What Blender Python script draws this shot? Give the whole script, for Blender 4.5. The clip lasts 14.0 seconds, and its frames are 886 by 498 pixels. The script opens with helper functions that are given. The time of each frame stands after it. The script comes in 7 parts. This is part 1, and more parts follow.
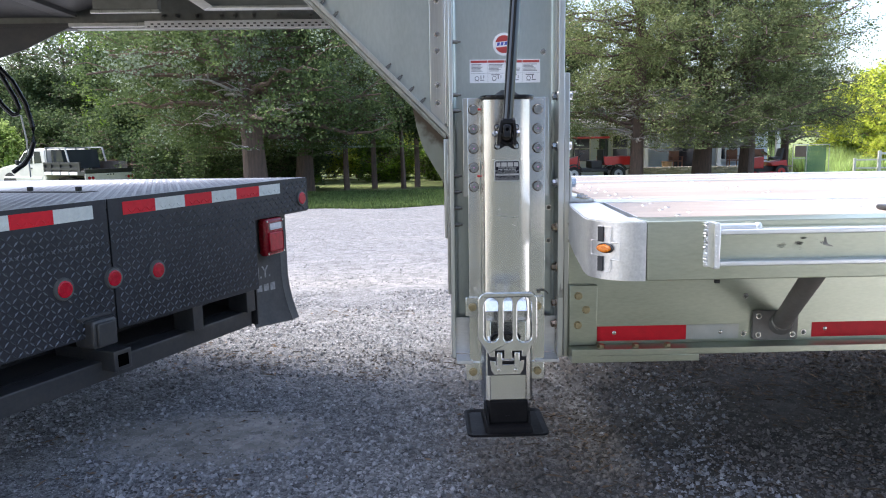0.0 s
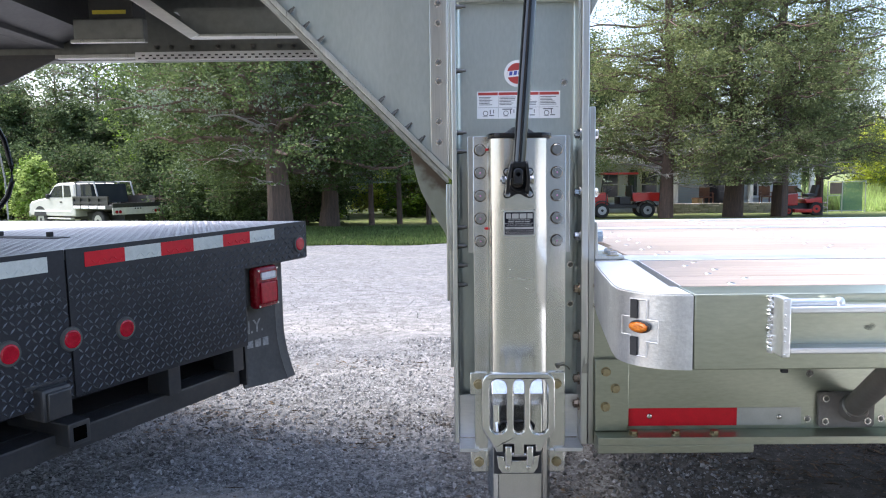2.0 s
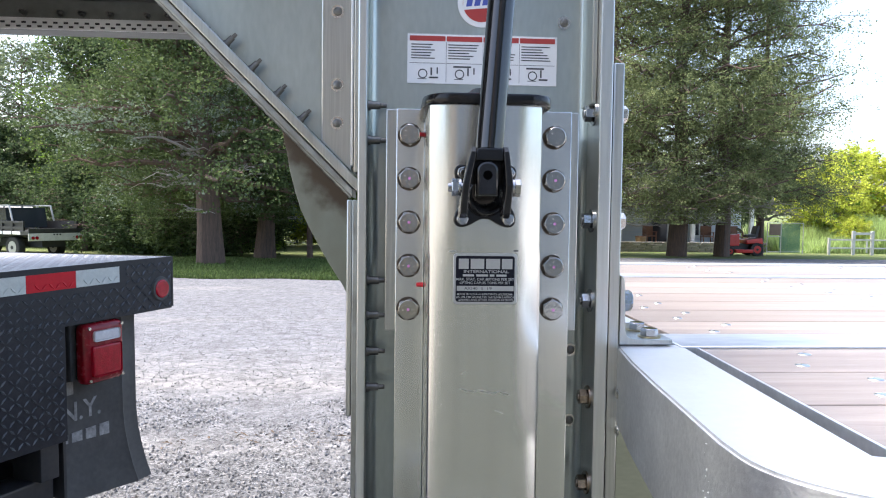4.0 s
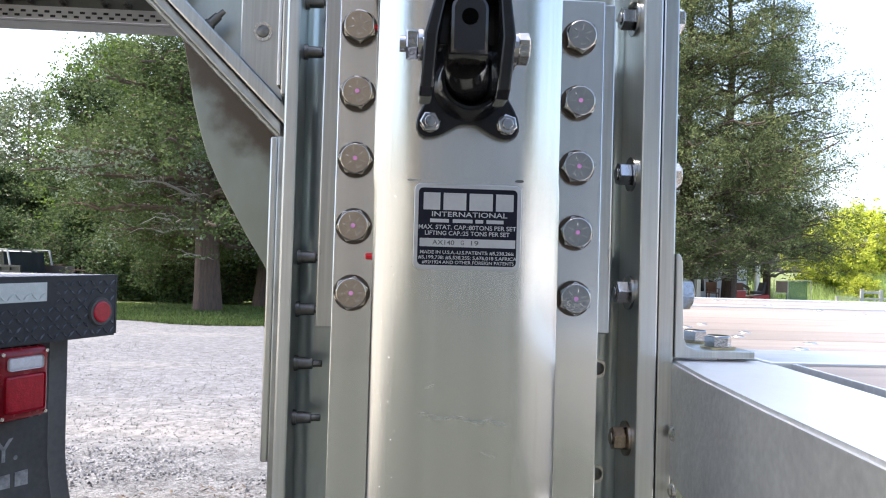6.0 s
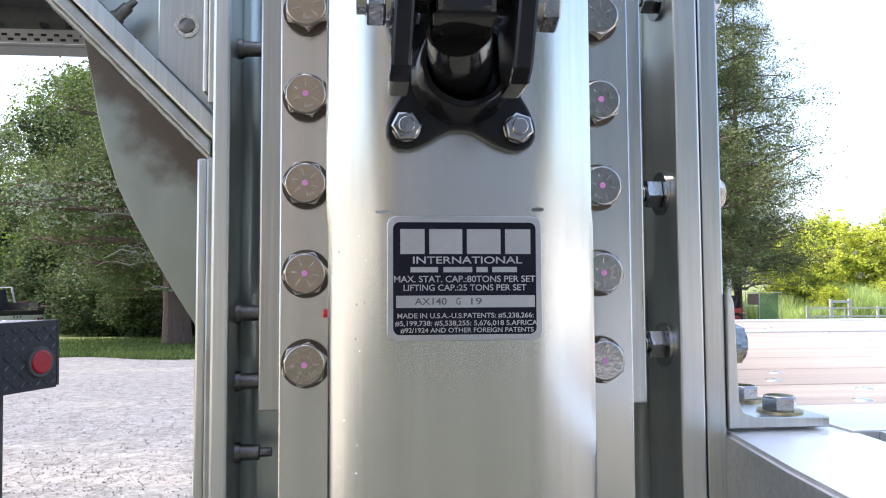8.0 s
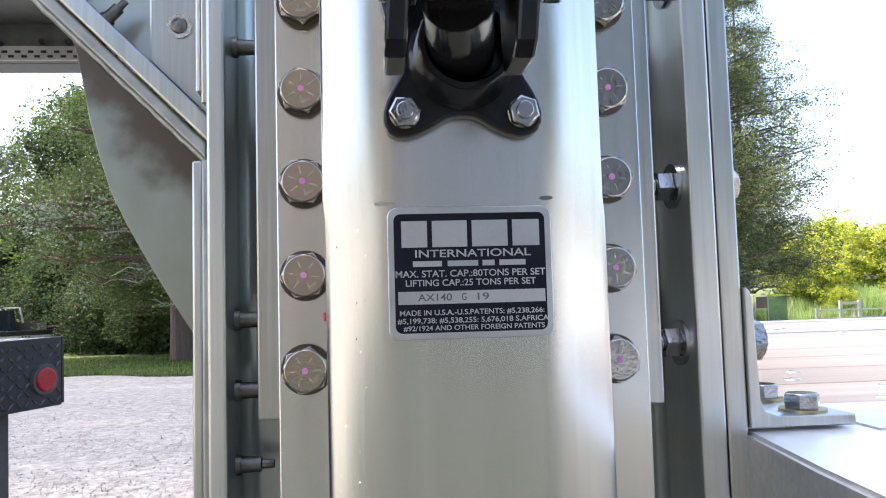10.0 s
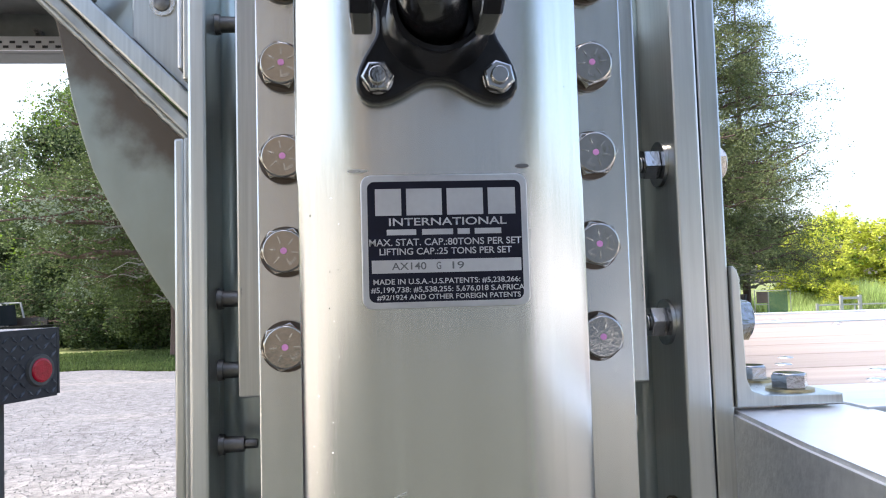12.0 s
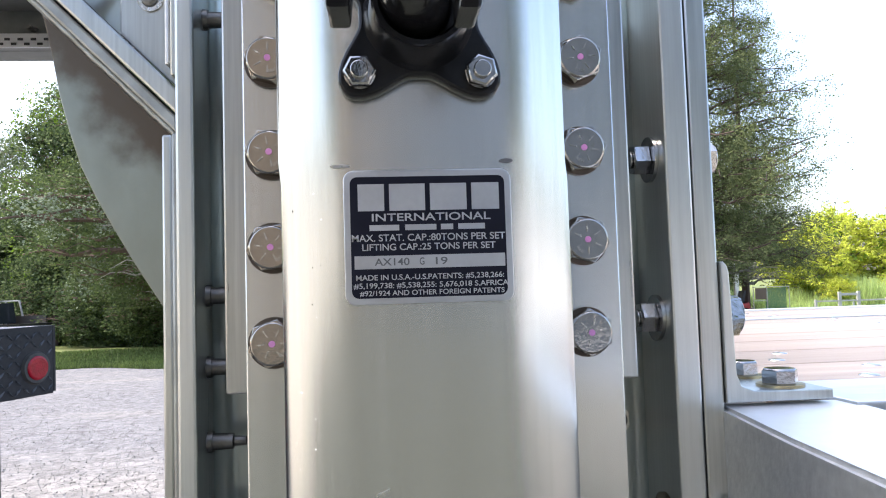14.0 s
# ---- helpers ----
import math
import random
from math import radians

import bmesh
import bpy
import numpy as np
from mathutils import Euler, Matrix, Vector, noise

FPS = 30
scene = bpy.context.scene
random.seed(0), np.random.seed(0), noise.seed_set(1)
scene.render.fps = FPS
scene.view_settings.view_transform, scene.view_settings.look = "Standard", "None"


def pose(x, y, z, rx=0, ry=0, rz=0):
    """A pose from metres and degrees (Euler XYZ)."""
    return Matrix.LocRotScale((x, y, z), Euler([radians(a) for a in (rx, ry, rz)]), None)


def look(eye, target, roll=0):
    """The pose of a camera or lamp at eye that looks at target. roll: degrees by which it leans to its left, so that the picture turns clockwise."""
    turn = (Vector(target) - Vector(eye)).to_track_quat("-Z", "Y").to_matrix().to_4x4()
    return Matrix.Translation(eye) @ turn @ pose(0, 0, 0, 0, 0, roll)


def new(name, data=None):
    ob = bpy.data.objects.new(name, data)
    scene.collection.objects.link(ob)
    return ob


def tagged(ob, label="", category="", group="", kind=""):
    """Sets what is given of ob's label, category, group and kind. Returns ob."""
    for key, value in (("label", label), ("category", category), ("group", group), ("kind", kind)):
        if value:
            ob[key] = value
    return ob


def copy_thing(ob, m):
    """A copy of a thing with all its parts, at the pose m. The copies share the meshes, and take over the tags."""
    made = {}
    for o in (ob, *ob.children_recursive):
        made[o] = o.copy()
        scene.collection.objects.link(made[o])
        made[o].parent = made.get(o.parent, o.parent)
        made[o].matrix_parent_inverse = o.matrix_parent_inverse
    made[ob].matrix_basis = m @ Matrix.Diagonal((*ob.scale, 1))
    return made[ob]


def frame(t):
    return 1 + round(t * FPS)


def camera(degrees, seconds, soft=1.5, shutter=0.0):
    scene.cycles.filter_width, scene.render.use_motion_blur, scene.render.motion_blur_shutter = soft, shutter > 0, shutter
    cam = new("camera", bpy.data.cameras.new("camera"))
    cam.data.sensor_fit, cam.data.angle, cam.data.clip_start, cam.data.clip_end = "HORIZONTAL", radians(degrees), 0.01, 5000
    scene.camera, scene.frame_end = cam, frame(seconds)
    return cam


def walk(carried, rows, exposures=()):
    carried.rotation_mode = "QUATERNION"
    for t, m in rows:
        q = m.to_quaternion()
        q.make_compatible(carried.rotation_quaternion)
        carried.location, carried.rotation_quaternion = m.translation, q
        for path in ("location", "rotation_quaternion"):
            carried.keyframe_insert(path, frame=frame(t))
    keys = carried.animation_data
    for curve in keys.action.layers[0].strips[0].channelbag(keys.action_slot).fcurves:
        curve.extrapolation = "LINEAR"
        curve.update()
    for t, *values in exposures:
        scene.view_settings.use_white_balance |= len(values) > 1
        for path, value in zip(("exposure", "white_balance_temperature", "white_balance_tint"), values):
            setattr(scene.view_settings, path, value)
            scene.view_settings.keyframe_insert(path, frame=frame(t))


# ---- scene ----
from mathutils.geometry import tessellate_polygon
cam = camera(61.5, 14.0, 1.1)
METRES, EYE, TILT, LEAN, TURN = 2.07, 1.22, 0.0, 0.0, -1.4
ROWS = [
    (0.0, 0.0, 0.0, 0.0, -0.12, -7.99, 0.85),
    (0.5, 0.0011, 0.0097, -0.0016, -0.29, -8.21, 1.01),
    (1.0, -0.0065, 0.0387, 0.0017, -0.82, -7.47, 0.57),
    (1.5, -0.0039, 0.0875, 0.0121, -1.06, -6.0, 0.14),
    (2.0, 0.0366, 0.1952, 0.0152, 2.01, -5.33, 0.65),
    (2.5, 0.0572, 0.3038, 0.0153, 3.76, -5.52, 0.64),
    (3.0, 0.041, 0.4455, 0.0169, -1.71, -4.44, 0.24),
    (5.5, 0.0858, 0.8359, -0.0468, -1.94, -0.13, -1.45),
    (6.0, 0.0806, 0.8573, -0.0553, -2.0, 1.4, -1.61),
    (6.5, 0.0804, 0.8942, -0.062, -2.73, 1.55, -1.36),
    (7.0, 0.0758, 0.9192, -0.053, -3.49, 2.35, -0.63),
    (7.5, 0.0778, 0.933, -0.0474, -4.78, 2.55, -0.23),
    (8.0, 0.0799, 0.942, -0.0435, -4.02, 3.17, 0.29),
    (10.5, 0.082, 0.9529, -0.0491, -3.52, 4.0, 1.66),
    (11.0, 0.0846, 0.9532, -0.0513, -3.48, 3.91, 1.54),
    (11.5, 0.0874, 0.9532, -0.0531, -3.45, 3.77, 1.61),
    (12.0, 0.0872, 0.955, -0.0535, -3.43, 3.64, 1.62),
    (12.5, 0.0881, 0.9557, -0.0544, -3.45, 3.54, 1.72),
    (13.0, 0.0874, 0.9563, -0.0545, -3.51, 3.48, 1.72),
    (13.5, 0.0889, 0.9565, -0.0552, -3.54, 3.47, 1.73),
    (14.0, 0.0909, 0.9558, -0.0539, -3.5, 3.41, 1.75),
]
walk(cam, [(t, pose(0, 0, EYE, TILT, LEAN, TURN) @ pose(METRES * x, METRES * y, METRES * z, 90 + pitch, roll, yaw)) for t, x, y, z, yaw, pitch, roll in ROWS],
     exposures=[(0.0, 2.04, 6200, 11), (1.5, 2.04, 6200, 11), (3.2, 2.02, 6250, 11), (5.3, 2.02, 6450, 11), (8.0, 2.02, 6500, 12), (14.0, 2.02, 6500, 12)])

# ---- light ----
SUN_UP, SUN_FROM = 62.0, 288.0   # degrees: height, and where the sun stands, turned from +y towards +x
sky_world = bpy.data.worlds.new("sky")
scene.world = sky_world
sky_world.use_nodes = True
wn = sky_world.node_tree.nodes
sky = wn.new("ShaderNodeTexSky")
sky.sky_type, sky.sun_disc = "NISHITA", False
sky.sun_elevation, sky.sun_rotation = radians(SUN_UP), radians(SUN_FROM)
sky.dust_density, sky.air_density, sky.ozone_density = 4.5, 1.0, 1.0
wn["Background"].inputs["Strength"].default_value = 0.15
sky_world.node_tree.links.new(sky.outputs["Color"], wn["Background"].inputs["Color"])
sun_data = bpy.data.lights.new("sun", "SUN")
sun_data.energy, sun_data.angle, sun_data.color = 1.8, radians(28), (1.0, 0.95, 0.88)
sun = new("sun", sun_data)
sx, sy = math.sin(radians(SUN_FROM)), math.cos(radians(SUN_FROM))
sun.matrix_basis = look((sx * 40, sy * 40, 40 * math.tan(radians(SUN_UP))), (0, 0, 0))


# ---- materials ----
def material(name, colour, rough=0.5, metal=0.0, colour2=None, scale=8.0, stretch=(1, 1, 1), fine=60.0, bump=0.0, bump_scale=80.0,
             rough_var=0.1, emit=0.0, coat=0.0, through_light=0.0, per_object=0.0, island=0.0, spec=0.5):
    """A surface with variation at two scales: broad stains between two colours, and a fine grain in roughness and relief."""
    m = bpy.data.materials.new(name)
    m.use_nodes = True
    nt = m.node_tree
    n, l = nt.nodes, nt.links
    bsdf = n["Principled BSDF"]
    co = n.new("ShaderNodeTexCoord")
    mp = n.new("ShaderNodeMapping")
    mp.inputs["Scale"].default_value = stretch
    l.new(co.outputs["Object"], mp.inputs["Vector"])
    broad = n.new("ShaderNodeTexNoise")
    broad.inputs["Scale"].default_value, broad.inputs["Detail"].default_value = scale, 5
    grain = n.new("ShaderNodeTexNoise")
    grain.inputs["Scale"].default_value, grain.inputs["Detail"].default_value = fine, 4
    l.new(mp.outputs["Vector"], broad.inputs["Vector"])
    l.new(mp.outputs["Vector"], grain.inputs["Vector"])
    both = n.new("ShaderNodeMath")
    both.operation = "MULTIPLY_ADD"
    both.inputs[1].default_value, both.inputs[2].default_value = 0.4, 0.0
    l.new(grain.outputs["Fac"], both.inputs[0])
    add = n.new("ShaderNodeMath")
    add.operation = "MULTIPLY_ADD"
    add.inputs[1].default_value = 0.6
    l.new(broad.outputs["Fac"], add.inputs[0])
    l.new(both.outputs[0], add.inputs[2])
    ramp = n.new("ShaderNodeValToRGB")
    ramp.color_ramp.elements[0].position, ramp.color_ramp.elements[1].position = 0.32, 0.68
    c2 = colour2 or tuple(c * 0.82 for c in colour)
    ramp.color_ramp.elements[0].color = (*c2, 1)
    ramp.color_ramp.elements[1].color = (*colour, 1)
    l.new(add.outputs[0], ramp.inputs["Fac"])
    out = ramp.outputs["Color"]
    if per_object or island:
        src = n.new("ShaderNodeObjectInfo") if per_object else n.new("ShaderNodeNewGeometry")
        hsv = n.new("ShaderNodeHueSaturation")
        rng = n.new("ShaderNodeMapRange")
        k = per_object or island
        rng.inputs["To Min"].default_value, rng.inputs["To Max"].default_value = 1 - k, 1 + k
        l.new(src.outputs["Random" if per_object else "Random Per Island"], rng.inputs["Value"])
        l.new(rng.outputs["Result"], hsv.inputs["Value"])
        l.new(out, hsv.inputs["Color"])
        out = hsv.outputs["Color"]
    l.new(out, bsdf.inputs["Base Color"])
    bsdf.inputs["Metallic"].default_value = metal
    bsdf.inputs["Specular IOR Level"].default_value = spec
    bsdf.inputs["Coat Weight"].default_value = coat
    rr = n.new("ShaderNodeMapRange")
    rr.inputs["To Min"].default_value, rr.inputs["To Max"].default_value = max(0.02, rough - rough_var), min(1.0, rough + rough_var)
    l.new(add.outputs[0], rr.inputs["Value"])
    l.new(rr.outputs["Result"], bsdf.inputs["Roughness"])
    if bump:
        bn = n.new("ShaderNodeTexNoise")
        bn.inputs["Scale"].default_value, bn.inputs["Detail"].default_value = bump_scale, 4
        l.new(mp.outputs["Vector"], bn.inputs["Vector"])
        bp = n.new("ShaderNodeBump")
        bp.inputs["Strength"].default_value, bp.inputs["Distance"].default_value = bump, 0.01
        l.new(bn.outputs["Fac"], bp.inputs["Height"])
        l.new(bp.outputs["Normal"], bsdf.inputs["Normal"])
    if emit:
        l.new(out, bsdf.inputs["Emission Color"])
        bsdf.inputs["Emission Strength"].default_value = emit
    if through_light:
        tr = n.new("ShaderNodeBsdfTranslucent")
        l.new(out, tr.inputs["Color"])
        mix = n.new("ShaderNodeMixShader")
        mix.inputs[0].default_value = through_light
        l.new(bsdf.outputs[0], mix.inputs[1])
        l.new(tr.outputs[0], mix.inputs[2])
        l.new(mix.outputs[0], n["Material Output"].inputs["Surface"])
    return m


ALU = material("mill_aluminium", (0.63, 0.635, 0.60), 0.30, 1.0, (0.40, 0.405, 0.382), 5, (4, 4, 0.12), 90, 0.02, 200, 0.10)
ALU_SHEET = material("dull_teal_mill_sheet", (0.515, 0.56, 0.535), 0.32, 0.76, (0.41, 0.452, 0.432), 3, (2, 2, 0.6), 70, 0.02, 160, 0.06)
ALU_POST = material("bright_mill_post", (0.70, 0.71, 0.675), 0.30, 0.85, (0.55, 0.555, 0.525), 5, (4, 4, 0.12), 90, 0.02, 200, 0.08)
# Greener copy of the mill aluminium, reflected grass and gravel put into its colour
ALU_WARM = material("green_reflection_aluminium", (0.49, 0.515, 0.42), 0.34, 1.0, (0.37, 0.39, 0.315), 4, (0.5, 1, 2), 90, 0.03, 150, 0.1)
ALU_DULL = material("dull_aluminium", (0.50, 0.505, 0.47), 0.46, 1.0, (0.27, 0.265, 0.24), 11, (1, 1, 1), 45, 0.05, 60, 0.1)
ALU_BRUSH = material("brushed_leg_aluminium", (0.77, 0.775, 0.745), 0.24, 1.0, (0.62, 0.625, 0.595), 7, (7, 7, 0.04), 110, 0.0, 150, 0.05)
ALU_DECK = material("deck_aluminium", (0.86, 0.865, 0.87), 0.40, 1.0, (0.66, 0.67, 0.68), 6, (0.4, 2, 2), 60, 0.03, 120, 0.1)
CAST = material("worn_cast_aluminium", (0.80, 0.80, 0.795), 0.36, 0.8, (0.54, 0.54, 0.545), 12, (1, 1, 1), 140, 0.10, 160, 0.1)
MACHINED = material("smooth_machined_aluminium", (0.92, 0.925, 0.93), 0.36, 0.7, (0.84, 0.845, 0.85), 5, (1, 1, 1), 90, 0.02, 120, 0.06)
# Darker copy of the aluminium, shade under neck and deck in its colour
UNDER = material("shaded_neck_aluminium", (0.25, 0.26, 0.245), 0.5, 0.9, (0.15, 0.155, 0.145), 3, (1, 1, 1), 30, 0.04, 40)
ZINC = material("zinc_plated_steel", (0.72, 0.70, 0.66), 0.26, 1.0, (0.55, 0.52, 0.46), 60, (1, 1, 1), 300, 0.05, 300)
GOLD_ZINC = material("dull_zinc_steel", (0.50, 0.475, 0.43), 0.13, 1.0, (0.40, 0.375, 0.335), 60, (1, 1, 1), 300, 0.03, 240, 0.05)
PLATED = material("plated_nut_steel", (0.52, 0.515, 0.50), 0.13, 1.0, (0.40, 0.395, 0.385), 240, (1, 1, 1), 300, 0.05, 300)
BROWN_STEEL = material("brown_washer_steel", (0.13, 0.105, 0.085), 0.4, 0.9, (0.08, 0.065, 0.055), 60, (1, 1, 1), 200, 0.1, 200)
COLLAR = material("grey_lockbolt_steel", (0.26, 0.25, 0.23), 0.42, 0.9, (0.16, 0.155, 0.145), 60, (1, 1, 1), 200, 0.1, 200)
CHROME = material("bright_galvanised_steel", (0.82, 0.82, 0.82), 0.20, 1.0, (0.62, 0.62, 0.62), 20, (1, 1, 1), 150, 0.04, 120)
BLACK = material("gloss_black_paint", (0.008, 0.008, 0.009), 0.17, 0.0, (0.014, 0.014, 0.014), 30, (1, 1, 1), 200, 0.04, 60, 0.05, spec=0.3)
BLACK_GLOSS = material("wet_gloss_black_paint", (0.006, 0.006, 0.007), 0.14, 0.0, (0.007, 0.007, 0.008), 30, (1, 1, 1), 200, 0.02, 60, 0.03, spec=0.75)
BLACK_FOOT = material("black_painted_steel", (0.007, 0.007, 0.008), 0.5, 0.0, (0.013, 0.012, 0.012), 20, (1, 1, 1), 150, 0.08, 60, spec=0.07)
PLATE_BLACK = material("black_tread_plate", (0.018, 0.019, 0.023), 0.40, 0.0, (0.034, 0.035, 0.041), 6, (1, 1, 1), 80, 0.08, 60, 0.12, spec=0.3)
# Worn lozenges, lighter than the plate, their glint partly painted into the colour
TREAD = material("worn_glinting_tread_paint", (0.090, 0.097, 0.108), 0.24, 0.0, (0.125, 0.13, 0.14), 12, (1, 1, 1), 120, island=0.3)
BED_TOP = material("worn_steel_bed", (0.34, 0.35, 0.37), 0.42, 0.7, (0.22, 0.22, 0.24), 5, (1, 1, 1), 60, 0.08, 40)
SCUFF = material("rubbed_black_scuff", (0.16, 0.15, 0.14), 0.55, 0.3, (0.30, 0.29, 0.27), 60, (1, 1, 1), 200)
# The bumper's own paint; on neck parts its dark stands in for shade
BUMPER_NECK_SHADE = material("bumper_paint_and_neck_shade", (0.027, 0.029, 0.034), 0.38, 0.0, (0.055, 0.053, 0.050), 7, (1, 1, 1), 60, 0.05, 50, spec=0.5)
HOLLOW = material("unlit_hollow", (0.002, 0.002, 0.002), 0.9, spec=0.0)
RUBBER = material("grey_rubber_flap", (0.058, 0.056, 0.053), 0.7, 0.0, (0.10, 0.096, 0.088), 6, (1, 1, 1), 60, 0.05, 50)
TYRE = material("tyre_rubber", (0.02, 0.02, 0.02), 0.8, 0.0, (0.04, 0.038, 0.035), 6, (1, 1, 1), 60)
TAPE_RED = material("red_reflective_tape", (0.66, 0.012, 0.026), 0.4, 0.0, (0.52, 0.010, 0.020), 40, (1, 1, 1), 300, 0.05, 250, spec=0.25)
TAPE_WHITE = material("white_reflective_tape", (0.66, 0.67, 0.62), 0.4, 0.0, (0.52, 0.53, 0.49), 40, (1, 1, 1), 300, 0.05, 250)
TAPE_SILVER = material("silver_reflective_tape", (0.50, 0.51, 0.48), 0.42, 0.3, (0.42, 0.43, 0.40), 30, (1, 1, 1), 300)
LENS_RED = material("red_lamp_lens", (0.52, 0.007, 0.026), 0.2, 0.0, (0.30, 0.005, 0.014), 60, (1, 1, 1), 220, 0.15, 180, coat=0.25, spec=0.3)
LENS_DARK = material("dark_red_lamp_housing", (0.30, 0.007, 0.016), 0.25, 0.0, (0.20, 0.006, 0.012), 60, coat=0.2, spec=0.3)
LENS_WHITE = material("clear_lamp_lens", (0.75, 0.72, 0.70), 0.2, 0.0, (0.6, 0.55, 0.55), 60, (1, 1, 1), 200, coat=0.5)
SHAFT = material("dark_worn_shaft", (0.008, 0.008, 0.008), 0.13, 0.0, (0.016, 0.015, 0.015), 40, (1, 1, 1), 150, 0.05, 80)
YELLOW_ZINC = material("yellow_zinc_washer", (0.50, 0.43, 0.27), 0.3, 1.0, (0.36, 0.30, 0.19), 60)
LENS_AMBER = material("amber_lamp_lens", (0.75, 0.24, 0.008), 0.18, 0.0, (0.50, 0.11, 0.006), 160, (1, 1, 1), 400, 0.3, 260, coat=0.6)
RED_MARK = material("red_plastic_clip", (0.75, 0.02, 0.03), 0.4)
PINK = material("pink_paint_dot", (0.75, 0.30, 0.58), 0.6)
STAINED = material("heat_stained_aluminium", (0.33, 0.35, 0.30), 0.40, 1.0, (0.24, 0.25, 0.212), 6, (1, 1, 0.6), 40, 0.03, 80, 0.1)


def weld_burn(m, offset):
    """A brown burn along the weld, ragged, over the metal's own colour."""
    n, l = m.node_tree.nodes, m.node_tree.links
    bsdf = n["Principled BSDF"]
    base = bsdf.inputs["Base Color"].links[0].from_socket
    geo, sep = n.new("ShaderNodeNewGeometry"), n.new("ShaderNodeSeparateXYZ")
    l.new(geo.outputs["Position"], sep.inputs["Vector"])
    cloud = n.new("ShaderNodeTexNoise")
    cloud.inputs["Scale"].default_value, cloud.inputs["Detail"].default_value = 22, 5
    l.new(geo.outputs["Position"], cloud.inputs["Vector"])
    total = n.new("ShaderNodeMath")
    total.operation = "ADD"
    l.new(sep.outputs["X"], total.inputs[0])
    l.new(sep.outputs["Z"], total.inputs[1])
    ragged = n.new("ShaderNodeMath")
    ragged.operation, ragged.inputs[1].default_value = "MULTIPLY_ADD", 0.16
    l.new(cloud.outputs["Fac"], ragged.inputs[0])
    l.new(total.outputs[0], ragged.inputs[2])
    reach = n.new("ShaderNodeMapRange")
    reach.interpolation_type = "SMOOTHSTEP"
    reach.inputs["From Min"].default_value, reach.inputs["From Max"].default_value = offset, offset + 0.055
    l.new(ragged.outputs[0], reach.inputs["Value"])
    mix = n.new("ShaderNodeMix")
    mix.data_type = "RGBA"
    l.new(reach.outputs["Result"], mix.inputs["Factor"])
    l.new(base, mix.inputs[6])
    mix.inputs[7].default_value = (0.115, 0.092, 0.070, 1)
    l.new(mix.outputs[2], bsdf.inputs["Base Color"])


weld_burn(STAINED, 1.325)


def smear_material(name, strength):
    """Rubbed black marks that thin out into streaks towards their ends."""
    m = bpy.data.materials.new(name)
    m.use_nodes = True
    n, l = m.node_tree.nodes, m.node_tree.links
    bsdf = n["Principled BSDF"]
    bsdf.inputs["Base Color"].default_value, bsdf.inputs["Roughness"].default_value = (0.05, 0.045, 0.04, 1), 0.6
    co, mp, streak = n.new("ShaderNodeTexCoord"), n.new("ShaderNodeMapping"), n.new("ShaderNodeTexNoise")
    mp.inputs["Scale"].default_value = (30, 30, 110)
    mp.inputs["Rotation"].default_value = (0, radians(-16), 0)
    streak.inputs["Scale"].default_value, streak.inputs["Detail"].default_value = 1.6, 6
    l.new(co.outputs["Object"], mp.inputs["Vector"])
    l.new(mp.outputs["Vector"], streak.inputs["Vector"])
    sep = n.new("ShaderNodeSeparateXYZ")
    l.new(co.outputs["Generated"], sep.inputs["Vector"])
    fall = streak.outputs["Fac"]
    for axis in ("X", "Z"):
        ramp = n.new("ShaderNodeValToRGB")
        ramp.color_ramp.interpolation = "EASE"
        ramp.color_ramp.elements[0].color, ramp.color_ramp.elements[1].color = (0, 0, 0, 1), (0, 0, 0, 1)
        ramp.color_ramp.elements.new(0.5).color = (1, 1, 1, 1)
        l.new(sep.outputs[axis], ramp.inputs["Fac"])
        times = n.new("ShaderNodeMath")
        times.operation = "MULTIPLY"
        l.new(fall, times.inputs[0])
        l.new(ramp.outputs["Color"], times.inputs[1])
        fall = times.outputs[0]
    cut = n.new("ShaderNodeMapRange")
    cut.inputs["From Min"].default_value, cut.inputs["From Max"].default_value, cut.inputs["To Max"].default_value = 0.38, 0.80, strength
    l.new(fall, cut.inputs["Value"])
    l.new(cut.outputs["Result"], bsdf.inputs["Alpha"])
    return m


SMEAR, SMEAR_FAINT = smear_material("black_rubber_smear", 0.8), smear_material("faint_rubber_smear", 0.5)
TAUPE = material("dusty_grey_brace_paint", (0.25, 0.232, 0.215), 0.6, 0.2, (0.17, 0.158, 0.147), 8, (1, 1, 1), 60, 0.05, 60)
SMUDGE = material("thin_grey_smudge", (0.58, 0.585, 0.56), 0.28, 1.0, (0.70, 0.705, 0.68), 90, (1, 1, 4), 260)
SCRATCH = material("bright_scratch", (0.92, 0.92, 0.90), 0.3, 1.0)
WOOD = material("apitong_plank", (0.335, 0.285, 0.25), 0.5, 0.0, (0.182, 0.148, 0.127), 3, (0.5, 14, 14), 40, 0.08, 60, per_object=0.18)
# Near-black: the shade of gaps and recesses put into the colour
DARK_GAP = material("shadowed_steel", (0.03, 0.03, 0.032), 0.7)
PAPER = material("white_vinyl_decal", (0.80, 0.80, 0.80), 0.35, 0.0, (0.74, 0.74, 0.75), 5)
DECAL_RED = material("red_decal_ink", (0.42, 0.05, 0.045), 0.4)
DECAL_BLUE = material("blue_decal_ink", (0.07, 0.10, 0.40), 0.4)
INK = material("grey_decal_ink", (0.06, 0.06, 0.07), 0.5)
PLATE_INK = material("nameplate_black", (0.004, 0.004, 0.010), 0.45, 0.0, (0.008, 0.008, 0.016), 60, spec=0.2)
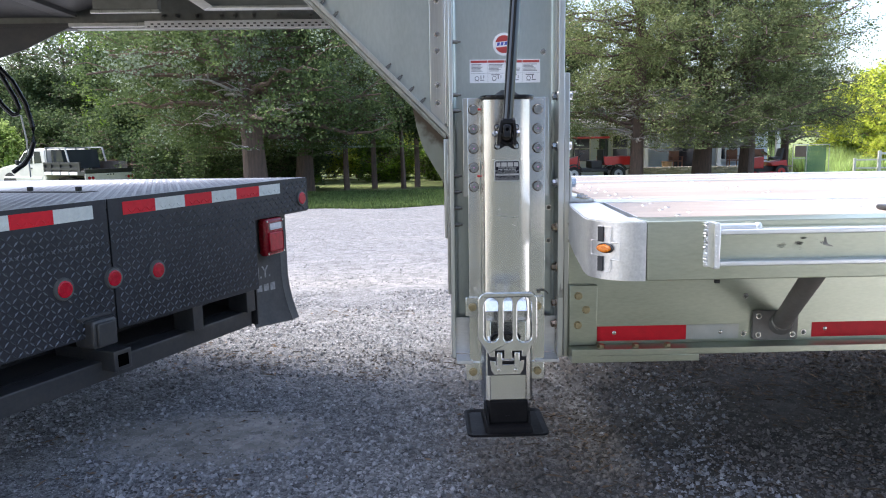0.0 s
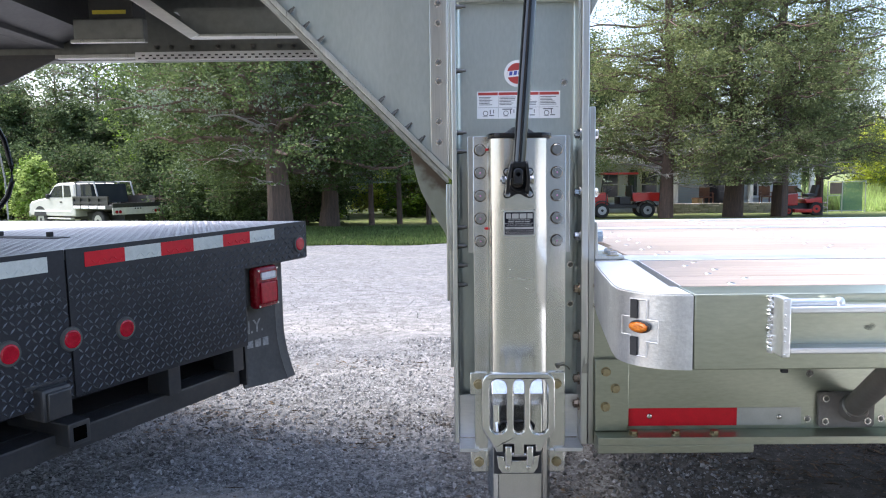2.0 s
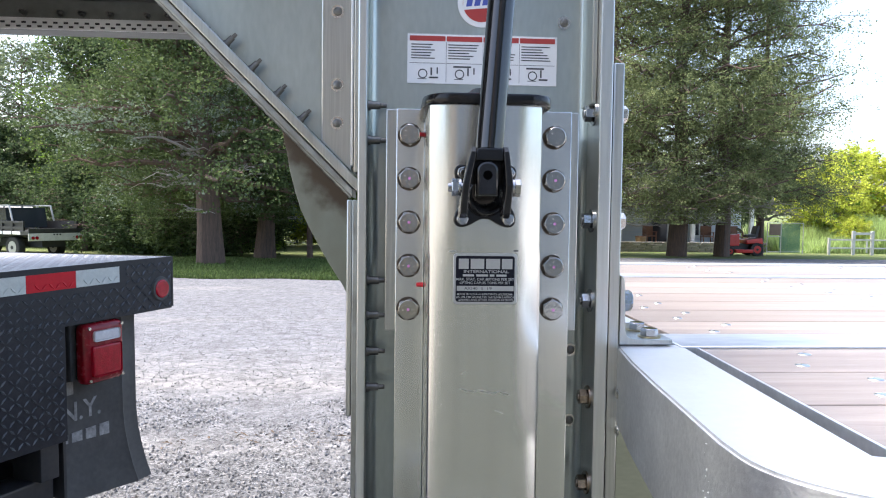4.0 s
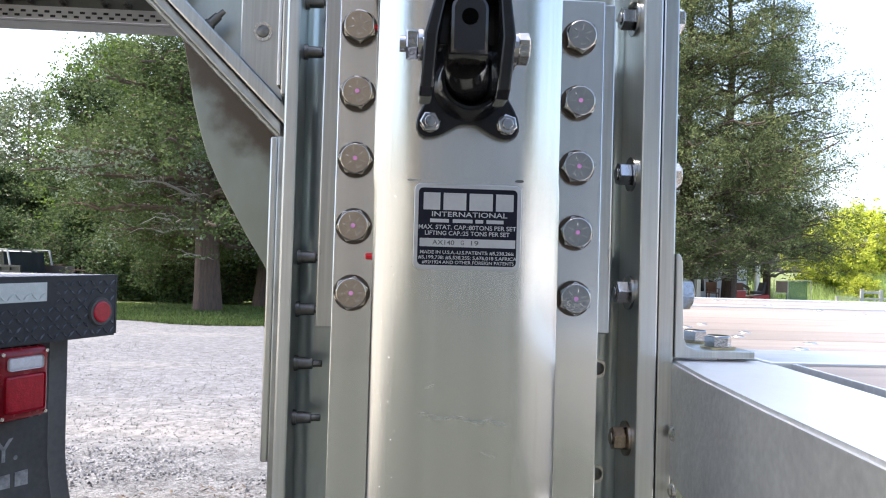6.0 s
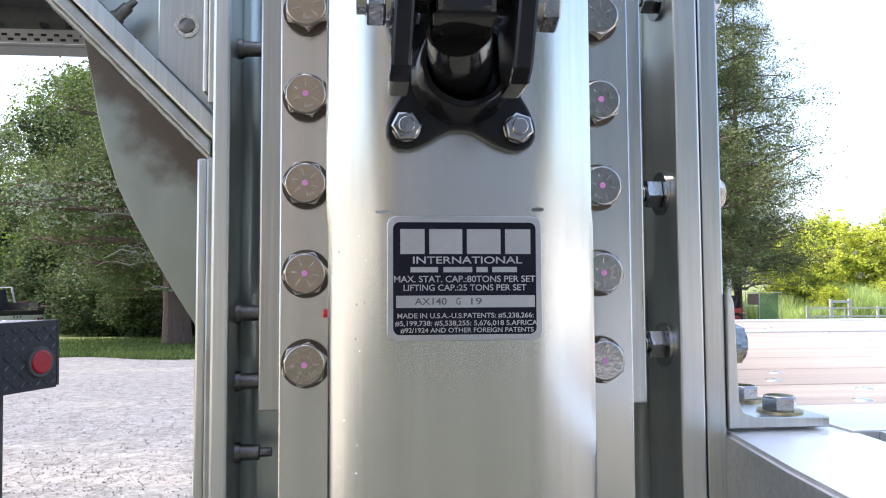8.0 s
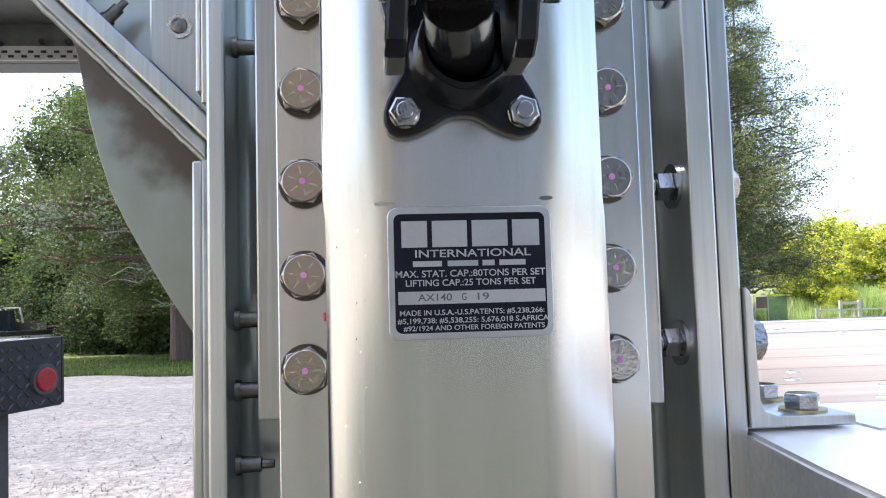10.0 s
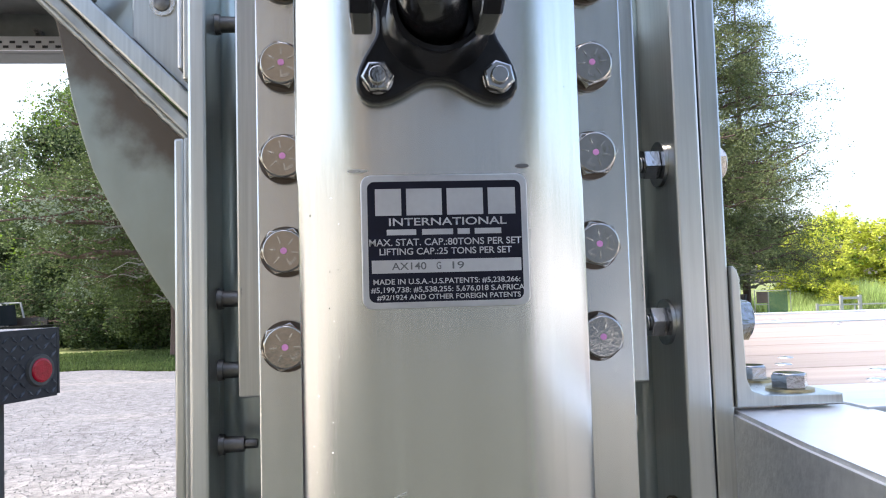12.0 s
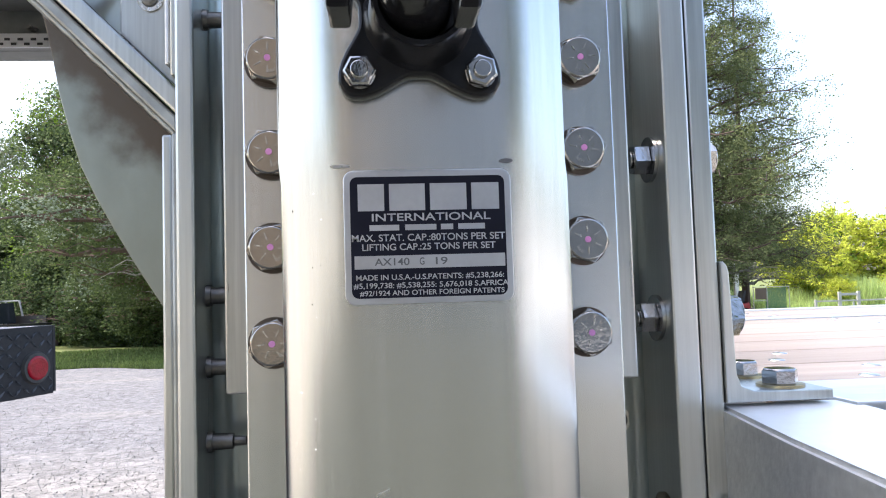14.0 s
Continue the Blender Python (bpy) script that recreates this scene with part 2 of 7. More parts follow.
PLATE_METAL = material("nameplate_metal", (0.62, 0.62, 0.62), 0.36, 1.0, (0.54, 0.54, 0.54), 60, (1, 1, 1), 300)
STAMP = material("stamped_shadow", (0.18, 0.18, 0.18), 0.5, 0.8)
CHALK = material("white_chalk_paint", (0.42, 0.41, 0.39), 0.8, 0.0, (0.16, 0.155, 0.15), 40, (1, 1, 1), 120)
DEADWOOD = material("dead_grey_wood", (0.36, 0.33, 0.31), 0.9, 0.0, (0.22, 0.20, 0.185), 4)
BARK = material("cedar_bark", (0.15, 0.098, 0.074), 0.9, 0.0, (0.064, 0.048, 0.04), 3, (6, 6, 0.7), 12, 0.9, 20)
LEAF = material("cedar_foliage", (0.122, 0.165, 0.058), 0.7, 0.0, (0.050, 0.078, 0.032), 1.1, (1, 1, 1), 4, island=0.25, through_light=0.38, spec=0.2)
LEAF_DEEP = material("deep_woodland_foliage", (0.075, 0.108, 0.044), 0.75, 0.0, (0.036, 0.060, 0.026), 0.6, (1, 1, 1), 5, island=0.5, through_light=0.3, spec=0.15)
# Paler and greyer than the other leaves, distance haze put into the colour
LEAF_HAZY = material("haze_grey_leaves", (0.20, 0.24, 0.145), 0.8, 0.0, (0.115, 0.150, 0.090), 0.6, (1, 1, 1), 5, island=0.3, through_light=0.45, spec=0.15)
LEAF_LIGHT = material("pale_green_leaves", (0.34, 0.43, 0.15), 0.7, 0.0, (0.22, 0.31, 0.09), 0.9, (1, 1, 1), 5, island=0.25, through_light=0.5, spec=0.15)
LEAF_OLIVE = material("sunlit_cedar_foliage", (0.265, 0.300, 0.125), 0.7, 0.0, (0.085, 0.115, 0.052), 1.1, (1, 1, 1), 4, island=0.25, through_light=0.52, spec=0.2)
LEAF_PALE = material("pale_lichen_foliage", (0.24, 0.29, 0.22), 0.8, 0.0, (0.15, 0.19, 0.13), 0.6, (1, 1, 1), 5, island=0.35, through_light=0.3, spec=0.2)
LEAF_BRIGHT = material("maple_foliage", (0.16, 0.255, 0.026), 0.6, 0.0, (0.09, 0.165, 0.02), 0.6, (1, 1, 1), 5, island=0.4, through_light=0.4, spec=0.2)
LEAF_YELLOW = material("sunny_foliage", (0.54, 0.57, 0.085), 0.6, 0.0, (0.40, 0.46, 0.07), 0.5, (1, 1, 1), 5, island=0.3, through_light=0.6, spec=0.2)
GRASS = material("grass_blades", (0.10, 0.14, 0.042), 0.7, 0.0, (0.062, 0.098, 0.030), 0.7, (1, 1, 1), 4, island=0.4, through_light=0.3, spec=0.2)
STONE_DARK = material("dark_crushed_gravel", (0.25, 0.252, 0.262), 0.75, 0.0, (0.085, 0.086, 0.091), 30, (1, 1, 1), 150, 0.2, 150, island=0.6)
STONE_BROWN = material("soil_and_shade_gravel", (0.140, 0.127, 0.116), 0.8, 0.0, (0.056, 0.050, 0.045), 30, (1, 1, 1), 150, 0.2, 150, island=0.6)
LITTER = material("dead_leaf_litter", (0.125, 0.088, 0.058), 0.85, 0.0, (0.065, 0.048, 0.034), 30, (1, 1, 1), 120, island=0.6, spec=0.2)
STONE = material("grey_gravel", (0.175, 0.174, 0.176), 0.8, 0.0, (0.135, 0.134, 0.135), 30, (1, 1, 1), 150, 0.2, 150, island=0.25)
GRASS_PALE = material("tall_pale_grass", (0.50, 0.60, 0.26), 0.7, 0.0, (0.36, 0.47, 0.16), 0.7, (1, 1, 1), 4, island=0.35, through_light=0.45, spec=0.2)
SIDING = material("pale_blue_siding", (0.74, 0.78, 0.84), 0.6, 0.0, (0.68, 0.72, 0.79), 2, (0.3, 1, 8), 20)
WHITE_TRIM = material("white_house_trim", (0.80, 0.80, 0.78), 0.5, 0.0, (0.72, 0.72, 0.70), 3)
SHINGLE = material("grey_roof_shingle", (0.12, 0.12, 0.125), 0.85, 0.0, (0.07, 0.07, 0.075), 5, (1, 1, 1), 30, 0.2, 30)
DARK_GLASS = material("dark_window_glass", (0.02, 0.024, 0.03), 0.08, 0.0, (0.03, 0.035, 0.04), 2)
RED_PAINT = material("red_vehicle_paint", (0.62, 0.030, 0.022), 0.3, 0.0, (0.52, 0.025, 0.02), 4, coat=0.4)
WHITE_PAINT = material("white_vehicle_paint", (0.60, 0.585, 0.555), 0.3, 0.0, (0.50, 0.485, 0.455), 3, coat=0.4)
BLACK_STEEL = material("black_rack_steel", (0.018, 0.018, 0.02), 0.45, 0.0, (0.035, 0.035, 0.035), 5)
FIELDSTONE = material("stacked_fieldstone", (0.30, 0.28, 0.26), 0.85, 0.0, (0.18, 0.17, 0.16), 3, (1, 1, 3), 15, 0.4, 12, per_object=0.25)
CEDAR_WOOD = material("brown_porch_wood", (0.22, 0.10, 0.055), 0.6, 0.0, (0.14, 0.06, 0.035), 5, (1, 6, 1), 30)
RUSTY_BOARD = material("weathered_brown_board", (0.26, 0.19, 0.155), 0.85, 0.0, (0.18, 0.13, 0.105), 5)
WORN_WHITE = material("weathered_white_boards", (0.56, 0.55, 0.52), 0.8, 0.0, (0.42, 0.41, 0.385), 6, (1, 1, 1), 50)
GREEN_MESH = material("green_fence_fabric", (0.09, 0.20, 0.13), 0.8, 0.0, (0.06, 0.15, 0.095), 3)
GREY_PIPE = material("galvanised_fence_pipe", (0.5, 0.5, 0.5), 0.45, 0.8, (0.4, 0.4, 0.4), 6)


def ground_material():
    """Crushed gravel with packed tan dirt in bands, fine stones by cells, and grass-tinted soil farther off."""
    m = bpy.data.materials.new("gravel_ground")
    m.use_nodes = True
    nt = m.node_tree
    n, l = nt.nodes, nt.links
    bsdf = n["Principled BSDF"]
    bsdf.inputs["Roughness"].default_value = 0.9
    bsdf.inputs["Specular IOR Level"].default_value = 0.2
    co = n.new("ShaderNodeTexCoord")
    cells = n.new("ShaderNodeTexVoronoi")
    cells.inputs["Scale"].default_value = 95
    l.new(co.outputs["Object"], cells.inputs["Vector"])
    fine = n.new("ShaderNodeTexVoronoi")
    fine.inputs["Scale"].default_value = 170
    l.new(co.outputs["Object"], fine.inputs["Vector"])
    grey = n.new("ShaderNodeValToRGB")
    grey.color_ramp.elements[0].color, grey.color_ramp.elements[1].color = (0.048, 0.049, 0.052, 1), (0.215, 0.217, 0.223, 1)
    sep = n.new("ShaderNodeSeparateColor")
    l.new(cells.outputs["Color"], sep.inputs["Color"])
    l.new(sep.outputs["Red"], grey.inputs["Fac"])
    broad = n.new("ShaderNodeTexNoise")
    broad.inputs["Scale"].default_value, broad.inputs["Detail"].default_value = 0.55, 6
    mp = n.new("ShaderNodeMapping")
    mp.inputs["Scale"].default_value = (0.45, 1.6, 1)
    l.new(co.outputs["Object"], mp.inputs["Vector"])
    l.new(mp.outputs["Vector"], broad.inputs["Vector"])
    pick = n.new("ShaderNodeValToRGB")
    pick.color_ramp.elements[0].position, pick.color_ramp.elements[1].position = 0.44, 0.74
    # a tan wheel track crosses the yard; past it the stone is packed and dusty, by the trailer bare, shade partly put
    # into its dark tone
    l.new(broad.outputs["Fac"], pick.inputs["Fac"])
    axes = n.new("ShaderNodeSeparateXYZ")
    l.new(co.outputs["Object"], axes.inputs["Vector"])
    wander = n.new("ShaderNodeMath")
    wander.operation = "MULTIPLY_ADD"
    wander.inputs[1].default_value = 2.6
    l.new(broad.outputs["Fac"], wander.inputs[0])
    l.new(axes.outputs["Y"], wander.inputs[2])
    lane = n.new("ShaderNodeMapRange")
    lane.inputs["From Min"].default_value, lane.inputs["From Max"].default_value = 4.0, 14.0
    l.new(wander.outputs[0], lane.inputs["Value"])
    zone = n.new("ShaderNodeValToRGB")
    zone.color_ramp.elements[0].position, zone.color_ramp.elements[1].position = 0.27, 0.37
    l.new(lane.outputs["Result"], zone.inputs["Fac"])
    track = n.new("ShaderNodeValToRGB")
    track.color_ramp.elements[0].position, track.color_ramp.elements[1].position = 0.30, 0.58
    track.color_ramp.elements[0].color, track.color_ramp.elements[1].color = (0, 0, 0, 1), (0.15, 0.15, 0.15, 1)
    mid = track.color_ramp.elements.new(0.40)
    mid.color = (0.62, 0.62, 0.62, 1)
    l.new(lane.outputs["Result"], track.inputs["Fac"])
    pale = n.new("ShaderNodeValToRGB")
    pale.color_ramp.elements[0].color, pale.color_ramp.elements[1].color = (0.088, 0.091, 0.103, 1), (0.160, 0.165, 0.181, 1)
    half = n.new("ShaderNodeMath")
    half.operation = "MULTIPLY"
    half.inputs[1].default_value = 0.5
    l.new(pick.outputs["Color"], half.inputs[0])
    tans = n.new("ShaderNodeMath")
    tans.operation = "MAXIMUM"
    l.new(half.outputs[0], tans.inputs[0])
    l.new(track.outputs["Color"], tans.inputs[1])
    dirt = n.new("ShaderNodeTexNoise")
    dirt.inputs["Scale"].default_value, dirt.inputs["Detail"].default_value = 22, 8
    l.new(co.outputs["Object"], dirt.inputs["Vector"])
    tan = n.new("ShaderNodeValToRGB")
    tan.color_ramp.elements[0].color, tan.color_ramp.elements[1].color = (0.185, 0.177, 0.166, 1), (0.29, 0.278, 0.262, 1)
    l.new(dirt.outputs["Fac"], tan.inputs["Fac"])
    mix = n.new("ShaderNodeMixRGB")
    l.new(sep.outputs["Red"], pale.inputs["Fac"])
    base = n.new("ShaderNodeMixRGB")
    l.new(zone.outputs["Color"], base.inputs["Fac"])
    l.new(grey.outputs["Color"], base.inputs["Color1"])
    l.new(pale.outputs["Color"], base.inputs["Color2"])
    l.new(tans.outputs[0], mix.inputs["Fac"])
    l.new(base.outputs["Color"], mix.inputs["Color1"])
    l.new(tan.outputs["Color"], mix.inputs["Color2"])
    rubble = n.new("ShaderNodeTexNoise")
    rubble.inputs["Scale"].default_value, rubble.inputs["Detail"].default_value, rubble.inputs["Roughness"].default_value = 7, 10, 0.72
    l.new(co.outputs["Object"], rubble.inputs["Vector"])
    cobble = n.new("ShaderNodeTexVoronoi")
    cobble.inputs["Scale"].default_value = 24
    l.new(co.outputs["Object"], cobble.inputs["Vector"])
    split = n.new("ShaderNodeSeparateColor")
    l.new(cobble.outputs["Color"], split.inputs["Color"])
    both = n.new("ShaderNodeMath")
    both.operation = "MULTIPLY_ADD"
    both.inputs[1].default_value = 0.22
    l.new(split.outputs["Red"], both.inputs[0])
    l.new(rubble.outputs["Fac"], both.inputs[2])
    shade = n.new("ShaderNodeMapRange")
    shade.inputs["From Min"].default_value, shade.inputs["From Max"].default_value = 0.42, 0.80
    shade.inputs["To Min"].default_value, shade.inputs["To Max"].default_value = 0.55, 1.25
    l.new(both.outputs[0], shade.inputs["Value"])
    # brown soil under the trailer's deck, the deck's shade painted in with it, with a ragged edge
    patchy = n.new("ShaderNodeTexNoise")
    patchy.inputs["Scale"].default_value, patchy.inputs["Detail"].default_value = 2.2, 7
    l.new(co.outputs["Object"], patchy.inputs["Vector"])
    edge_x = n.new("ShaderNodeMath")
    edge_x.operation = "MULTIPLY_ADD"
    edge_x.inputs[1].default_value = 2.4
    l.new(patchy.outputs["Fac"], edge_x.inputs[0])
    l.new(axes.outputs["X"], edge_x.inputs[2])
    deck_reach = n.new("ShaderNodeMapRange")
    deck_reach.inputs["From Min"].default_value, deck_reach.inputs["From Max"].default_value = 1.1, 2.3
    deck_reach.inputs["To Min"].default_value, deck_reach.inputs["To Max"].default_value = 0.0, 0.9
    l.new(edge_x.outputs[0], deck_reach.inputs["Value"])
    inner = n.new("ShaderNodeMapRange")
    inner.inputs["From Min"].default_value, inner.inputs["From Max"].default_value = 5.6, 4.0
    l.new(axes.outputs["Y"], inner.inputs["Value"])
    deck_shade = n.new("ShaderNodeMath")
    deck_shade.operation = "MULTIPLY"
    l.new(deck_reach.outputs["Result"], deck_shade.inputs[0])
    l.new(inner.outputs["Result"], deck_shade.inputs[1])
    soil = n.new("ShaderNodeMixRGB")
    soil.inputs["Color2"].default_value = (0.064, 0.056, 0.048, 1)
    l.new(deck_shade.outputs[0], soil.inputs["Fac"])
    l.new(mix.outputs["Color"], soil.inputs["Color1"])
    # in front of the trailer, out of view: an added dark strip between tan and pale sides, coloured for what the metal
    # reflects
    def ranged(value, a, b, lo=0.0, hi=1.0):
        r = n.new("ShaderNodeMapRange")
        for key, v in (("From Min", a), ("From Max", b), ("To Min", lo), ("To Max", hi)):
            r.inputs[key].default_value = v
        l.new(value, r.inputs["Value"])
        return r.outputs["Result"]

    def worked(kind, a, b):
        m_ = n.new("ShaderNodeMath")
        m_.operation = kind
        for k, v in enumerate((a, b)):
            if isinstance(v, float):
                m_.inputs[k].default_value = v
            elif v is not None:
                l.new(v, m_.inputs[k])
        return m_.outputs[0]

    def blend(fac, a, b):
        m_ = n.new("ShaderNodeMixRGB")
        l.new(fac, m_.inputs["Fac"])
        for key, v in (("Color1", a), ("Color2", b)):
            if isinstance(v, tuple):
                m_.inputs[key].default_value = v
            else:
                l.new(v, m_.inputs[key])
        return m_.outputs["Color"]
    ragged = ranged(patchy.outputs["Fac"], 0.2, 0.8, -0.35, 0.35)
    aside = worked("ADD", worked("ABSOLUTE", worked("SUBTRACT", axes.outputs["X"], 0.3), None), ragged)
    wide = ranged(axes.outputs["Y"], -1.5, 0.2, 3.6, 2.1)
    off_strip = ranged(worked("SUBTRACT", aside, wide), -0.12, 0.12)
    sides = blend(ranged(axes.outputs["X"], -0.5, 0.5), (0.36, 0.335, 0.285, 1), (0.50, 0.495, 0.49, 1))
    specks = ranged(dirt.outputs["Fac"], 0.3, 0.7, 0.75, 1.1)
    front = blend(off_strip, (0.066, 0.071, 0.060, 1), sides)
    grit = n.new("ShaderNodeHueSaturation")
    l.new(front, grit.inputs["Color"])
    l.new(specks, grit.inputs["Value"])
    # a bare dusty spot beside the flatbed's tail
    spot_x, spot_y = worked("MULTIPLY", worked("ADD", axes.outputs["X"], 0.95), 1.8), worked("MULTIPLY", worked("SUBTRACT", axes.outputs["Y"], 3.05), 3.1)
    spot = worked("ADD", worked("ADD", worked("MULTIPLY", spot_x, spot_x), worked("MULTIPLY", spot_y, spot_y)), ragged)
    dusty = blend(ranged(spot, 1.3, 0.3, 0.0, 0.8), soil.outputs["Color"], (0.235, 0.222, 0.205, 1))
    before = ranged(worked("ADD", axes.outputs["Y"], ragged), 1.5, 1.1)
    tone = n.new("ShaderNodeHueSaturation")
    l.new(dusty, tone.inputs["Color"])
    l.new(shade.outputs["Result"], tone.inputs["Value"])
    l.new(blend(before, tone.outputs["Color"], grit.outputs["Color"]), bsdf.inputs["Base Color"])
    hh = n.new("ShaderNodeMath")
    hh.operation = "ADD"
    l.new(cells.outputs["Distance"], hh.inputs[0])
    l.new(fine.outputs["Distance"], hh.inputs[1])
    bp = n.new("ShaderNodeBump")
    bp.inputs["Strength"].default_value, bp.inputs["Distance"].default_value, bp.invert = 0.45, 0.008, True
    l.new(hh.outputs[0], bp.inputs["Height"])
    l.new(bp.outputs["Normal"], bsdf.inputs["Normal"])
    return m


TAN_SIDING = material("tan_unseen_siding", (0.30, 0.25, 0.20), 0.6, 0.0, (0.24, 0.20, 0.155), 2, (1, 1, 6), 20)
BACK_SIDING = material("grey_unseen_siding", (0.155, 0.19, 0.235), 0.6, 0.0, (0.12, 0.15, 0.19), 2, (1, 1, 6), 20)
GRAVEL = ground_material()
LAWN = material("mown_lawn_soil", (0.10, 0.15, 0.04), 0.9, 0.0, (0.15, 0.15, 0.075), 0.8, (1, 1, 1), 20, 0.6, 30, spec=0.1)


# ---- mesh tools ----
def flatten(cut, sides=True):
    """Marks the plane faces between the rounded edges of a bevel, which stay flat."""
    rounded = set(cut["faces"])
    for f in {f for v in cut["verts"] for f in v.link_faces} - rounded:
        if sides or len(f.verts) > 4:
            f.select = True


def box(bm, x0, x1, y0, y1, z0, z1, bevel=0.0, seg=2):
    r = bmesh.ops.create_cube(bm, size=1)
    for v in r["verts"]:
        v.co = ((x0 + x1) / 2 + v.co.x * (x1 - x0), (y0 + y1) / 2 + v.co.y * (y1 - y0), (z0 + z1) / 2 + v.co.z * (z1 - z0))
    if bevel:
        flatten(bmesh.ops.bevel(bm, geom=list({e for v in r["verts"] for e in v.link_edges}), offset=bevel, segments=seg, profile=0.5, affect="EDGES"))
    return bm


def prism(bm, pts, axis, a, b, bevel=0.0):
    """A flat outline, drawn in the two axes other than axis (in x, y, z order), pushed out from a to b."""
    def at(p, c):
        return {"x": (c, p[0], p[1]), "y": (p[0], c, p[1]), "z": (p[0], p[1], c)}[axis]
    lo = [bm.verts.new(at(p, a)) for p in pts]
    hi = [bm.verts.new(at(p, b)) for p in pts]
    k = len(pts)
    faces = [bm.faces.new(lo[::-1]), bm.faces.new(hi)] + [bm.faces.new((lo[i], lo[(i + 1) % k], hi[(i + 1) % k], hi[i])) for i in range(k)]
    bmesh.ops.recalc_face_normals(bm, faces=faces)
    if bevel:
        rim = list({e for f in faces[:2] for e in f.edges})
        flatten(bmesh.ops.bevel(bm, geom=rim, offset=bevel, segments=2, profile=0.5, affect="EDGES"), k <= 8)
    return bm


def rod(bm, p0, p1, r0, r1=None, n=16, bevel=0.0):
    """A round bar, a cone or, with n = 6, a hexagon between two points."""
    p0, p1 = Vector(p0), Vector(p1)
    r1 = r0 if r1 is None else r1
    m = Matrix.Translation((p0 + p1) / 2) @ (p1 - p0).to_track_quat("Z", "Y").to_matrix().to_4x4()
    r = bmesh.ops.create_cone(bm, cap_ends=True, segments=n, radius1=r0, radius2=r1, depth=(p1 - p0).length, matrix=m)
    if bevel:
        rim = [e for e in {e for v in r["verts"] for e in v.link_edges} if any(len(f.verts) > 4 for f in e.link_faces)]
        flatten(bmesh.ops.bevel(bm, geom=rim, offset=bevel, segments=2, profile=0.5, affect="EDGES"), n == 6)
    return bm


def sweep(bm, pts, r, n=10, taper=1.0):
    """A round bar along a bent line."""
    pts = [Vector(p) for p in pts]
    rings = []
    for i, p in enumerate(pts):
        d = (pts[min(i + 1, len(pts) - 1)] - pts[max(i - 1, 0)]).normalized()
        q = d.to_track_quat("Z", "Y")
        rr = r * (1 + (taper - 1) * i / (len(pts) - 1))
        rings.append([bm.verts.new(p + q @ Vector((rr * math.cos(2 * math.pi * k / n), rr * math.sin(2 * math.pi * k / n), 0))) for k in range(n)])
    for a, b in zip(rings, rings[1:]):
        for k in range(n):
            bm.faces.new((a[k], a[(k + 1) % n], b[(k + 1) % n], b[k]))
    bm.faces.new(rings[0][::-1]), bm.faces.new(rings[-1])
    return bm


def arc(cx, cy, rx, ry, a0, a1, n):
    return [(cx + rx * math.cos(radians(a0 + (a1 - a0) * i / n)), cy + ry * math.sin(radians(a0 + (a1 - a0) * i / n))) for i in range(n + 1)]


def round_rect(x0, x1, z0, z1, r, n=5):
    return arc(x1 - r, z1 - r, r, r, 0, 90, n) + arc(x0 + r, z1 - r, r, r, 90, 180, n) + arc(x0 + r, z0 + r, r, r, 180, 270, n) + arc(x1 - r, z0 + r, r, r, 270, 360, n)


def pierced(bm, outer, holes, axis, a, b, bevel=0.0):
    """A flat plate with an outline and holes through it."""
    def at(p, c):
        return {"x": (c, p[0], p[1]), "y": (p[0], c, p[1]), "z": (p[0], p[1], c)}[axis]
    loops = [outer] + list(holes)
    flat = [p for q in loops for p in q]
    lo = [bm.verts.new(at(p, a)) for p in flat]
    hi = [bm.verts.new(at(p, b)) for p in flat]
    for t in tessellate_polygon([[Vector((p[0], p[1], 0)) for p in q] for q in loops]):
        if len(set(t)) == 3:
            bm.faces.new([lo[i] for i in t]), bm.faces.new([hi[i] for i in t][::-1])
    k = 0
    rim = []
    for q in loops:
        for i in range(len(q)):
            u, v = k + i, k + (i + 1) % len(q)
            f = bm.faces.new((lo[u], lo[v], hi[v], hi[u]))
            rim += [e for e in f.edges if {x for x in e.verts} in ({lo[u], lo[v]}, {hi[u], hi[v]})]
        k += len(q)
    bmesh.ops.recalc_face_normals(bm, faces=bm.faces[:])
    if bevel:
        bmesh.ops.bevel(bm, geom=rim, offset=bevel, segments=2, profile=0.5, affect="EDGES")
    return bm


def mesh_of(name, bm, mat, smooth=35):
    me = bpy.data.meshes.new(name)
    bm.to_mesh(me)
    bm.free()
    me.materials.append(mat)
    if smooth and len(me.polygons):
        rounded = [not p.select and p.loop_total < 9 for p in me.polygons]
        me.set_sharp_from_angle(angle=radians(smooth))
        me.polygons.foreach_set("use_smooth", rounded)
    return me


def world_of(ob):
    return world_of(ob.parent) @ ob.matrix_parent_inverse @ ob.matrix_basis if ob.parent else ob.matrix_basis.copy()


def hang(ob, parent, m=None):
    ob.parent = parent
    ob.matrix_parent_inverse = world_of(parent).inverted()
    ob.matrix_basis = m or Matrix()
    return ob


def part(name, bm, mat, parent, label="", m=None, smooth=35):
    """One mesh, drawn in world places (or placed by m), as a part of its thing."""
    ob = hang(new(name, mesh_of(name, bm, mat, smooth)), parent, m)
    return tagged(ob, label) if label else ob


def share(name, me, parent, m, label=""):
    ob = hang(new(name, me), parent, m)
    return tagged(ob, label) if label else ob


def thing(name, at, label, category, group="", kind=""):
    ob = new(name)
    ob.empty_display_size = 0.1
    ob.matrix_basis = at if isinstance(at, Matrix) else Matrix.Translation(at)
    return tagged(ob, label, category, group, kind)


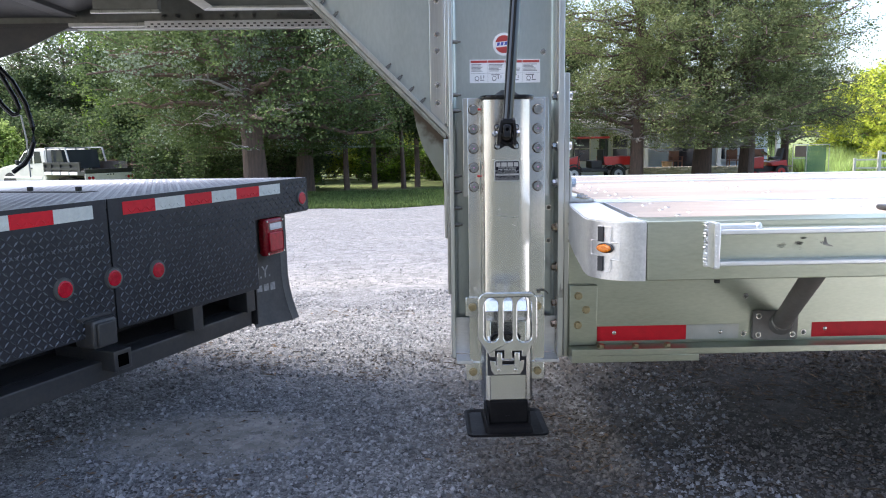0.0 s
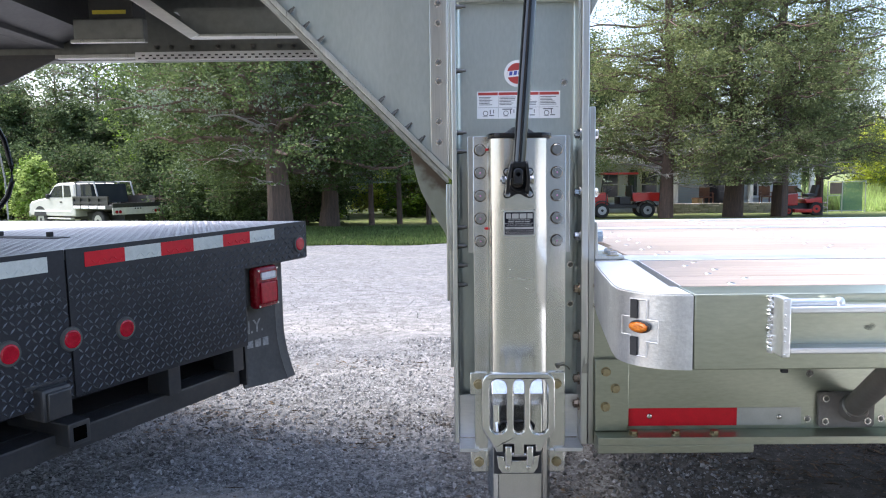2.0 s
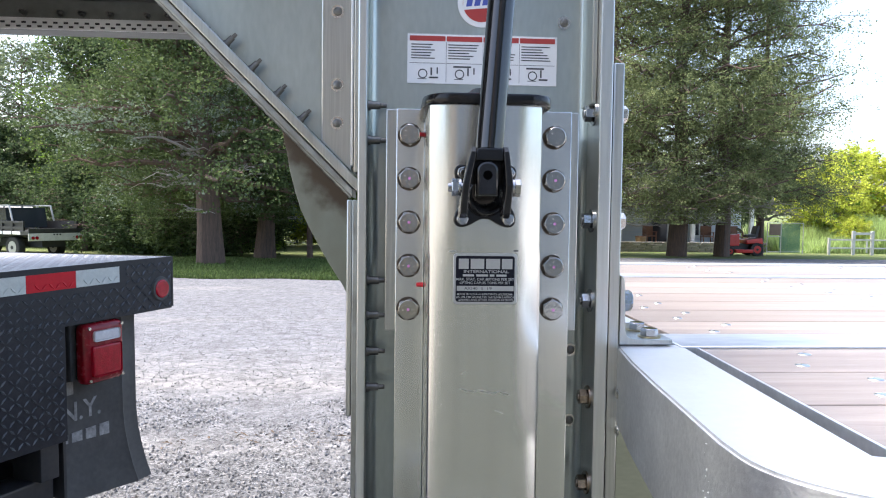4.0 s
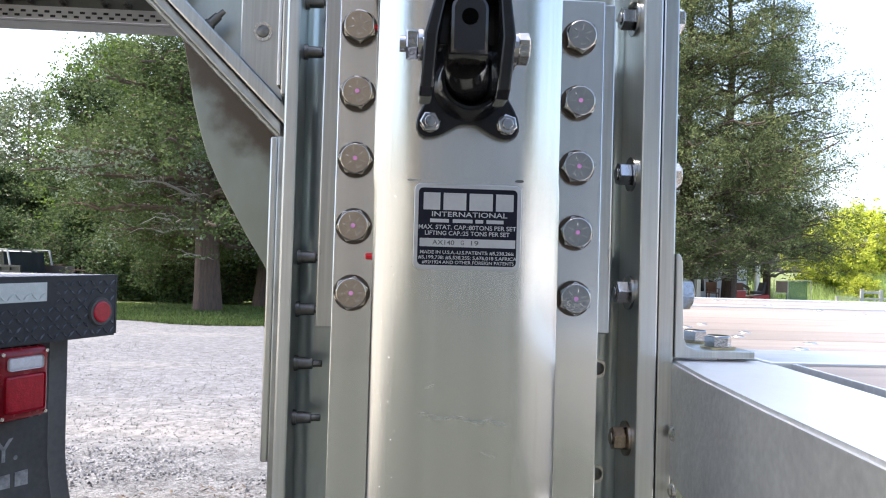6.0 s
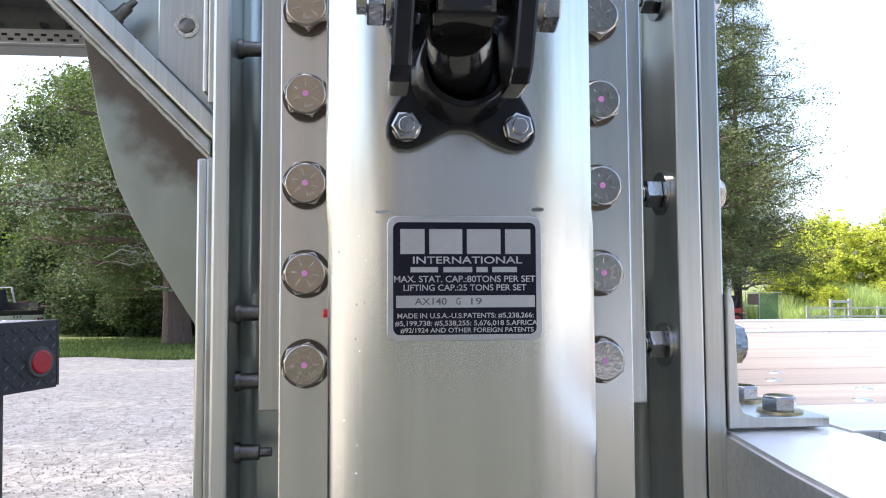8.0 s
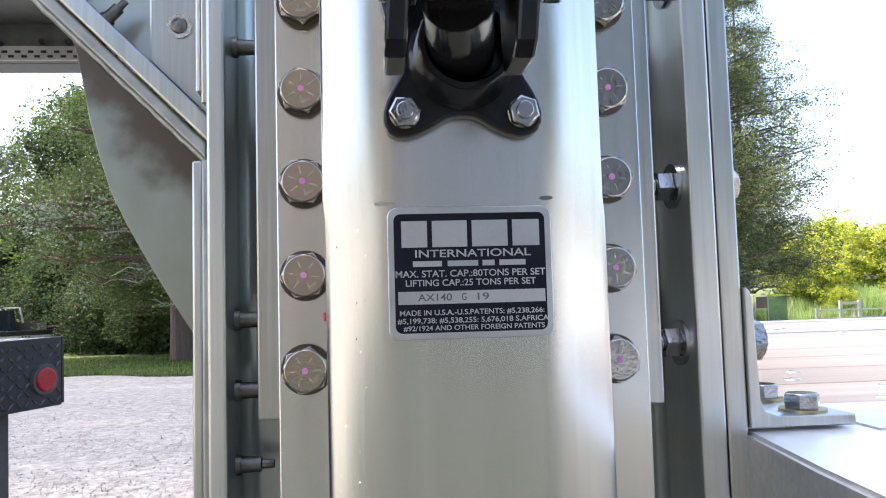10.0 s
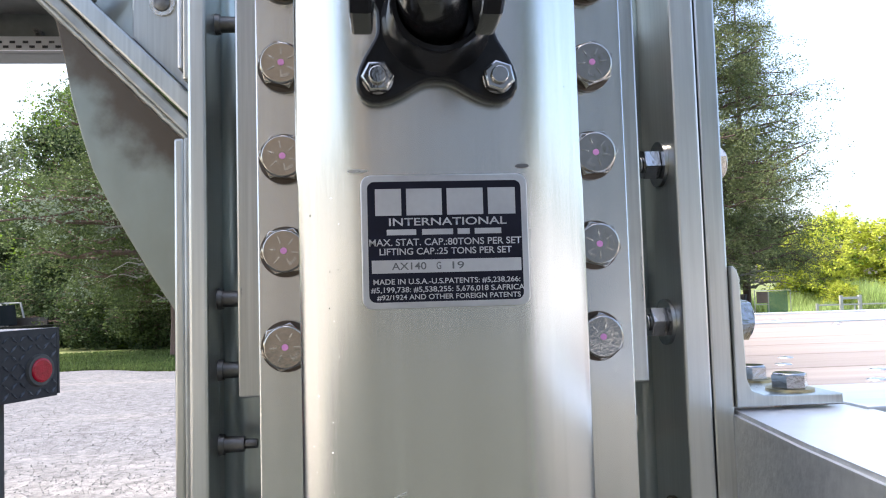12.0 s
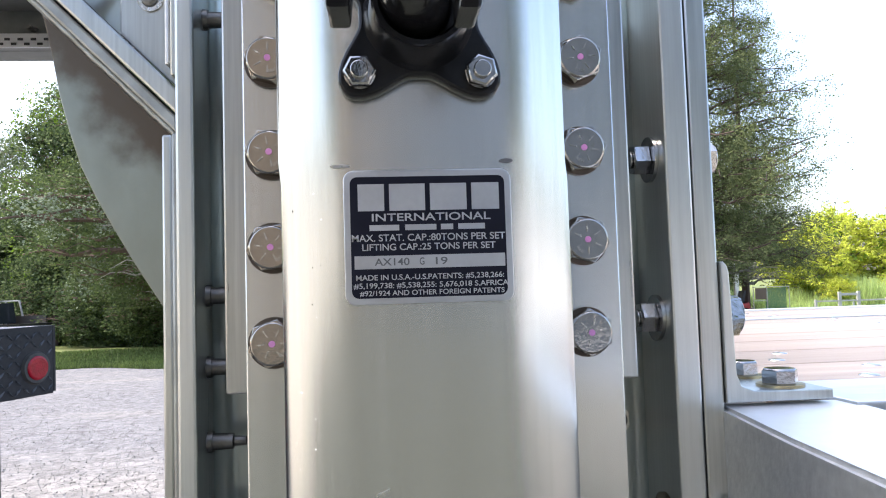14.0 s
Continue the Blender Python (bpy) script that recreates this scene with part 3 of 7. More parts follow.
def solid(name, bm, mat, label, category="", kind="", smooth=35):
    return tagged(new(name, mesh_of(name, bm, mat, smooth)), label, category, "", kind)


B = bmesh.new


def letters(text, x0, z0, width, height, y, mat, parent, name="lettering", face=None):
    """Raised words on a face towards -y, from their lower left corner, to a given width and height."""
    cu = bpy.data.curves.new(name, "FONT")
    cu.body, cu.size, cu.extrude, cu.offset = text, 1.0, 0.0, 0.012
    tmp = new("lettering_curve", cu)
    bpy.context.view_layer.update()
    me = bpy.data.meshes.new_from_object(tmp.evaluated_get(bpy.context.evaluated_depsgraph_get()))
    bpy.data.objects.remove(tmp)
    bpy.data.curves.remove(cu)
    me.name = name
    co = np.empty(len(me.vertices) * 3)
    me.vertices.foreach_get("co", co)
    co = co.reshape(-1, 3)
    lo, hi = co.min(0), co.max(0)
    u = (co[:, 0] - lo[0]) / (hi[0] - lo[0]) * width
    v = (co[:, 1] - lo[1]) / max(hi[1] - lo[1], 1e-6) * height
    co = np.stack([x0 + u, np.full(len(u), y), z0 + v], 1)
    me.vertices.foreach_set("co", co.ravel())
    me.update()
    me.materials.clear()
    me.materials.append(mat)
    return hang(new(name, me), parent, face)


# hardware, drawn once, pointing along +z from its seat
def hex_bolt(mat, r=0.0163, h=0.0115, washer=0.0172, marks=False, base=None):
    bm = B()
    rod(bm, (0, 0, 0), (0, 0, 0.0025), washer, n=24)
    if marks or base:
        for f in bm.faces:
            f.material_index = 2
    # hexagon with a chamfered, round top face
    rod(bm, (0, 0, 0.0025), (0, 0, 0.0013 + h), r, n=6, bevel=0.0005)
    rod(bm, (0, 0, 0.0013 + h), (0, 0, 0.0025 + h), r * 0.90, r * 0.83, n=24, bevel=0.0004)
    if marks:
        for k in range(6):
            a = radians(60 * k + 15)
            c, s = math.cos(a), math.sin(a)
            v = [bm.verts.new((c * u - s * w, s * u + c * w, 0.0025 + h + zz)) for zz in (0.0, 0.0005) for u, w in ((0.0052, -0.00042), (0.0102, -0.00042), (0.0102, 0.00042), (0.0052, 0.00042))]
            bm.faces.new(v[4:]).material_index = 1
            for i in range(4):
                bm.faces.new((v[i], v[(i + 1) % 4], v[4 + (i + 1) % 4], v[4 + i]))
        for k in range(4):
            a = radians(262 + 9 * k)
            x, y = 0.0092 * math.cos(a), 0.0092 * math.sin(a)
            v = [bm.verts.new((x + u, y + w, 0.0030 + h)) for u, w in ((-0.0004, -0.0011), (0.0004, -0.0011), (0.0004, 0.0011), (-0.0004, 0.0011))]
            bm.faces.new(v).material_index = 1
    me = mesh_of("bolt", bm, mat, 25)
    me.materials.append(ZINC)
    me.materials.append(base or BROWN_STEEL)
    return me


def nut_on_stud(mat, r=0.0115, h=0.012, stud=0.012, washer=1.35):
    bm = B()
    rod(bm, (0, 0, 0), (0, 0, 0.003), r * washer, n=24)
    rod(bm, (0, 0, 0.003), (0, 0, 0.003 + h), r, n=6, bevel=0.001)
    rod(bm, (0, 0, 0.003 + h), (0, 0, 0.003 + h + stud), r * 0.54, n=14, bevel=r * 0.06)
    return mesh_of("nut", bm, mat, 25)


def lock_collar(mat):
    bm = B()
    rod(bm, (0, 0, 0), (0, 0, 0.004), 0.0085, 0.008, n=14)
    rod(bm, (0, 0, 0.004), (0, 0, 0.019), 0.0066, 0.006, n=14)
    rod(bm, (0, 0, 0.019), (0, 0, 0.029), 0.0040, 0.0036, n=10, bevel=0.0008)
    return mesh_of("lock_collar", bm, mat, 30)


def dome(mat, r=0.008, h=0.004):
    bm = B()
    for i in range(4):
        a, b = radians(90 * i / 4), radians(90 * (i + 1) / 4)
        rod(bm, (0, 0, h * math.sin(a)), (0, 0, h * math.sin(b)), r * math.cos(a), max(r * math.cos(b), 0.0002), n=14)
    return mesh_of("rivet", bm, mat, 60)


def ringed_rivet():
    """A bolt end in a dark recessed ring."""
    bm = rod(B(), (0, 0, 0), (0, 0, 0.0015), 0.0105, n=18)
    for f in bm.faces:
        f.material_index = 1
    for i in range(3):
        a, b = radians(30 * i), radians(30 * (i + 1))
        rod(bm, (0, 0, 0.0015 + 0.003 * math.sin(a)), (0, 0, 0.0015 + 0.003 * math.sin(b)), 0.0072 * math.cos(a), max(0.0072 * math.cos(b), 0.0002), n=14)
    me = mesh_of("rivet", bm, COLLAR, 50)
    me.materials.append(ZINC)
    return me


def facing(x, y, z, d, turn=0.0):
    """A pose at a place with its z axis along d."""
    return Matrix.Translation((x, y, z)) @ Vector(d).to_track_quat("Z", "Y").to_matrix().to_4x4() @ pose(0, 0, 0, 0, 0, turn)


BOLT = hex_bolt(GOLD_ZINC, marks=True)
BOLT_PLAIN = hex_bolt(YELLOW_ZINC, 0.0125, 0.009, 0.0140)
BOLT_ZINC = hex_bolt(ZINC, 0.0135, 0.010, 0.0170)
BOLT_BIG = hex_bolt(PLATED, 0.0138, 0.0118, 0.0180, base=YELLOW_ZINC)
BOLT_TALL = hex_bolt(PLATED, 0.0172, 0.0165, 0.0186)
COPPERY = material("warm_zinc_nut", (0.48, 0.40, 0.32), 0.24, 1.0, (0.28, 0.21, 0.16), 60, (1, 1, 1), 300, 0.05, 300)
NUT = nut_on_stud(COPPERY, 0.0125, 0.013, 0.002, 1.45)
NUT_GREY = nut_on_stud(PLATED, 0.0125, 0.013, 0.002, 1.45)
NUT_SMALL = nut_on_stud(PLATED, 0.0078, 0.0055, 0.0022, 0.95)
NUT_PIN = nut_on_stud(PLATED, 0.0102, 0.0078, 0.0001, 1.0)
COLLAR_ME = lock_collar(COLLAR)
RIVET = dome(ZINC)
RIVET_RING = ringed_rivet()
RIVET_SMALL = dome(ZINC, 0.006, 0.003)


# ---- ground ----
def ground_z(x, y):
    """Level round the trailer, then falling gently away from it."""
    return -0.0175 * max(0.0, min(y, 60.0) - 4.0) + (0.0 if y < 60 else 0.03 * (min(y, 160.0) - 60.0))


def lawn_edge(x):
    return 18.2 + 0.5 * math.sin(x * 0.7) + 0.3 * math.sin(x * 1.9) if x < 3.5 else 18.2 + min(12.5, (x - 3.5) * 4.0)


def build_ground():
    xs = sorted(set([-400, -200, -120, -80, -60, -50, -45] + [v * 0.75 - 40 for v in range(107)] + [v * 0.2 - 6 for v in range(64)] + [45, 50, 60, 80, 120, 200, 400]))
    ys = sorted(set([-400, -200, -100, -60, -40, -30, -20, -15, -10, -8] + [v * 0.2 - 7 for v in range(50)] + [v * 0.5 for v in range(6, 81)] + [42, 45, 50, 60, 80, 120, 160, 300, 600]))
    bm = B()
    grid = [[bm.verts.new((x, y, ground_z(x, y) + (0.012 * noise.noise((x * 0.9, y * 0.9, 0)) if 2 < y < 40 and abs(x) < 40 else 0))) for y in ys] for x in xs]
    for i in range(len(xs) - 1):
        for j in range(len(ys) - 1):
            f = bm.faces.new((grid[i][j], grid[i + 1][j], grid[i + 1][j + 1], grid[i][j + 1]))
            cx, cy = (xs[i] + xs[i + 1]) / 2, (ys[j] + ys[j + 1]) / 2
            f.material_index = 1 if cy > lawn_edge(cx) else 0
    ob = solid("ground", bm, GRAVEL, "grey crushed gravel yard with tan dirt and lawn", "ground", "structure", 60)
    ob.data.materials.append(LAWN)


build_ground()

# plain unseen walls that close the place behind the camera, added for the metal to reflect
for x0, x1, mat, name, label in ((-2.6, 0.15, TAN_SIDING, "wall_south", "plain tan lapped wall, added out of view"), (0.152, 4.2, BACK_SIDING, "wall_south_2", "plain grey lapped wall, added out of view")):
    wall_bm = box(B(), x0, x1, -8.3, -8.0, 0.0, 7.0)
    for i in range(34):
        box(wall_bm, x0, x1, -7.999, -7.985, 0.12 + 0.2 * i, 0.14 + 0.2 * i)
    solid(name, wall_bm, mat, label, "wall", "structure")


def scatter_stones(name, n, x0, x1, y0, y1, s0, s1, mat, seed, stained=None):
    """Loose stones, each a lopsided pointed lump bedded in the ground."""
    rng = np.random.default_rng(seed)
    base = np.array([(1, 0.1, -0.35), (-0.1, 1, -0.35), (-1, -0.1, -0.35), (0.1, -1, -0.35), (0.5, 0.25, 0.8), (-0.5, -0.25, 0.8)], float)
    tri = np.array([(0, 1, 4), (1, 2, 5), (1, 5, 4), (2, 3, 5), (3, 0, 4), (3, 4, 5)])
    size = s0 + (s1 - s0) * rng.random(n) ** 3
    v = base[None] * rng.uniform(0.6, 1.15, (n, 6, 1)) * np.array([1, 1, 0.7]) + rng.normal(0, 0.16, (n, 6, 3))
    a = rng.uniform(0, 2 * np.pi, n)
    c, s = np.cos(a)[:, None], np.sin(a)[:, None]
    v = np.stack([v[..., 0] * c - v[..., 1] * s, v[..., 0] * s + v[..., 1] * c, v[..., 2]], -1) * size[:, None, None] * 0.5
    px, py = rng.uniform(x0, x1, n), y0 + (y1 - y0) * rng.random(n) ** 1.7
    bare = np.array([noise.noise((a * 0.9, b * 1.9, 7.0)) for a, b in zip(px, py)]) > 0.22 + 0.12 * rng.random(n)
    bare |= ((px + 0.95) / 0.42) ** 2 + ((py - 3.05) / 0.26) ** 2 + rng.normal(0, 0.2, n) < 1.0
    size = np.where(bare, size * 0.45, size)
    v = np.where(bare[:, None, None], v * 0.45, v)
    pz = np.array([ground_z(a, b) + 0.012 * noise.noise((a * 0.9, b * 0.9, 0)) for a, b in zip(px, py)]) + size * 0.12
    v += np.stack([px, py, pz], -1)[:, None, :]
    f = tri[None] + 6 * np.arange(n)[:, None, None]
    me = bpy.data.meshes.new(name)
    me.from_pydata(v.reshape(-1, 3).tolist(), [], f.reshape(-1, 3).tolist())
    me.materials.append(mat)
    if stained:
        me.materials.append(stained)
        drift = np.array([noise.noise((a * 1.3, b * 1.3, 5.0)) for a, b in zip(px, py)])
        # brown stones under the deck, partly darkened for its shade
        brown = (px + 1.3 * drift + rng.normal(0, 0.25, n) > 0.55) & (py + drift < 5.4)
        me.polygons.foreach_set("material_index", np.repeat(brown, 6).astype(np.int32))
    return tagged(new(name, me), "loose crushed grey stones scattered over the yard", "gravel", "", "stuff")


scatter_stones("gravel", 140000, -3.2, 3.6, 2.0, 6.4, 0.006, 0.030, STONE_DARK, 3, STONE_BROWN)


def leaf_litter(n, seed):
    """Dead leaves, needles and bark crumbs, gathered in drifts on the gravel under the trailer."""
    rng = np.random.default_rng(seed)
    verts, faces = [], []
    while len(faces) < n:
        x, y = rng.uniform(-2.6, 3.4), rng.uniform(2.1, 5.6)
        drift = 0.5 + noise.noise((x * 1.1, y * 1.6, 3.7)) + 0.5 * noise.noise((x * 4.0, y * 4.0, 9.1)) + (0.12 if x > 0.5 else -0.40)
        if rng.random() > max(0.04, drift) ** 2.2:
            continue
        z = ground_z(x, y) + 0.012 * noise.noise((x * 0.9, y * 0.9, 0)) + 0.006 + 0.004 * rng.random()
        twig = rng.random() < 0.35
        long, wide = (rng.uniform(0.02, 0.055), 0.0016) if twig else (rng.uniform(0.006, 0.02), rng.uniform(0.003, 0.008))
        a, up = rng.uniform(0, 2 * np.pi), rng.uniform(-0.004, 0.008)
        c, s, k = np.cos(a), np.sin(a), len(verts)
        for u, w, h in ((-long, 0, 0), (0, -wide, up), (long, 0, up * 0.5), (0, wide, 0.001)):
            verts.append((x + c * u - s * w, y + s * u + c * w, z + h))
        faces.append((k, k + 1, k + 2, k + 3))
    me = bpy.data.meshes.new("leaf_litter")
    me.from_pydata(verts, [], faces)
    me.materials.append(LITTER)
    tagged(new("leaf_litter", me), "dead brown leaves and twigs lying on the gravel", "leaf litter", "", "stuff")


leaf_litter(6500, 8)
scatter_stones("gravel", 30000, -6.5, 0.5, 6.2, 13.0, 0.006, 0.022, STONE, 4)


# ---- the step-deck trailer ----
def build_trailer():
    tr = thing("trailer", (0.5, 2.5, 0.0), "new aluminium step-deck trailer with a wood-planked lower deck", "trailer")

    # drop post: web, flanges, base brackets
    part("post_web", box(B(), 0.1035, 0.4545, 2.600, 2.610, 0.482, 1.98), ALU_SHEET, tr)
    part("post_flange", box(B(), 0.0890, 0.1030, 2.532, 2.622, 0.478, 1.98, 0.0025), ALU_POST, tr)
    part("post_flange", box(B(), 0.4550, 0.4750, 2.516, 2.622, 0.478, 1.98, 0.002), ALU_POST, tr)
    part("splice_plate", box(B(), 0.4764, 0.4930, 2.518, 2.625, 0.478, 1.45, 0.002), ALU, tr)
    part("inner_angle", box(B(), 0.4465, 0.4545, 2.535, 2.599, 1.39, 1.98, 0.002), ALU, tr)
    for x, side in ((0.1032, 1), (0.4548, -1)):
        ring = [(x + side * 0.016 * (1 - math.cos(a)), 2.5997 - 0.016 * (1 - math.sin(a))) for a in [radians(9 * k) for k in range(11)]]
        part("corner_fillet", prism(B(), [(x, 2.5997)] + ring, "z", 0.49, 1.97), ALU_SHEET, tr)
    part("mounting_plate", box(B(), 0.1325, 0.417, 2.488, 2.498, 1.045, 1.369, 0.0015), ALU, tr)
    for z in (1.10, 1.32):
        part("spacer_block", box(B(), 0.150, 0.400, 2.499, 2.599, z - 0.03, z + 0.03), ALU_DULL, tr)
    for x0, x1 in ((0.1035, 0.158), (0.372, 0.4545)):
        bm = box(B(), x0, x1, 2.560, 2.568, 0.486, 0.615, 0.001)
        box(bm, x0, x1, 2.470, 2.559, 0.474, 0.484, 0.001)
        part("base_bracket", bm, ALU_DECK, tr)
    part("cross_bar", box(B(), 0.104, 0.454, 2.570, 2.5995, 1.752, 1.82, 0.002), ALU, tr)
    for x in (0.145, 0.20, 0.345, 0.40):
        share("bolt", BOLT_ZINC, tr, facing(x, 2.5695, 1.782, (0, -1, 0), 20))
    for z in (1.738, 1.560, 1.385, 1.331, 1.112, 1.057, 1.000, 0.943):
        share("lock_collar", COLLAR_ME, tr, facing(0.1032, 2.567, z, (1, 0, 0)))
    for i, z in enumerate((1.376, 1.2096, 1.0843, 0.931, 0.793, 0.667, 0.590)):
        share("nut", NUT_GREY if z > 1.0 else NUT, tr, facing(0.4548, 2.546, z, (-1, 0, 0), 17 * i))
        if z > 1.05:
            share("bolt", BOLT_ZINC, tr, facing(0.4932, 2.546, z, (1, 0, 0), 13 * i))
    for x, z in ((0.416, 1.528), (0.437, 0.9965), (0.437, 0.879), (0.425, 1.31)):
        share("rivet", RIVET_RING, tr, facing(x, 2.5997, z, (0, -1, 0)))

    dm = Matrix.Translation((0.107, 0.92, 1.255)) @ Matrix.Diagonal((1.0307, 1.0, 1.0307, 1)) @ Matrix.Translation((-0.107, -0.92, -1.255))
    # decals on the post
    dec = part("warning_decal", box(B(), 0.162, 0.396, 2.5982, 2.5996, 1.421, 1.497), PAPER, tr, "white warning decal with red headings", m=dm)
    bm = B()
    for k in range(4):
        x0 = 0.1655 + k * 0.0573
        box(bm, x0, x0 + 0.0553, 2.5978, 2.5981, 1.4862, 1.494)
    part("heading", bm, DECAL_RED, dec, m=dm)
    bm = B()
    rnd = random.Random(4)
    for k in range(4):
        x0 = 0.168 + k * 0.0573
        for j in range(6):
            z = 1.480 - j * 0.0042
            box(bm, x0, x0 + rnd.uniform(0.028, 0.049), 2.5978, 2.5981, z, z + 0.0016)
        if k:
            box(bm, x0 - 0.0033, x0 - 0.0028, 2.5978, 2.5981, 1.424, 1.485)
        box(bm, 0.1655 + k * 0.0573, 0.2208 + k * 0.0573, 2.5978, 2.5981, 1.452, 1.4526)
        pierced(bm, arc(x0 + 0.018, 1.436, 0.0075, 0.0075, 0, 360, 12)[:-1], [arc(x0 + 0.018, 1.436, 0.0058, 0.0058, 0, 360, 12)[:-1]], "y", 2.5978, 2.5981)
        for j, (a0, b0, a1, b1) in enumerate(((0.008, 1.446, 0.036, 1.4485), (0.028, 1.429, 0.042, 1.4315), (0.030, 1.4335, 0.0325, 1.4455), (0.0395, 1.436, 0.0415, 1.446), (0.010, 1.4275, 0.024, 1.4285))):
            if j != k:
                box(bm, x0 + a0, x0 + a1, 2.5976, 2.5978, b0, b1)
    part("print", bm, INK, dec, m=dm)
    logo = part("round_decal", prism(B(), arc(0.276, 1.546, 0.037, 0.037, 0, 360, 36)[:-1], "y", 2.5985, 2.5997), PAPER, tr, "round red, white and blue maker's decal", m=dm)
    part("ring", prism(B(), arc(0.276, 1.546, 0.029, 0.029, 0, 360, 36)[:-1], "y", 2.5980, 2.5984), DECAL_RED, logo, m=dm)
    part("band", prism(B(), [(0.2475, 1.535), (0.3045, 1.541), (0.3045, 1.558), (0.2475, 1.552)], "y", 2.5975, 2.5979), PAPER, logo, m=dm)
    bm = B()
    for k in range(4):
        x0 = 0.252 + k * 0.0125
        prism(bm, [(x0, 1.540 + k * 0.0012), (x0 + 0.009, 1.541 + k * 0.0012), (x0 + 0.011, 1.552 + k * 0.0012), (x0 + 0.002, 1.551 + k * 0.0012)], "y", 2.5970, 2.5974)
    part("emblem", bm, DECAL_BLUE, logo, m=dm)

    # loose wire ends and a torn tab beside the leg
    bm = rod(B(), (0.383, 2.4795, 0.722), (0.383, 2.4700, 0.722), 0.0065, n=12, bevel=0.001)
    sweep(bm, [(0.389, 2.4730, 0.724), (0.398, 2.468, 0.727), (0.408, 2.470, 0.722), (0.416, 2.476, 0.712)], 0.0022, 6)
    part("wire_end", bm, COLLAR, tr, "cut wire end under a small nut")
    part("torn_tab", prism(B(), [(0.457, 0.690), (0.474, 0.690), (0.473, 0.722), (0.468, 0.716), (0.464, 0.742), (0.460, 0.712)], "y", 2.5125, 2.5155), ALU_DULL, tr)
    # gooseneck: sloping flange, web and stiffener
    part("neck_web", prism(B(), [(0.0885, 1.271), (0.0885, 1.98), (-0.62, 1.98)], "y", 2.612, 2.620), ALU_SHEET, tr)
    part("sloping_flange", prism(B(), [(0.0885, 1.2485), (0.0885, 1.2690), (-0.640, 2.00), (-0.6620, 2.00)], "y", 2.570, 2.690, 0.002), ALU, tr)
    part("backing_flange", prism(B(), [(0.0790, 1.2420), (0.0790, 1.2560), (-0.6635, 2.00), (-0.678, 2.00)], "y", 2.576, 2.680, 0.002), ALU_DULL, tr)
    rnd = random.Random(9)
    line = [(0.076 - 0.70 * k / 170 + rnd.uniform(-0.0005, 0.0005), 2.597 + rnd.uniform(-0.0005, 0.0005), 1.2425 + 0.70 * k / 170 + rnd.uniform(-0.0005, 0.0005)) for k in range(171)]
    part("weld_bead", sweep(B(), line, 0.0034, 8), ALU_DULL, tr, smooth=80)
    part("stiffener", prism(B(), [(0.028, 1.3315), (0.0765, 1.283), (0.0765, 1.98), (0.028, 1.98)], "y", 2.598, 2.6110, 0.002), ALU, tr)
    part("edge_strip", box(B(), 0.0772, 0.0815, 2.550, 2.611, 1.29, 1.98, 0.0015), ALU_DECK, tr)
    part("edge_strip", box(B(), 0.0825, 0.0886, 2.545, 2.600, 1.28, 1.98, 0.0015), ALU, tr)
    part("skirt_plate", box(B(), 0.0715, 0.0795, 2.560, 2.640, 0.897, 1.238, 0.002), ALU, tr)
    part("skirt_plate", box(B(), 0.0800, 0.0886, 2.555, 2.600, 0.70, 1.238, 0.002), ALU_DULL, tr)
    for z in (1.36, 1.42, 1.535, 1.589, 1.70, 1.755):
        share("rivet", RIVET_RING, tr, facing(0.053, 2.5978, z, (0, -1, 0)))
    d = Vector((1, 0, 1)).normalized()
    for x in (-0.415, -0.375, -0.333, -0.292, -0.120, -0.082, -0.043, -0.005):
        share("lock_collar", COLLAR_ME, tr, facing(x, 2.592, 1.2690 + (0.0885 - x) * 1.0035, d) @ Matrix.Scale(0.8, 4))
    part("curved_gusset", prism(B(), [(0.0705, 1.249), (-0.040, 1.360), (-0.0335, 1.345), (-0.027, 1.315), (-0.021, 1.281), (-0.013, 1.250), (-0.004, 1.221), (0.0085, 1.194), (0.0225, 1.168), (0.042, 1.134), (0.0624, 1.1017), (0.0705, 1.085)], "y", 2.600, 2.608, 0.001), STAINED, tr)

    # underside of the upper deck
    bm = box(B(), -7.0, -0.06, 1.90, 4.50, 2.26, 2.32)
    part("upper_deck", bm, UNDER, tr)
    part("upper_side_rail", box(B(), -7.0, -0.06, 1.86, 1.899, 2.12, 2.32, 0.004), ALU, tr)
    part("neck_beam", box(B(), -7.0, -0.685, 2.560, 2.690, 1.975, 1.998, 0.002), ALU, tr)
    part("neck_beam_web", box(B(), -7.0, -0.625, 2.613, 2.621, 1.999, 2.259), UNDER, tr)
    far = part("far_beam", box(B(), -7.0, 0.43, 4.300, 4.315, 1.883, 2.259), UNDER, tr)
    # one flange in three tones: a bright lit stretch between shaded dark ones
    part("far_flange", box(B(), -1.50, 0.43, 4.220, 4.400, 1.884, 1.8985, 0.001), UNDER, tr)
    part("far_flange", box(B(), -1.92, -1.505, 4.240, 4.400, 1.886, 1.9045, 0.001), ALU, tr)
    part("far_flange", box(B(), -7.0, -1.925, 4.240, 4.400, 1.886, 1.9045, 0.001), BUMPER_NECK_SHADE, tr)
    part("perforated_strip", box(B(), -1.50, 0.43, 4.2150, 4.2195, 1.866, 1.908), ALU_DECK, tr)
    bm = B()
    for k in range(52):
        for r in range(2):
            x = -1.485 + k * 0.037 + r * 0.0185
            box(bm, x, x + 0.015, 4.2125, 4.2148, 1.873 + r * 0.014, 1.880 + r * 0.014)
    part("slot_strip", bm, DARK_GAP, tr)
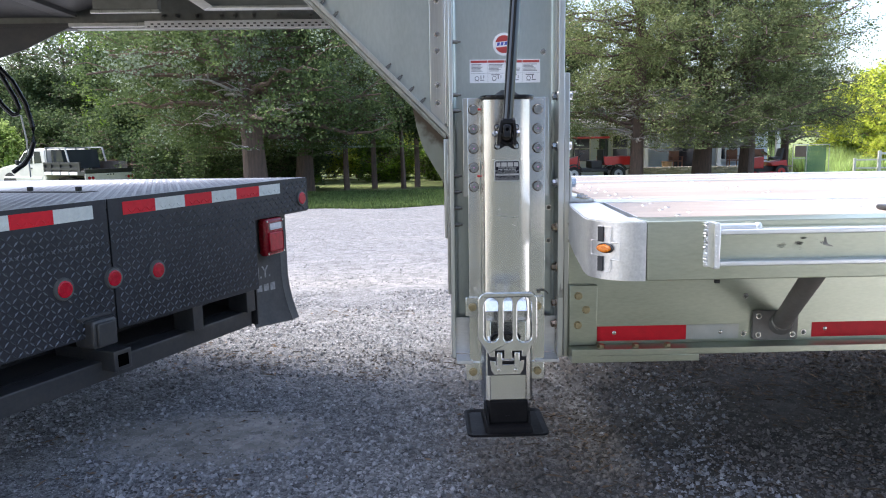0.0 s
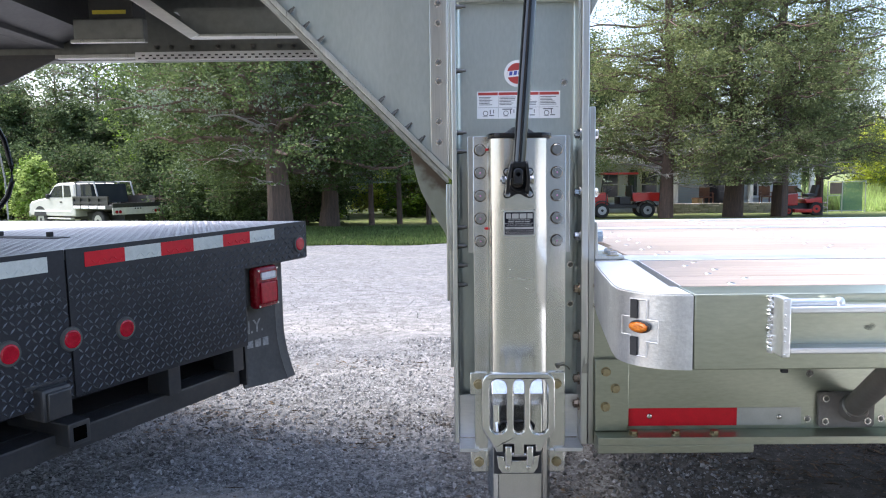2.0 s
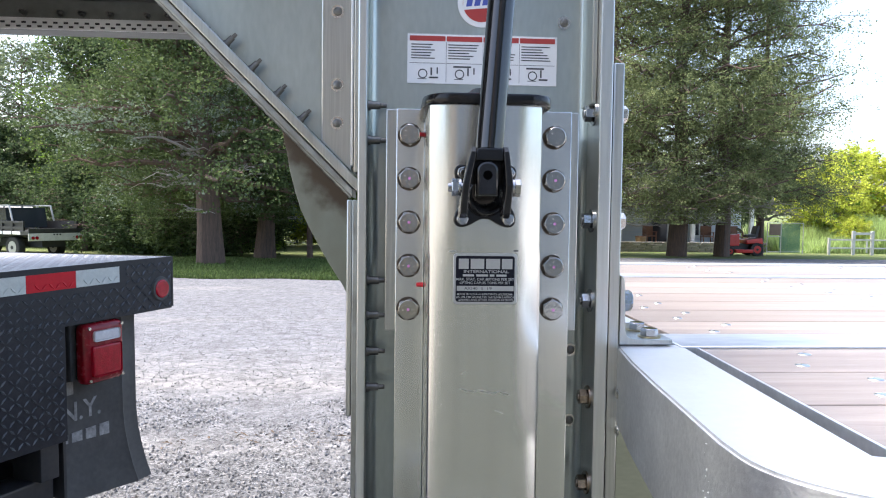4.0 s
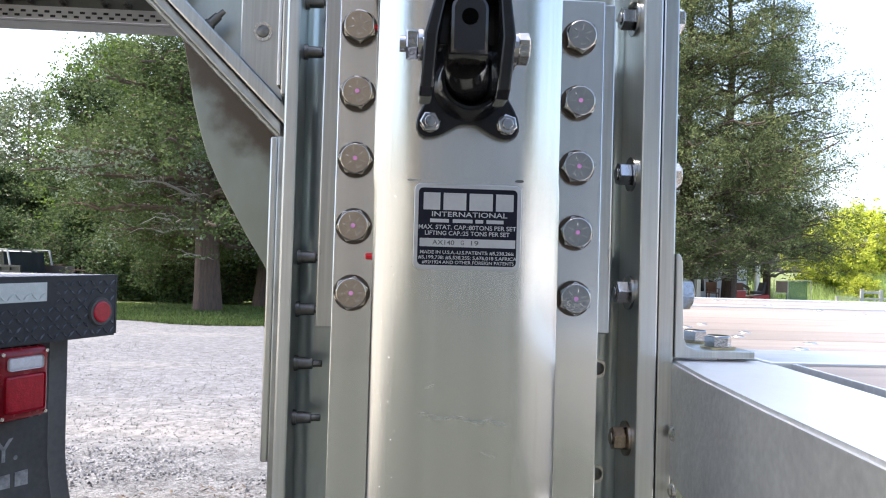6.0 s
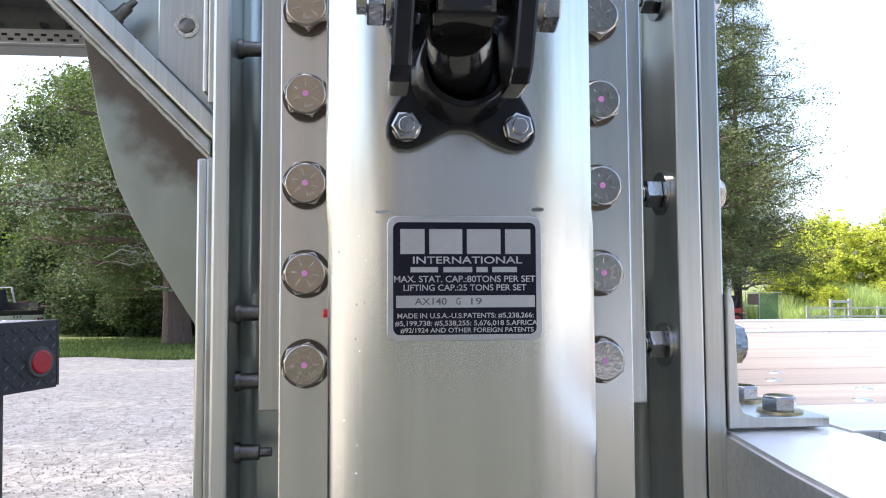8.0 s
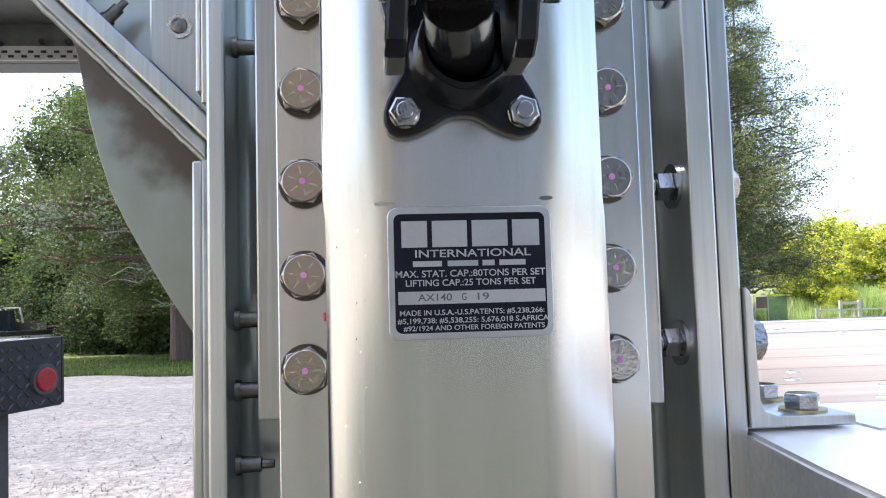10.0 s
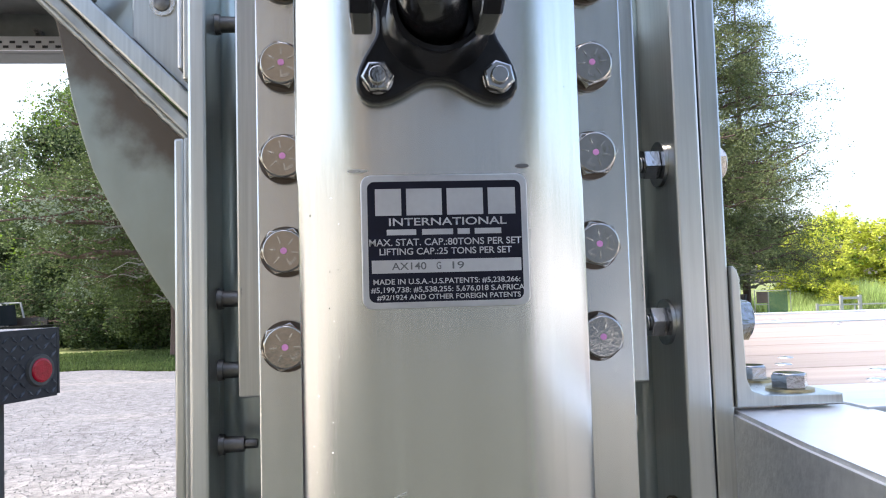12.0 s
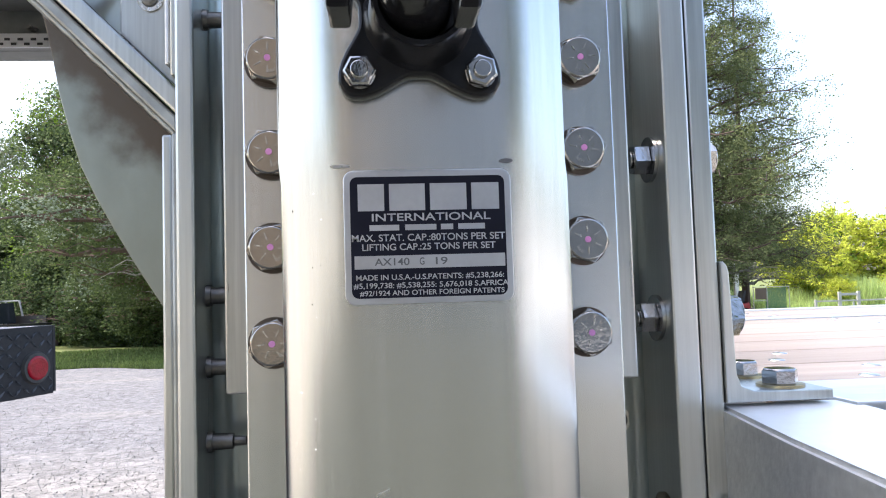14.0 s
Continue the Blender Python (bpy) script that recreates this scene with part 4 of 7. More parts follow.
    for k in range(16):
        x = -1.45 + k * 0.105 + (0.03 if k % 3 == 0 else 0)
        share("lock_collar", COLLAR_ME, tr, facing(x, 4.2995, 1.945, (0, -1, 0)) @ Matrix.Scale(1.5, 4))
    # dark paint on these members and the plate imitates the shade under the neck
    for x in (-3.2, -2.55, -1.95):
        part("cross_member", box(B(), x, x + 0.09, 2.70, 4.219, 1.93, 2.259, 0.004), BUMPER_NECK_SHADE, tr)
    part("hanger_plate", prism(B(), [(-1.90, 1.884), (-2.16, 1.765), (-2.70, 1.60), (-2.70, 1.884)], "y", 4.225, 4.237, 0.002), BUMPER_NECK_SHADE, tr)
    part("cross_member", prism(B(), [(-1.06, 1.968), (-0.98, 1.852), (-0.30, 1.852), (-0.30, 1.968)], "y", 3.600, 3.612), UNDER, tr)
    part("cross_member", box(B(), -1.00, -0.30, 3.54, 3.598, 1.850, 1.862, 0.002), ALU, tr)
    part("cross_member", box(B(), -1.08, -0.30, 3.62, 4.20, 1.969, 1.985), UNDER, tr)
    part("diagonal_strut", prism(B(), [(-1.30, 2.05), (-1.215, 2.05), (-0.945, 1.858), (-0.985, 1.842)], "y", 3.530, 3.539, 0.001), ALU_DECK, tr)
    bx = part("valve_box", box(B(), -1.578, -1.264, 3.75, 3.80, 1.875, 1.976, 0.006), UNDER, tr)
    part("valve_box_lip", box(B(), -1.585, -1.258, 3.735, 3.749, 1.868, 1.884, 0.002), ALU, bx)
    part("battery_case", box(B(), -1.53, -1.33, 3.801, 3.95, 1.978, 2.20, 0.006), BLACK_STEEL, tr)
    part("label_strip", box(B(), -1.51, -1.36, 3.796, 3.799, 2.005, 2.022), material("yellow_label", (0.55, 0.45, 0.04), 0.5), tr)
    part("suspension_box", prism(B(), [(-1.95, 1.93), (-1.70, 2.0), (-1.70, 2.25), (-3.4, 2.25), (-3.4, 1.93), (-2.35, 1.93)], "y", 3.3, 4.21, 0.004), BLACK_STEEL, tr)

    # lower deck: corner casting, side rail, planks
    rim = [(0.4935, 2.532), (0.474, 2.400), (0.460, 2.270), (0.4485, 2.140), (0.4395, 2.040)] + arc(0.560, 2.000, 0.121, 0.118, 180, 270, 12) + [(0.569, 1.882), (0.569, 1.992), (0.556, 1.996), (0.560, 2.05), (0.594, 2.500), (0.597, 2.532)]
    bm = B()
    lo = [0.862 + 0.035 * max(0.0, (y - 1.98) / 0.5) for x, y in rim]
    top = [bm.verts.new((x, y, 1.017)) for x, y in rim]
    bot = [bm.verts.new((x, y, z)) for (x, y), z in zip(rim, lo)]
    k = len(rim)
    bm.faces.new(top), bm.faces.new(bot[::-1])
    for i in range(k):
        bm.faces.new((bot[i], bot[(i + 1) % k], top[(i + 1) % k], top[i]))
    bmesh.ops.recalc_face_normals(bm, faces=bm.faces[:])
    bmesh.ops.bevel(bm, geom=[e for e in bm.edges if all(v.co.z > 1.0 for v in e.verts)], offset=0.003, segments=2, affect="EDGES")
    cast = part("corner_casting", bm, CAST, tr, "worn grey cast-aluminium corner of the deck", smooth=50)
    cast.data.materials.append(MACHINED)
    for f in cast.data.polygons:
        f.material_index = 1 if f.normal.z > 0.9 else 0
    bm = B()
    rnd = random.Random(12)
    for k in range(110):
        q = rnd.random()
        x, y, z = 0.4935 - 0.054 * q ** 0.9, 2.53 - 0.48 * q, rnd.uniform(0.905, 1.005)
        bmesh.ops.create_icosphere(bm, subdivisions=1, radius=rnd.uniform(0.0004, 0.0011), matrix=Matrix.Translation((x + 0.0006, y, z)))
    tagged(part("bright_fleck", bm, MACHINED, cast), kind="stuff")
    # cross-shaped pocket and lamp, set on the bend
    pm = Matrix(((0.67, -0.74, 0, 0.4708), (-0.74, -0.67, 0, 1.9208), (0, 0, 1, 0.944), (0, 0, 0, 1)))
    cross = [(-0.019, 0.058), (0.019, 0.058), (0.019, 0.018), (0.046, 0.018), (0.046, -0.027), (0.019, -0.027), (0.019, -0.060), (-0.019, -0.060), (-0.019, -0.018), (-0.040, -0.018), (-0.040, 0.020), (-0.019, 0.020)]
    # dark plates imitate the shade in the pocket's two slots
    for z0, z1 in ((0.018, 0.058), (-0.060, -0.021)):
        part("pocket_slot", prism(B(), [(-0.019, z1), (-0.003, z1), (-0.003, z0), (-0.019, z0)], "y", -0.004, 0.0052), DARK_GAP, cast, m=pm)
    bm = B()
    for a, b in zip(cross, cross[1:] + cross[:1]):
        sweep(bm, [(a[0], 0.0035, a[1]), (b[0], 0.0035, b[1])], 0.0016, 6)
    part("pocket_rim", bm, CAST, cast, m=pm)
    bm = prism(B(), arc(0.004, 0.002, 0.0252, 0.0135, 0, 360, 28)[:-1], "y", 0.000, 0.0075, 0.002)
    amber = part("marker_lamp", bm, BLACK_STEEL, cast, "oval amber marker lamp in a black grommet", m=pm)
    bm = prism(B(), arc(0.004, 0.002, 0.0218, 0.0108, 0, 360, 28)[:-1], "y", 0.0075, 0.0150, 0.005)
    part("lens", bm, LENS_AMBER, cast, "amber lens", m=pm)
    part("side_rail", box(B(), 0.571, 6.0, 1.882, 1.992, 0.862, 1.017, 0.003), ALU_WARM, tr)
    part("rail_seam", box(B(), 0.5692, 0.5708, 1.885, 1.99, 0.864, 1.014), DARK_GAP, tr)
    # the slot's shade comes from the darker metal of its floor
    part("slot_floor", prism(B(), [(0.561, 2.05), (0.595, 2.50), (0.612, 2.50), (0.575, 1.993), (0.557, 1.997)], "z", 0.915, 0.935), UNDER, tr)
    part("slot_lip", prism(B(), [(0.6085, 2.500), (0.5745, 1.995), (0.5785, 1.995), (0.6125, 2.500)], "z", 0.9355, 1.018), ALU_DECK, tr)

    def left_end(y):
        return 0.579 + (y - 1.995) * 0.0685
    rows = [(2.000 + 0.1665 * k, 2.1615 + 0.1665 * k) for k in range(3)] + [(2.626 + 0.1665 * k, 2.7875 + 0.1665 * k) for k in range(7)] + [(3.905 + 0.1665 * k, 4.0685 + 0.1665 * k) for k in range(3)]
    for y0, y1 in rows:
        a, b = left_end(y0), left_end(y1)
        if y0 > 2.6:
            a = b = 0.62 + 0.02 * ((y0 - 2.6) > 0.2)
        part("plank", prism(B(), [(a, y0), (6.0, y0), (6.0, y1), (b, y1)], "z", 0.975, 1.0165, 0.0015), WOOD, tr)
    screw = dome(ZINC, 0.010, 0.002)
    rnd = random.Random(5)
    for y0, y1 in rows:
        for x in (0.70, 1.31, 1.92, 2.53, 3.14):
            for dy in (0.04, 0.12):
                share("screw", screw, tr, facing(x + rnd.uniform(-0.01, 0.01) + (0.06 if dy > 0.1 else 0), y0 + dy, 1.0166, (0, 0, 1)))
    part("deck_strip", box(B(), 0.586, 6.0, 2.5005, 2.6235, 0.975, 1.0195, 0.002), ALU_DECK, tr)
    part("deck_strip", box(B(), 0.62, 6.0, 3.795, 3.902, 0.975, 1.0195, 0.002), ALU_DECK, tr)
    part("deck_strip", box(B(), 0.50, 6.0, 4.405, 4.52, 0.862, 1.0195, 0.002), ALU_DECK, tr)
    part("headboard", box(B(), 0.50, 0.605, 2.667, 4.40, 0.862, 1.019, 0.002), ALU_DECK, tr)
    bm = prism(B(), [(0.4936, 1.020), (0.577, 1.020), (0.577, 1.0275), (0.515, 1.0285), (0.5055, 1.0325), (0.5022, 1.041), (0.5000, 1.118), (0.4985, 1.123), (0.4960, 1.126), (0.4936, 1.126)], "y", 2.515, 2.690, 0.001)
    part("deck_angle", bm, ALU, tr, "aluminium angle bolted to the deck")
    share("bolt", BOLT_BIG, tr, facing(0.548, 2.538, 1.0277, (0, 0, 1), 22))
    share("bolt", BOLT_BIG, tr, facing(0.550, 2.604, 1.0277, (0, 0, 1), 40))
    share("bolt", BOLT_TALL, tr, facing(0.5006, 2.546, 1.0845, (1, 0, 0), 40))
    share("bolt", BOLT_ZINC, tr, facing(0.5008, 2.645, 1.09, (1, 0, 0), 20))
    for z in (0.945, 0.888):
        share("rivet", RIVET, tr, facing(0.4898, 2.505, z, (-1, -0.15, 0)))

    # rub rail
    rub = part("rub_rail", box(B(), 0.741, 6.0, 1.868, 1.8815, 0.905, 1.000, 0.001), ALU_WARM, tr, "aluminium rub rail, scuffed black along its face")
    part("lip", box(B(), 0.741, 6.0, 1.832, 1.8675, 0.985, 0.998, 0.003), ALU_DECK, rub)
    part("lip", box(B(), 0.741, 6.0, 1.832, 1.8675, 0.905, 0.918, 0.003), ALU_DECK, rub)
    part("end_plate", box(B(), 0.724, 0.7405, 1.828, 1.8815, 0.899, 1.016, 0.003), ALU_DECK, rub)
    bm = B()
    rnd = random.Random(2)
    bead = [(0.7215 + 0.0015 * math.sin(k * 1.9) + rnd.uniform(-0.0008, 0.0008), 1.8785 + rnd.uniform(-0.001, 0.001), 0.900 + k * 0.0029) for k in range(40)]
    sweep(bm, bead, 0.0062, 10)
    for v in bm.verts:
        v.co.x += 0.0006 * math.sin(v.co.z * 700)
    for k in range(9):
        bmesh.ops.create_icosphere(bm, subdivisions=2, radius=rnd.uniform(0.0025, 0.0035), matrix=Matrix.Translation((0.729, 1.830, 0.905 + k * 0.013)))
    part("weld_bead", bm, ALU_DECK, rub, smooth=80)
    bm = rod(B(), (0.745, 1.850, 1.004), (0.842, 1.850, 1.004), 0.008, n=12)
    bmesh.ops.create_icosphere(bm, subdivisions=2, radius=0.011, matrix=Matrix.Translation((0.842, 1.850, 1.004)))
    part("welded_bar", bm, ALU_DECK, rub)
    for k, (x, z, w, h, tilt) in enumerate(((0.958, 0.956, 0.029, 0.012, -14), (0.970, 0.9695, 0.026, 0.009, -10), (0.912, 0.951, 0.030, 0.015, -22), (0.962, 0.941, 0.022, 0.008, -30), (1.0, 0.965, 0.020, 0.006, -25))):
        c, q = math.cos(radians(tilt)), math.sin(radians(tilt))
        part("scuff", prism(B(), [(x + a * c - b * q, z + a * q + b * c) for a, b in ((-w, -h), (w, -h), (w, h), (-w, h))], "y", 1.8674 - 0.0002 * k, 1.8675 - 0.0002 * k), (SMEAR, SMEAR, SMEAR_FAINT, SMEAR_FAINT, SMEAR_FAINT)[k], rub, "black scuff mark")
    for pts in ([(1.024, 0.969), (1.028, 0.971), (1.031, 0.958), (1.036, 0.952), (1.048, 0.9475), (1.047, 0.9455), (1.033, 0.948), (1.022, 0.951), (1.019, 0.961), (1.024, 0.957)], [(1.012, 0.960), (1.017, 0.958), (1.020, 0.953), (1.016, 0.9545)]):
        part("scuff", prism(B(), pts, "y", 1.8672, 1.8678), SCUFF, rub, "black scuff mark")

    # side beam below the deck
    part("beam_web", box(B(), 0.494, 6.0, 2.520, 2.530, 0.5205, 0.958), ALU_WARM, tr)
    part("beam_flange", box(B(), 0.494, 6.0, 2.450, 2.600, 0.497, 0.520, 0.002), ALU_WARM, tr)
    part("wear_strip", box(B(), 0.494, 0.934, 2.455, 2.590, 0.472, 0.4965, 0.002), ALU_WARM, tr)
    part("gusset_plate", box(B(), 0.4945, 0.591, 2.503, 2.5195, 0.5215, 0.733, 0.002), ALU_WARM, tr)
    for x, z, t in ((0.525, 0.697, 5), (0.552, 0.648, 25), (0.524, 0.594, 40)):
        share("bolt", BOLT_PLAIN, tr, facing(x, 2.5028, z, (0, -1, 0), t))
    for z in (0.675, 0.595):
        share("bolt", BOLT_PLAIN, tr, facing(0.4932, 2.545, z, (1, 0, 0), 10))
    for x in (0.60, 0.72, 0.83):
        share("bolt", BOLT_PLAIN, tr, facing(x, 2.478, 0.5203, (0, 0, 1), 40 * x))
    share("nut", NUT, tr, facing(0.62, 2.52, 0.4718, (0, 0, -1)))
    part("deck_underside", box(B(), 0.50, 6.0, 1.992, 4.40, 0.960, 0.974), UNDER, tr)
    for x in (0.98, 1.58, 2.2, 2.8, 3.4, 4.0):
        part("outrigger", prism(B(), [(1.993, 0.872), (2.5195, 0.80), (2.5195, 0.958), (1.993, 0.958)], "x", x, x + 0.012), ALU_DULL, tr)
    x = 0.595
    for k, (w, mat) in enumerate(((0.314, TAPE_RED), (0.186, TAPE_SILVER), (0.0, None), (0.28, TAPE_RED), (0.18, TAPE_SILVER), (0.28, TAPE_RED), (0.18, TAPE_SILVER), (0.28, TAPE_RED))):
        if mat is None:
            x = 1.354
            continue
        part("tape_strip", box(B(), x, x + w - 0.001, 2.5185, 2.5197, 0.531, 0.583), mat, tr, "red reflective tape" if mat is TAPE_RED else "silver reflective tape")
        x += w
    plate = part("brace_plate", prism(B(), round_rect(1.139, 1.298, 0.526, 0.630, 0.012), "y", 2.506, 2.5195, 0.001), TAUPE, tr)
    part("brace_pipe", rod(B(), (1.235, 2.505, 0.585), (1.085, 2.000, 0.868), 0.030, n=20), TAUPE, tr)
    part("brace_collar", rod(B(), (1.235, 2.5055, 0.585), (1.226, 2.475, 0.602), 0.042, 0.034, n=20), TAUPE, tr)
    ring = [(1.2277 + 0.0328 * math.cos(a), 2.4815 + 0.012 * math.sin(a), 0.599 + 0.0305 * math.sin(a)) for a in [radians(20 * k) for k in range(19)]]
    part("brace_weld", sweep(B(), ring, 0.0035, 8), ALU_DULL, tr, smooth=80)
    for x, z in ((1.158, 0.545), (1.158, 0.612), (1.279, 0.545), (1.279, 0.612), (1.115, 0.682), (1.112, 0.548), (1.325, 0.548), (0.655, 0.56), (1.03, 0.555), (1.40, 0.56)):
        on = 2.5055 if 1.13 < x < 1.30 else (2.518 if z in (0.56, 0.555) else 2.5197)
        share("rivet", RIVET_RING if on > 2.519 or 1.13 < x < 1.30 else RIVET, tr, facing(x, on, z, (0, -1, 0)))
    part("drain_tab", box(B(), 0.765, 0.777, 1.915, 1.925, 0.846, 0.8615), DARK_GAP, tr)
    part("strap_end", box(B(), 1.30, 1.48, 2.05, 2.11, 1.0175, 1.032, 0.006), BLACK_STEEL, tr, "black strap end lying on the planks")
    # headboard bracket above the deck, at the post's back
    part("winch_bracket", prism(B(), [(0.494, 1.72), (0.515, 1.76), (0.525, 1.86), (0.525, 1.98), (0.494, 1.98)], "y", 2.60, 2.66, 0.003), ALU_DULL, tr)
    return tr


build_trailer()


# ---- landing leg ----
def build_leg():
    leg = thing("landing_leg", (0.266, 2.41, 0.28), "aluminium trailer landing leg, wound up, with a black crank", "landing leg")
    cx, tx = 0.2648, 0.2605

    bm = B()
    rings = []
    for z, half, front, tx in ((0.660, 0.0722, 2.3312, 0.2619), (1.1640, 0.0720, 2.3312, 0.2615), (1.1740, 0.0719, 2.3300, 0.2605), (1.3545, 0.0719, 2.3300, 0.2605)):
        # softly rounded shoulders that end in a tight edge
        bend, flat = radians(27), half - 0.0380
        big = 0.0365 / math.sin(bend)
        side = [(tx + flat + big * math.sin(bend * k / 12), front + big * (1 - math.cos(bend * k / 12))) for k in range(13)]
        side += [(tx + half - 0.0005, side[-1][1] + 0.0014), (tx + half, side[-1][1] + 0.0035)]
        pts = [(tx - half, 2.4815)] + [(2 * tx - x, y) for x, y in side[::-1]] + side + [(tx + half, 2.4815)]
        rings.append([bm.verts.new((x, y, z)) for x, y in pts])
    for lo, hi in zip(rings, rings[1:]):
        for k in range(len(lo)):
            bm.faces.new((lo[k], lo[(k + 1) % len(lo)], hi[(k + 1) % len(lo)], hi[k]))
    bm.faces.new(rings[0][::-1]), bm.faces.new(rings[-1])
    bmesh.ops.recalc_face_normals(bm, faces=bm.faces[:])
    part("leg_tube", bm, ALU_BRUSH, leg, smooth=30)
    # side flanges
    part("side_flange", box(B(), 0.1475, 0.1885, 2.4805, 2.4875, 0.472, 1.369, 0.001), ALU_BRUSH, leg)
    part("side_flange", box(B(), 0.3405, 0.4040, 2.4805, 2.4875, 0.472, 1.369, 0.001), ALU_BRUSH, leg)
    for i in range(5):
        z = 1.331 - 0.063 * i
        share("bolt", BOLT, leg, facing(0.1665, 2.4803, z, (0, -1, 0), 11 * i + 4))
        share("bolt", BOLT, leg, facing(0.3785, 2.4803, z, (0, -1, 0), -17 * i + 9))
    dot = B()
    prism(dot, arc(0, 0, 0.0022, 0.0022, 0, 360, 10)[:-1], "z", 0.0141, 0.0146)
    dot = mesh_of("paint_dot", dot, PINK)
    for i in range(1, 5):
        for x in (0.1665, 0.3785):
            share("paint_dot", dot, leg, facing(x, 2.4803, 1.331 - 0.063 * i, (0, -1, 0)))
    for z in (1.332, 1.114):
        part("clip", rod(B(), (0.1875, 2.4795, z), (0.1785, 2.4770, z), 0.0035, 0.0028, n=8), RED_MARK, leg, "small red plastic clip")
    # lower flanges and ears
    for z in (0.672, 0.445):
        for x in (0.158, 0.379):
            part("ear", box(B(), x - 0.024, x + 0.024, 2.4720, 2.4800, z - 0.032, z + 0.034, 0.003), ALU_BRUSH, leg)
            share("bolt", BOLT_PLAIN, leg, facing(x, 2.4718, z, (0, -1, 0), 30 * x))
    bm = B()
    for s in (-1, 1):
        pts = [(cx + s * 0.084, 2.4815), (cx + s * 0.084, 2.385), (cx + s * 0.072, 2.355), (cx + s * 0.060, 2.350), (cx + s * 0.060, 2.4815)]
        prism(bm, pts, "z", 0.385, 0.6595)
    part("lower_housing", bm, ALU_BRUSH, leg)
    part("front_cover", box(B(), cx - 0.0595, cx + 0.0595, 2.352, 2.480, 0.384, 0.650, 0.003), ALU_BRUSH, leg)
    # dirt specks, smudges and scratches on the tube
    bm = B()
    for x, z, r in ((0.1957, 1.1503, 0.0005), (0.214, 1.154, 0.0003), (0.205, 1.1226, 0.0004), (0.209, 1.1235, 0.0003), (0.2045, 1.105, 0.0004), (0.199, 0.965, 0.0004), (0.208, 0.966, 0.0004), (0.3225, 1.212, 0.0003)):
        dx = max(0.0, tx + 0.001 - 0.0340 - x)
        bmesh.ops.create_icosphere(bm, subdivisions=1, radius=r, matrix=Matrix.Translation((x, 2.3312 + 0.0804 - math.sqrt(0.0804 ** 2 - dx ** 2), z)) @ Matrix.Diagonal((0.8, 0.3, 1.3, 1)))
    part("dirt_speck", bm, DARK_GAP, leg)
    band = [(tx - 0.034 + 0.0068 * k, 0.9955 + 0.0014 * math.sin(k * 1.7) - 0.0006 * k) for k in range(11)]
    part("smudge", prism(B(), band + [(x, z - 0.0022 - 0.0012 * math.sin(x * 420)) for x, z in band[::-1]], "y", 2.3309, 2.3313), SMUDGE, leg)
    part("scratch", prism(B(), [(0.2330, 1.0140), (0.2390, 1.0165), (0.2392, 1.0172), (0.2335, 1.0150)], "y", 2.3308, 2.3313), SCRATCH, leg)
    part("scratch", prism(B(), [(0.276, 0.967), (0.287, 0.963), (0.287, 0.9633), (0.276, 0.9674)], "y", 2.3308, 2.3313), SCRATCH, leg)
    bm = B()
    rnd = random.Random(7)
    for k in range(26):
        x, z = rnd.uniform(tx - 0.066, tx - 0.048), rnd.uniform(0.90, 1.16)
        r = rnd.uniform(0.00012, 0.00035)
        yy = 2.3312 + 0.0804 - math.sqrt(0.0804 ** 2 - (tx - 0.0328 - x) ** 2)
        bmesh.ops.create_icosphere(bm, subdivisions=1, radius=r, matrix=Matrix.Translation((x, yy, z)))
    tagged(part("paint_fleck", bm, PAPER, leg), kind="stuff")
    part("seam_mark", prism(B(), arc(cx + 0.035, 1.1722, 0.0034, 0.0011, 0, 360, 14)[:-1], "y", 2.3294, 2.3303), STAMP, leg)
    part("seam_mark", prism(B(), arc(cx - 0.0455, 1.1706, 0.0050, 0.0009, 0, 360, 14)[:-1], "y", 2.3297, 2.3306), SMUDGE, leg)
    # cap
    bm = prism(B(), arc(cx - 0.05, 2.372, 0.034, 0.048, 180, 270, 6) + arc(cx + 0.05, 2.372, 0.034, 0.048, 270, 360, 6) + [(cx + 0.084, 2.480), (cx - 0.084, 2.480)], "z", 1.3550, 1.3690, 0.003)
    cap = part("cap", bm, BLACK, leg, "black gear housing cap")
    part("cap_dome", rod(B(), (cx + 0.005, 2.42, 1.3691), (cx + 0.005, 2.42, 1.388), 0.048, 0.020, n=24), BLACK, cap)
    # nameplate
    build_nameplate(leg)
    # gear shaft flange with four ears
    gx, gz = 0.2585, 1.2405
    ring = []
    for k in range(72):
        a = 2 * math.pi * k / 72
        r = 0.0285 + 0.0230 * max(0.0, math.cos(2 * (a - math.pi / 4)) ** 2) ** 1.6
        if abs(math.sin(2 * a)) < 0.0001:
            r = 0.0285
        ring.append((gx + r * math.cos(a), gz + r * math.sin(a)))
    fl = part("shaft_flange", prism(B(), ring, "y", 2.3200, 2.3300, 0.0015), BLACK, leg, "four-eared black shaft flange")
    for sx_ in (-1, 1):
        for sz in (-1, 1):
            share("nut", NUT_SMALL, fl, facing(gx + sx_ * 0.0285, 2.3198, gz + sz * 0.0285, (0, -1, 0), 20 * sx_ + 8 * sz))
    bm = B()
    prof = [(0.0265, 2.3199), (0.0240, 2.316), (0.0228, 2.298), (0.0218, 2.2965), (0.0196, 2.2965), (0.0186, 2.298), (0.0184, 2.312)]
    rings = [[bm.verts.new((gx + r * math.cos(2 * math.pi * k / 32), y, gz + r * math.sin(2 * math.pi * k / 32))) for k in range(32)] for r, y in prof]
    for u, v in zip(rings, rings[1:]):
        for k in range(32):
            bm.faces.new((u[k], u[(k + 1) % 32], v[(k + 1) % 32], v[k]))
    bm.faces.new(rings[0]), bm.faces.new(rings[-1][::-1])
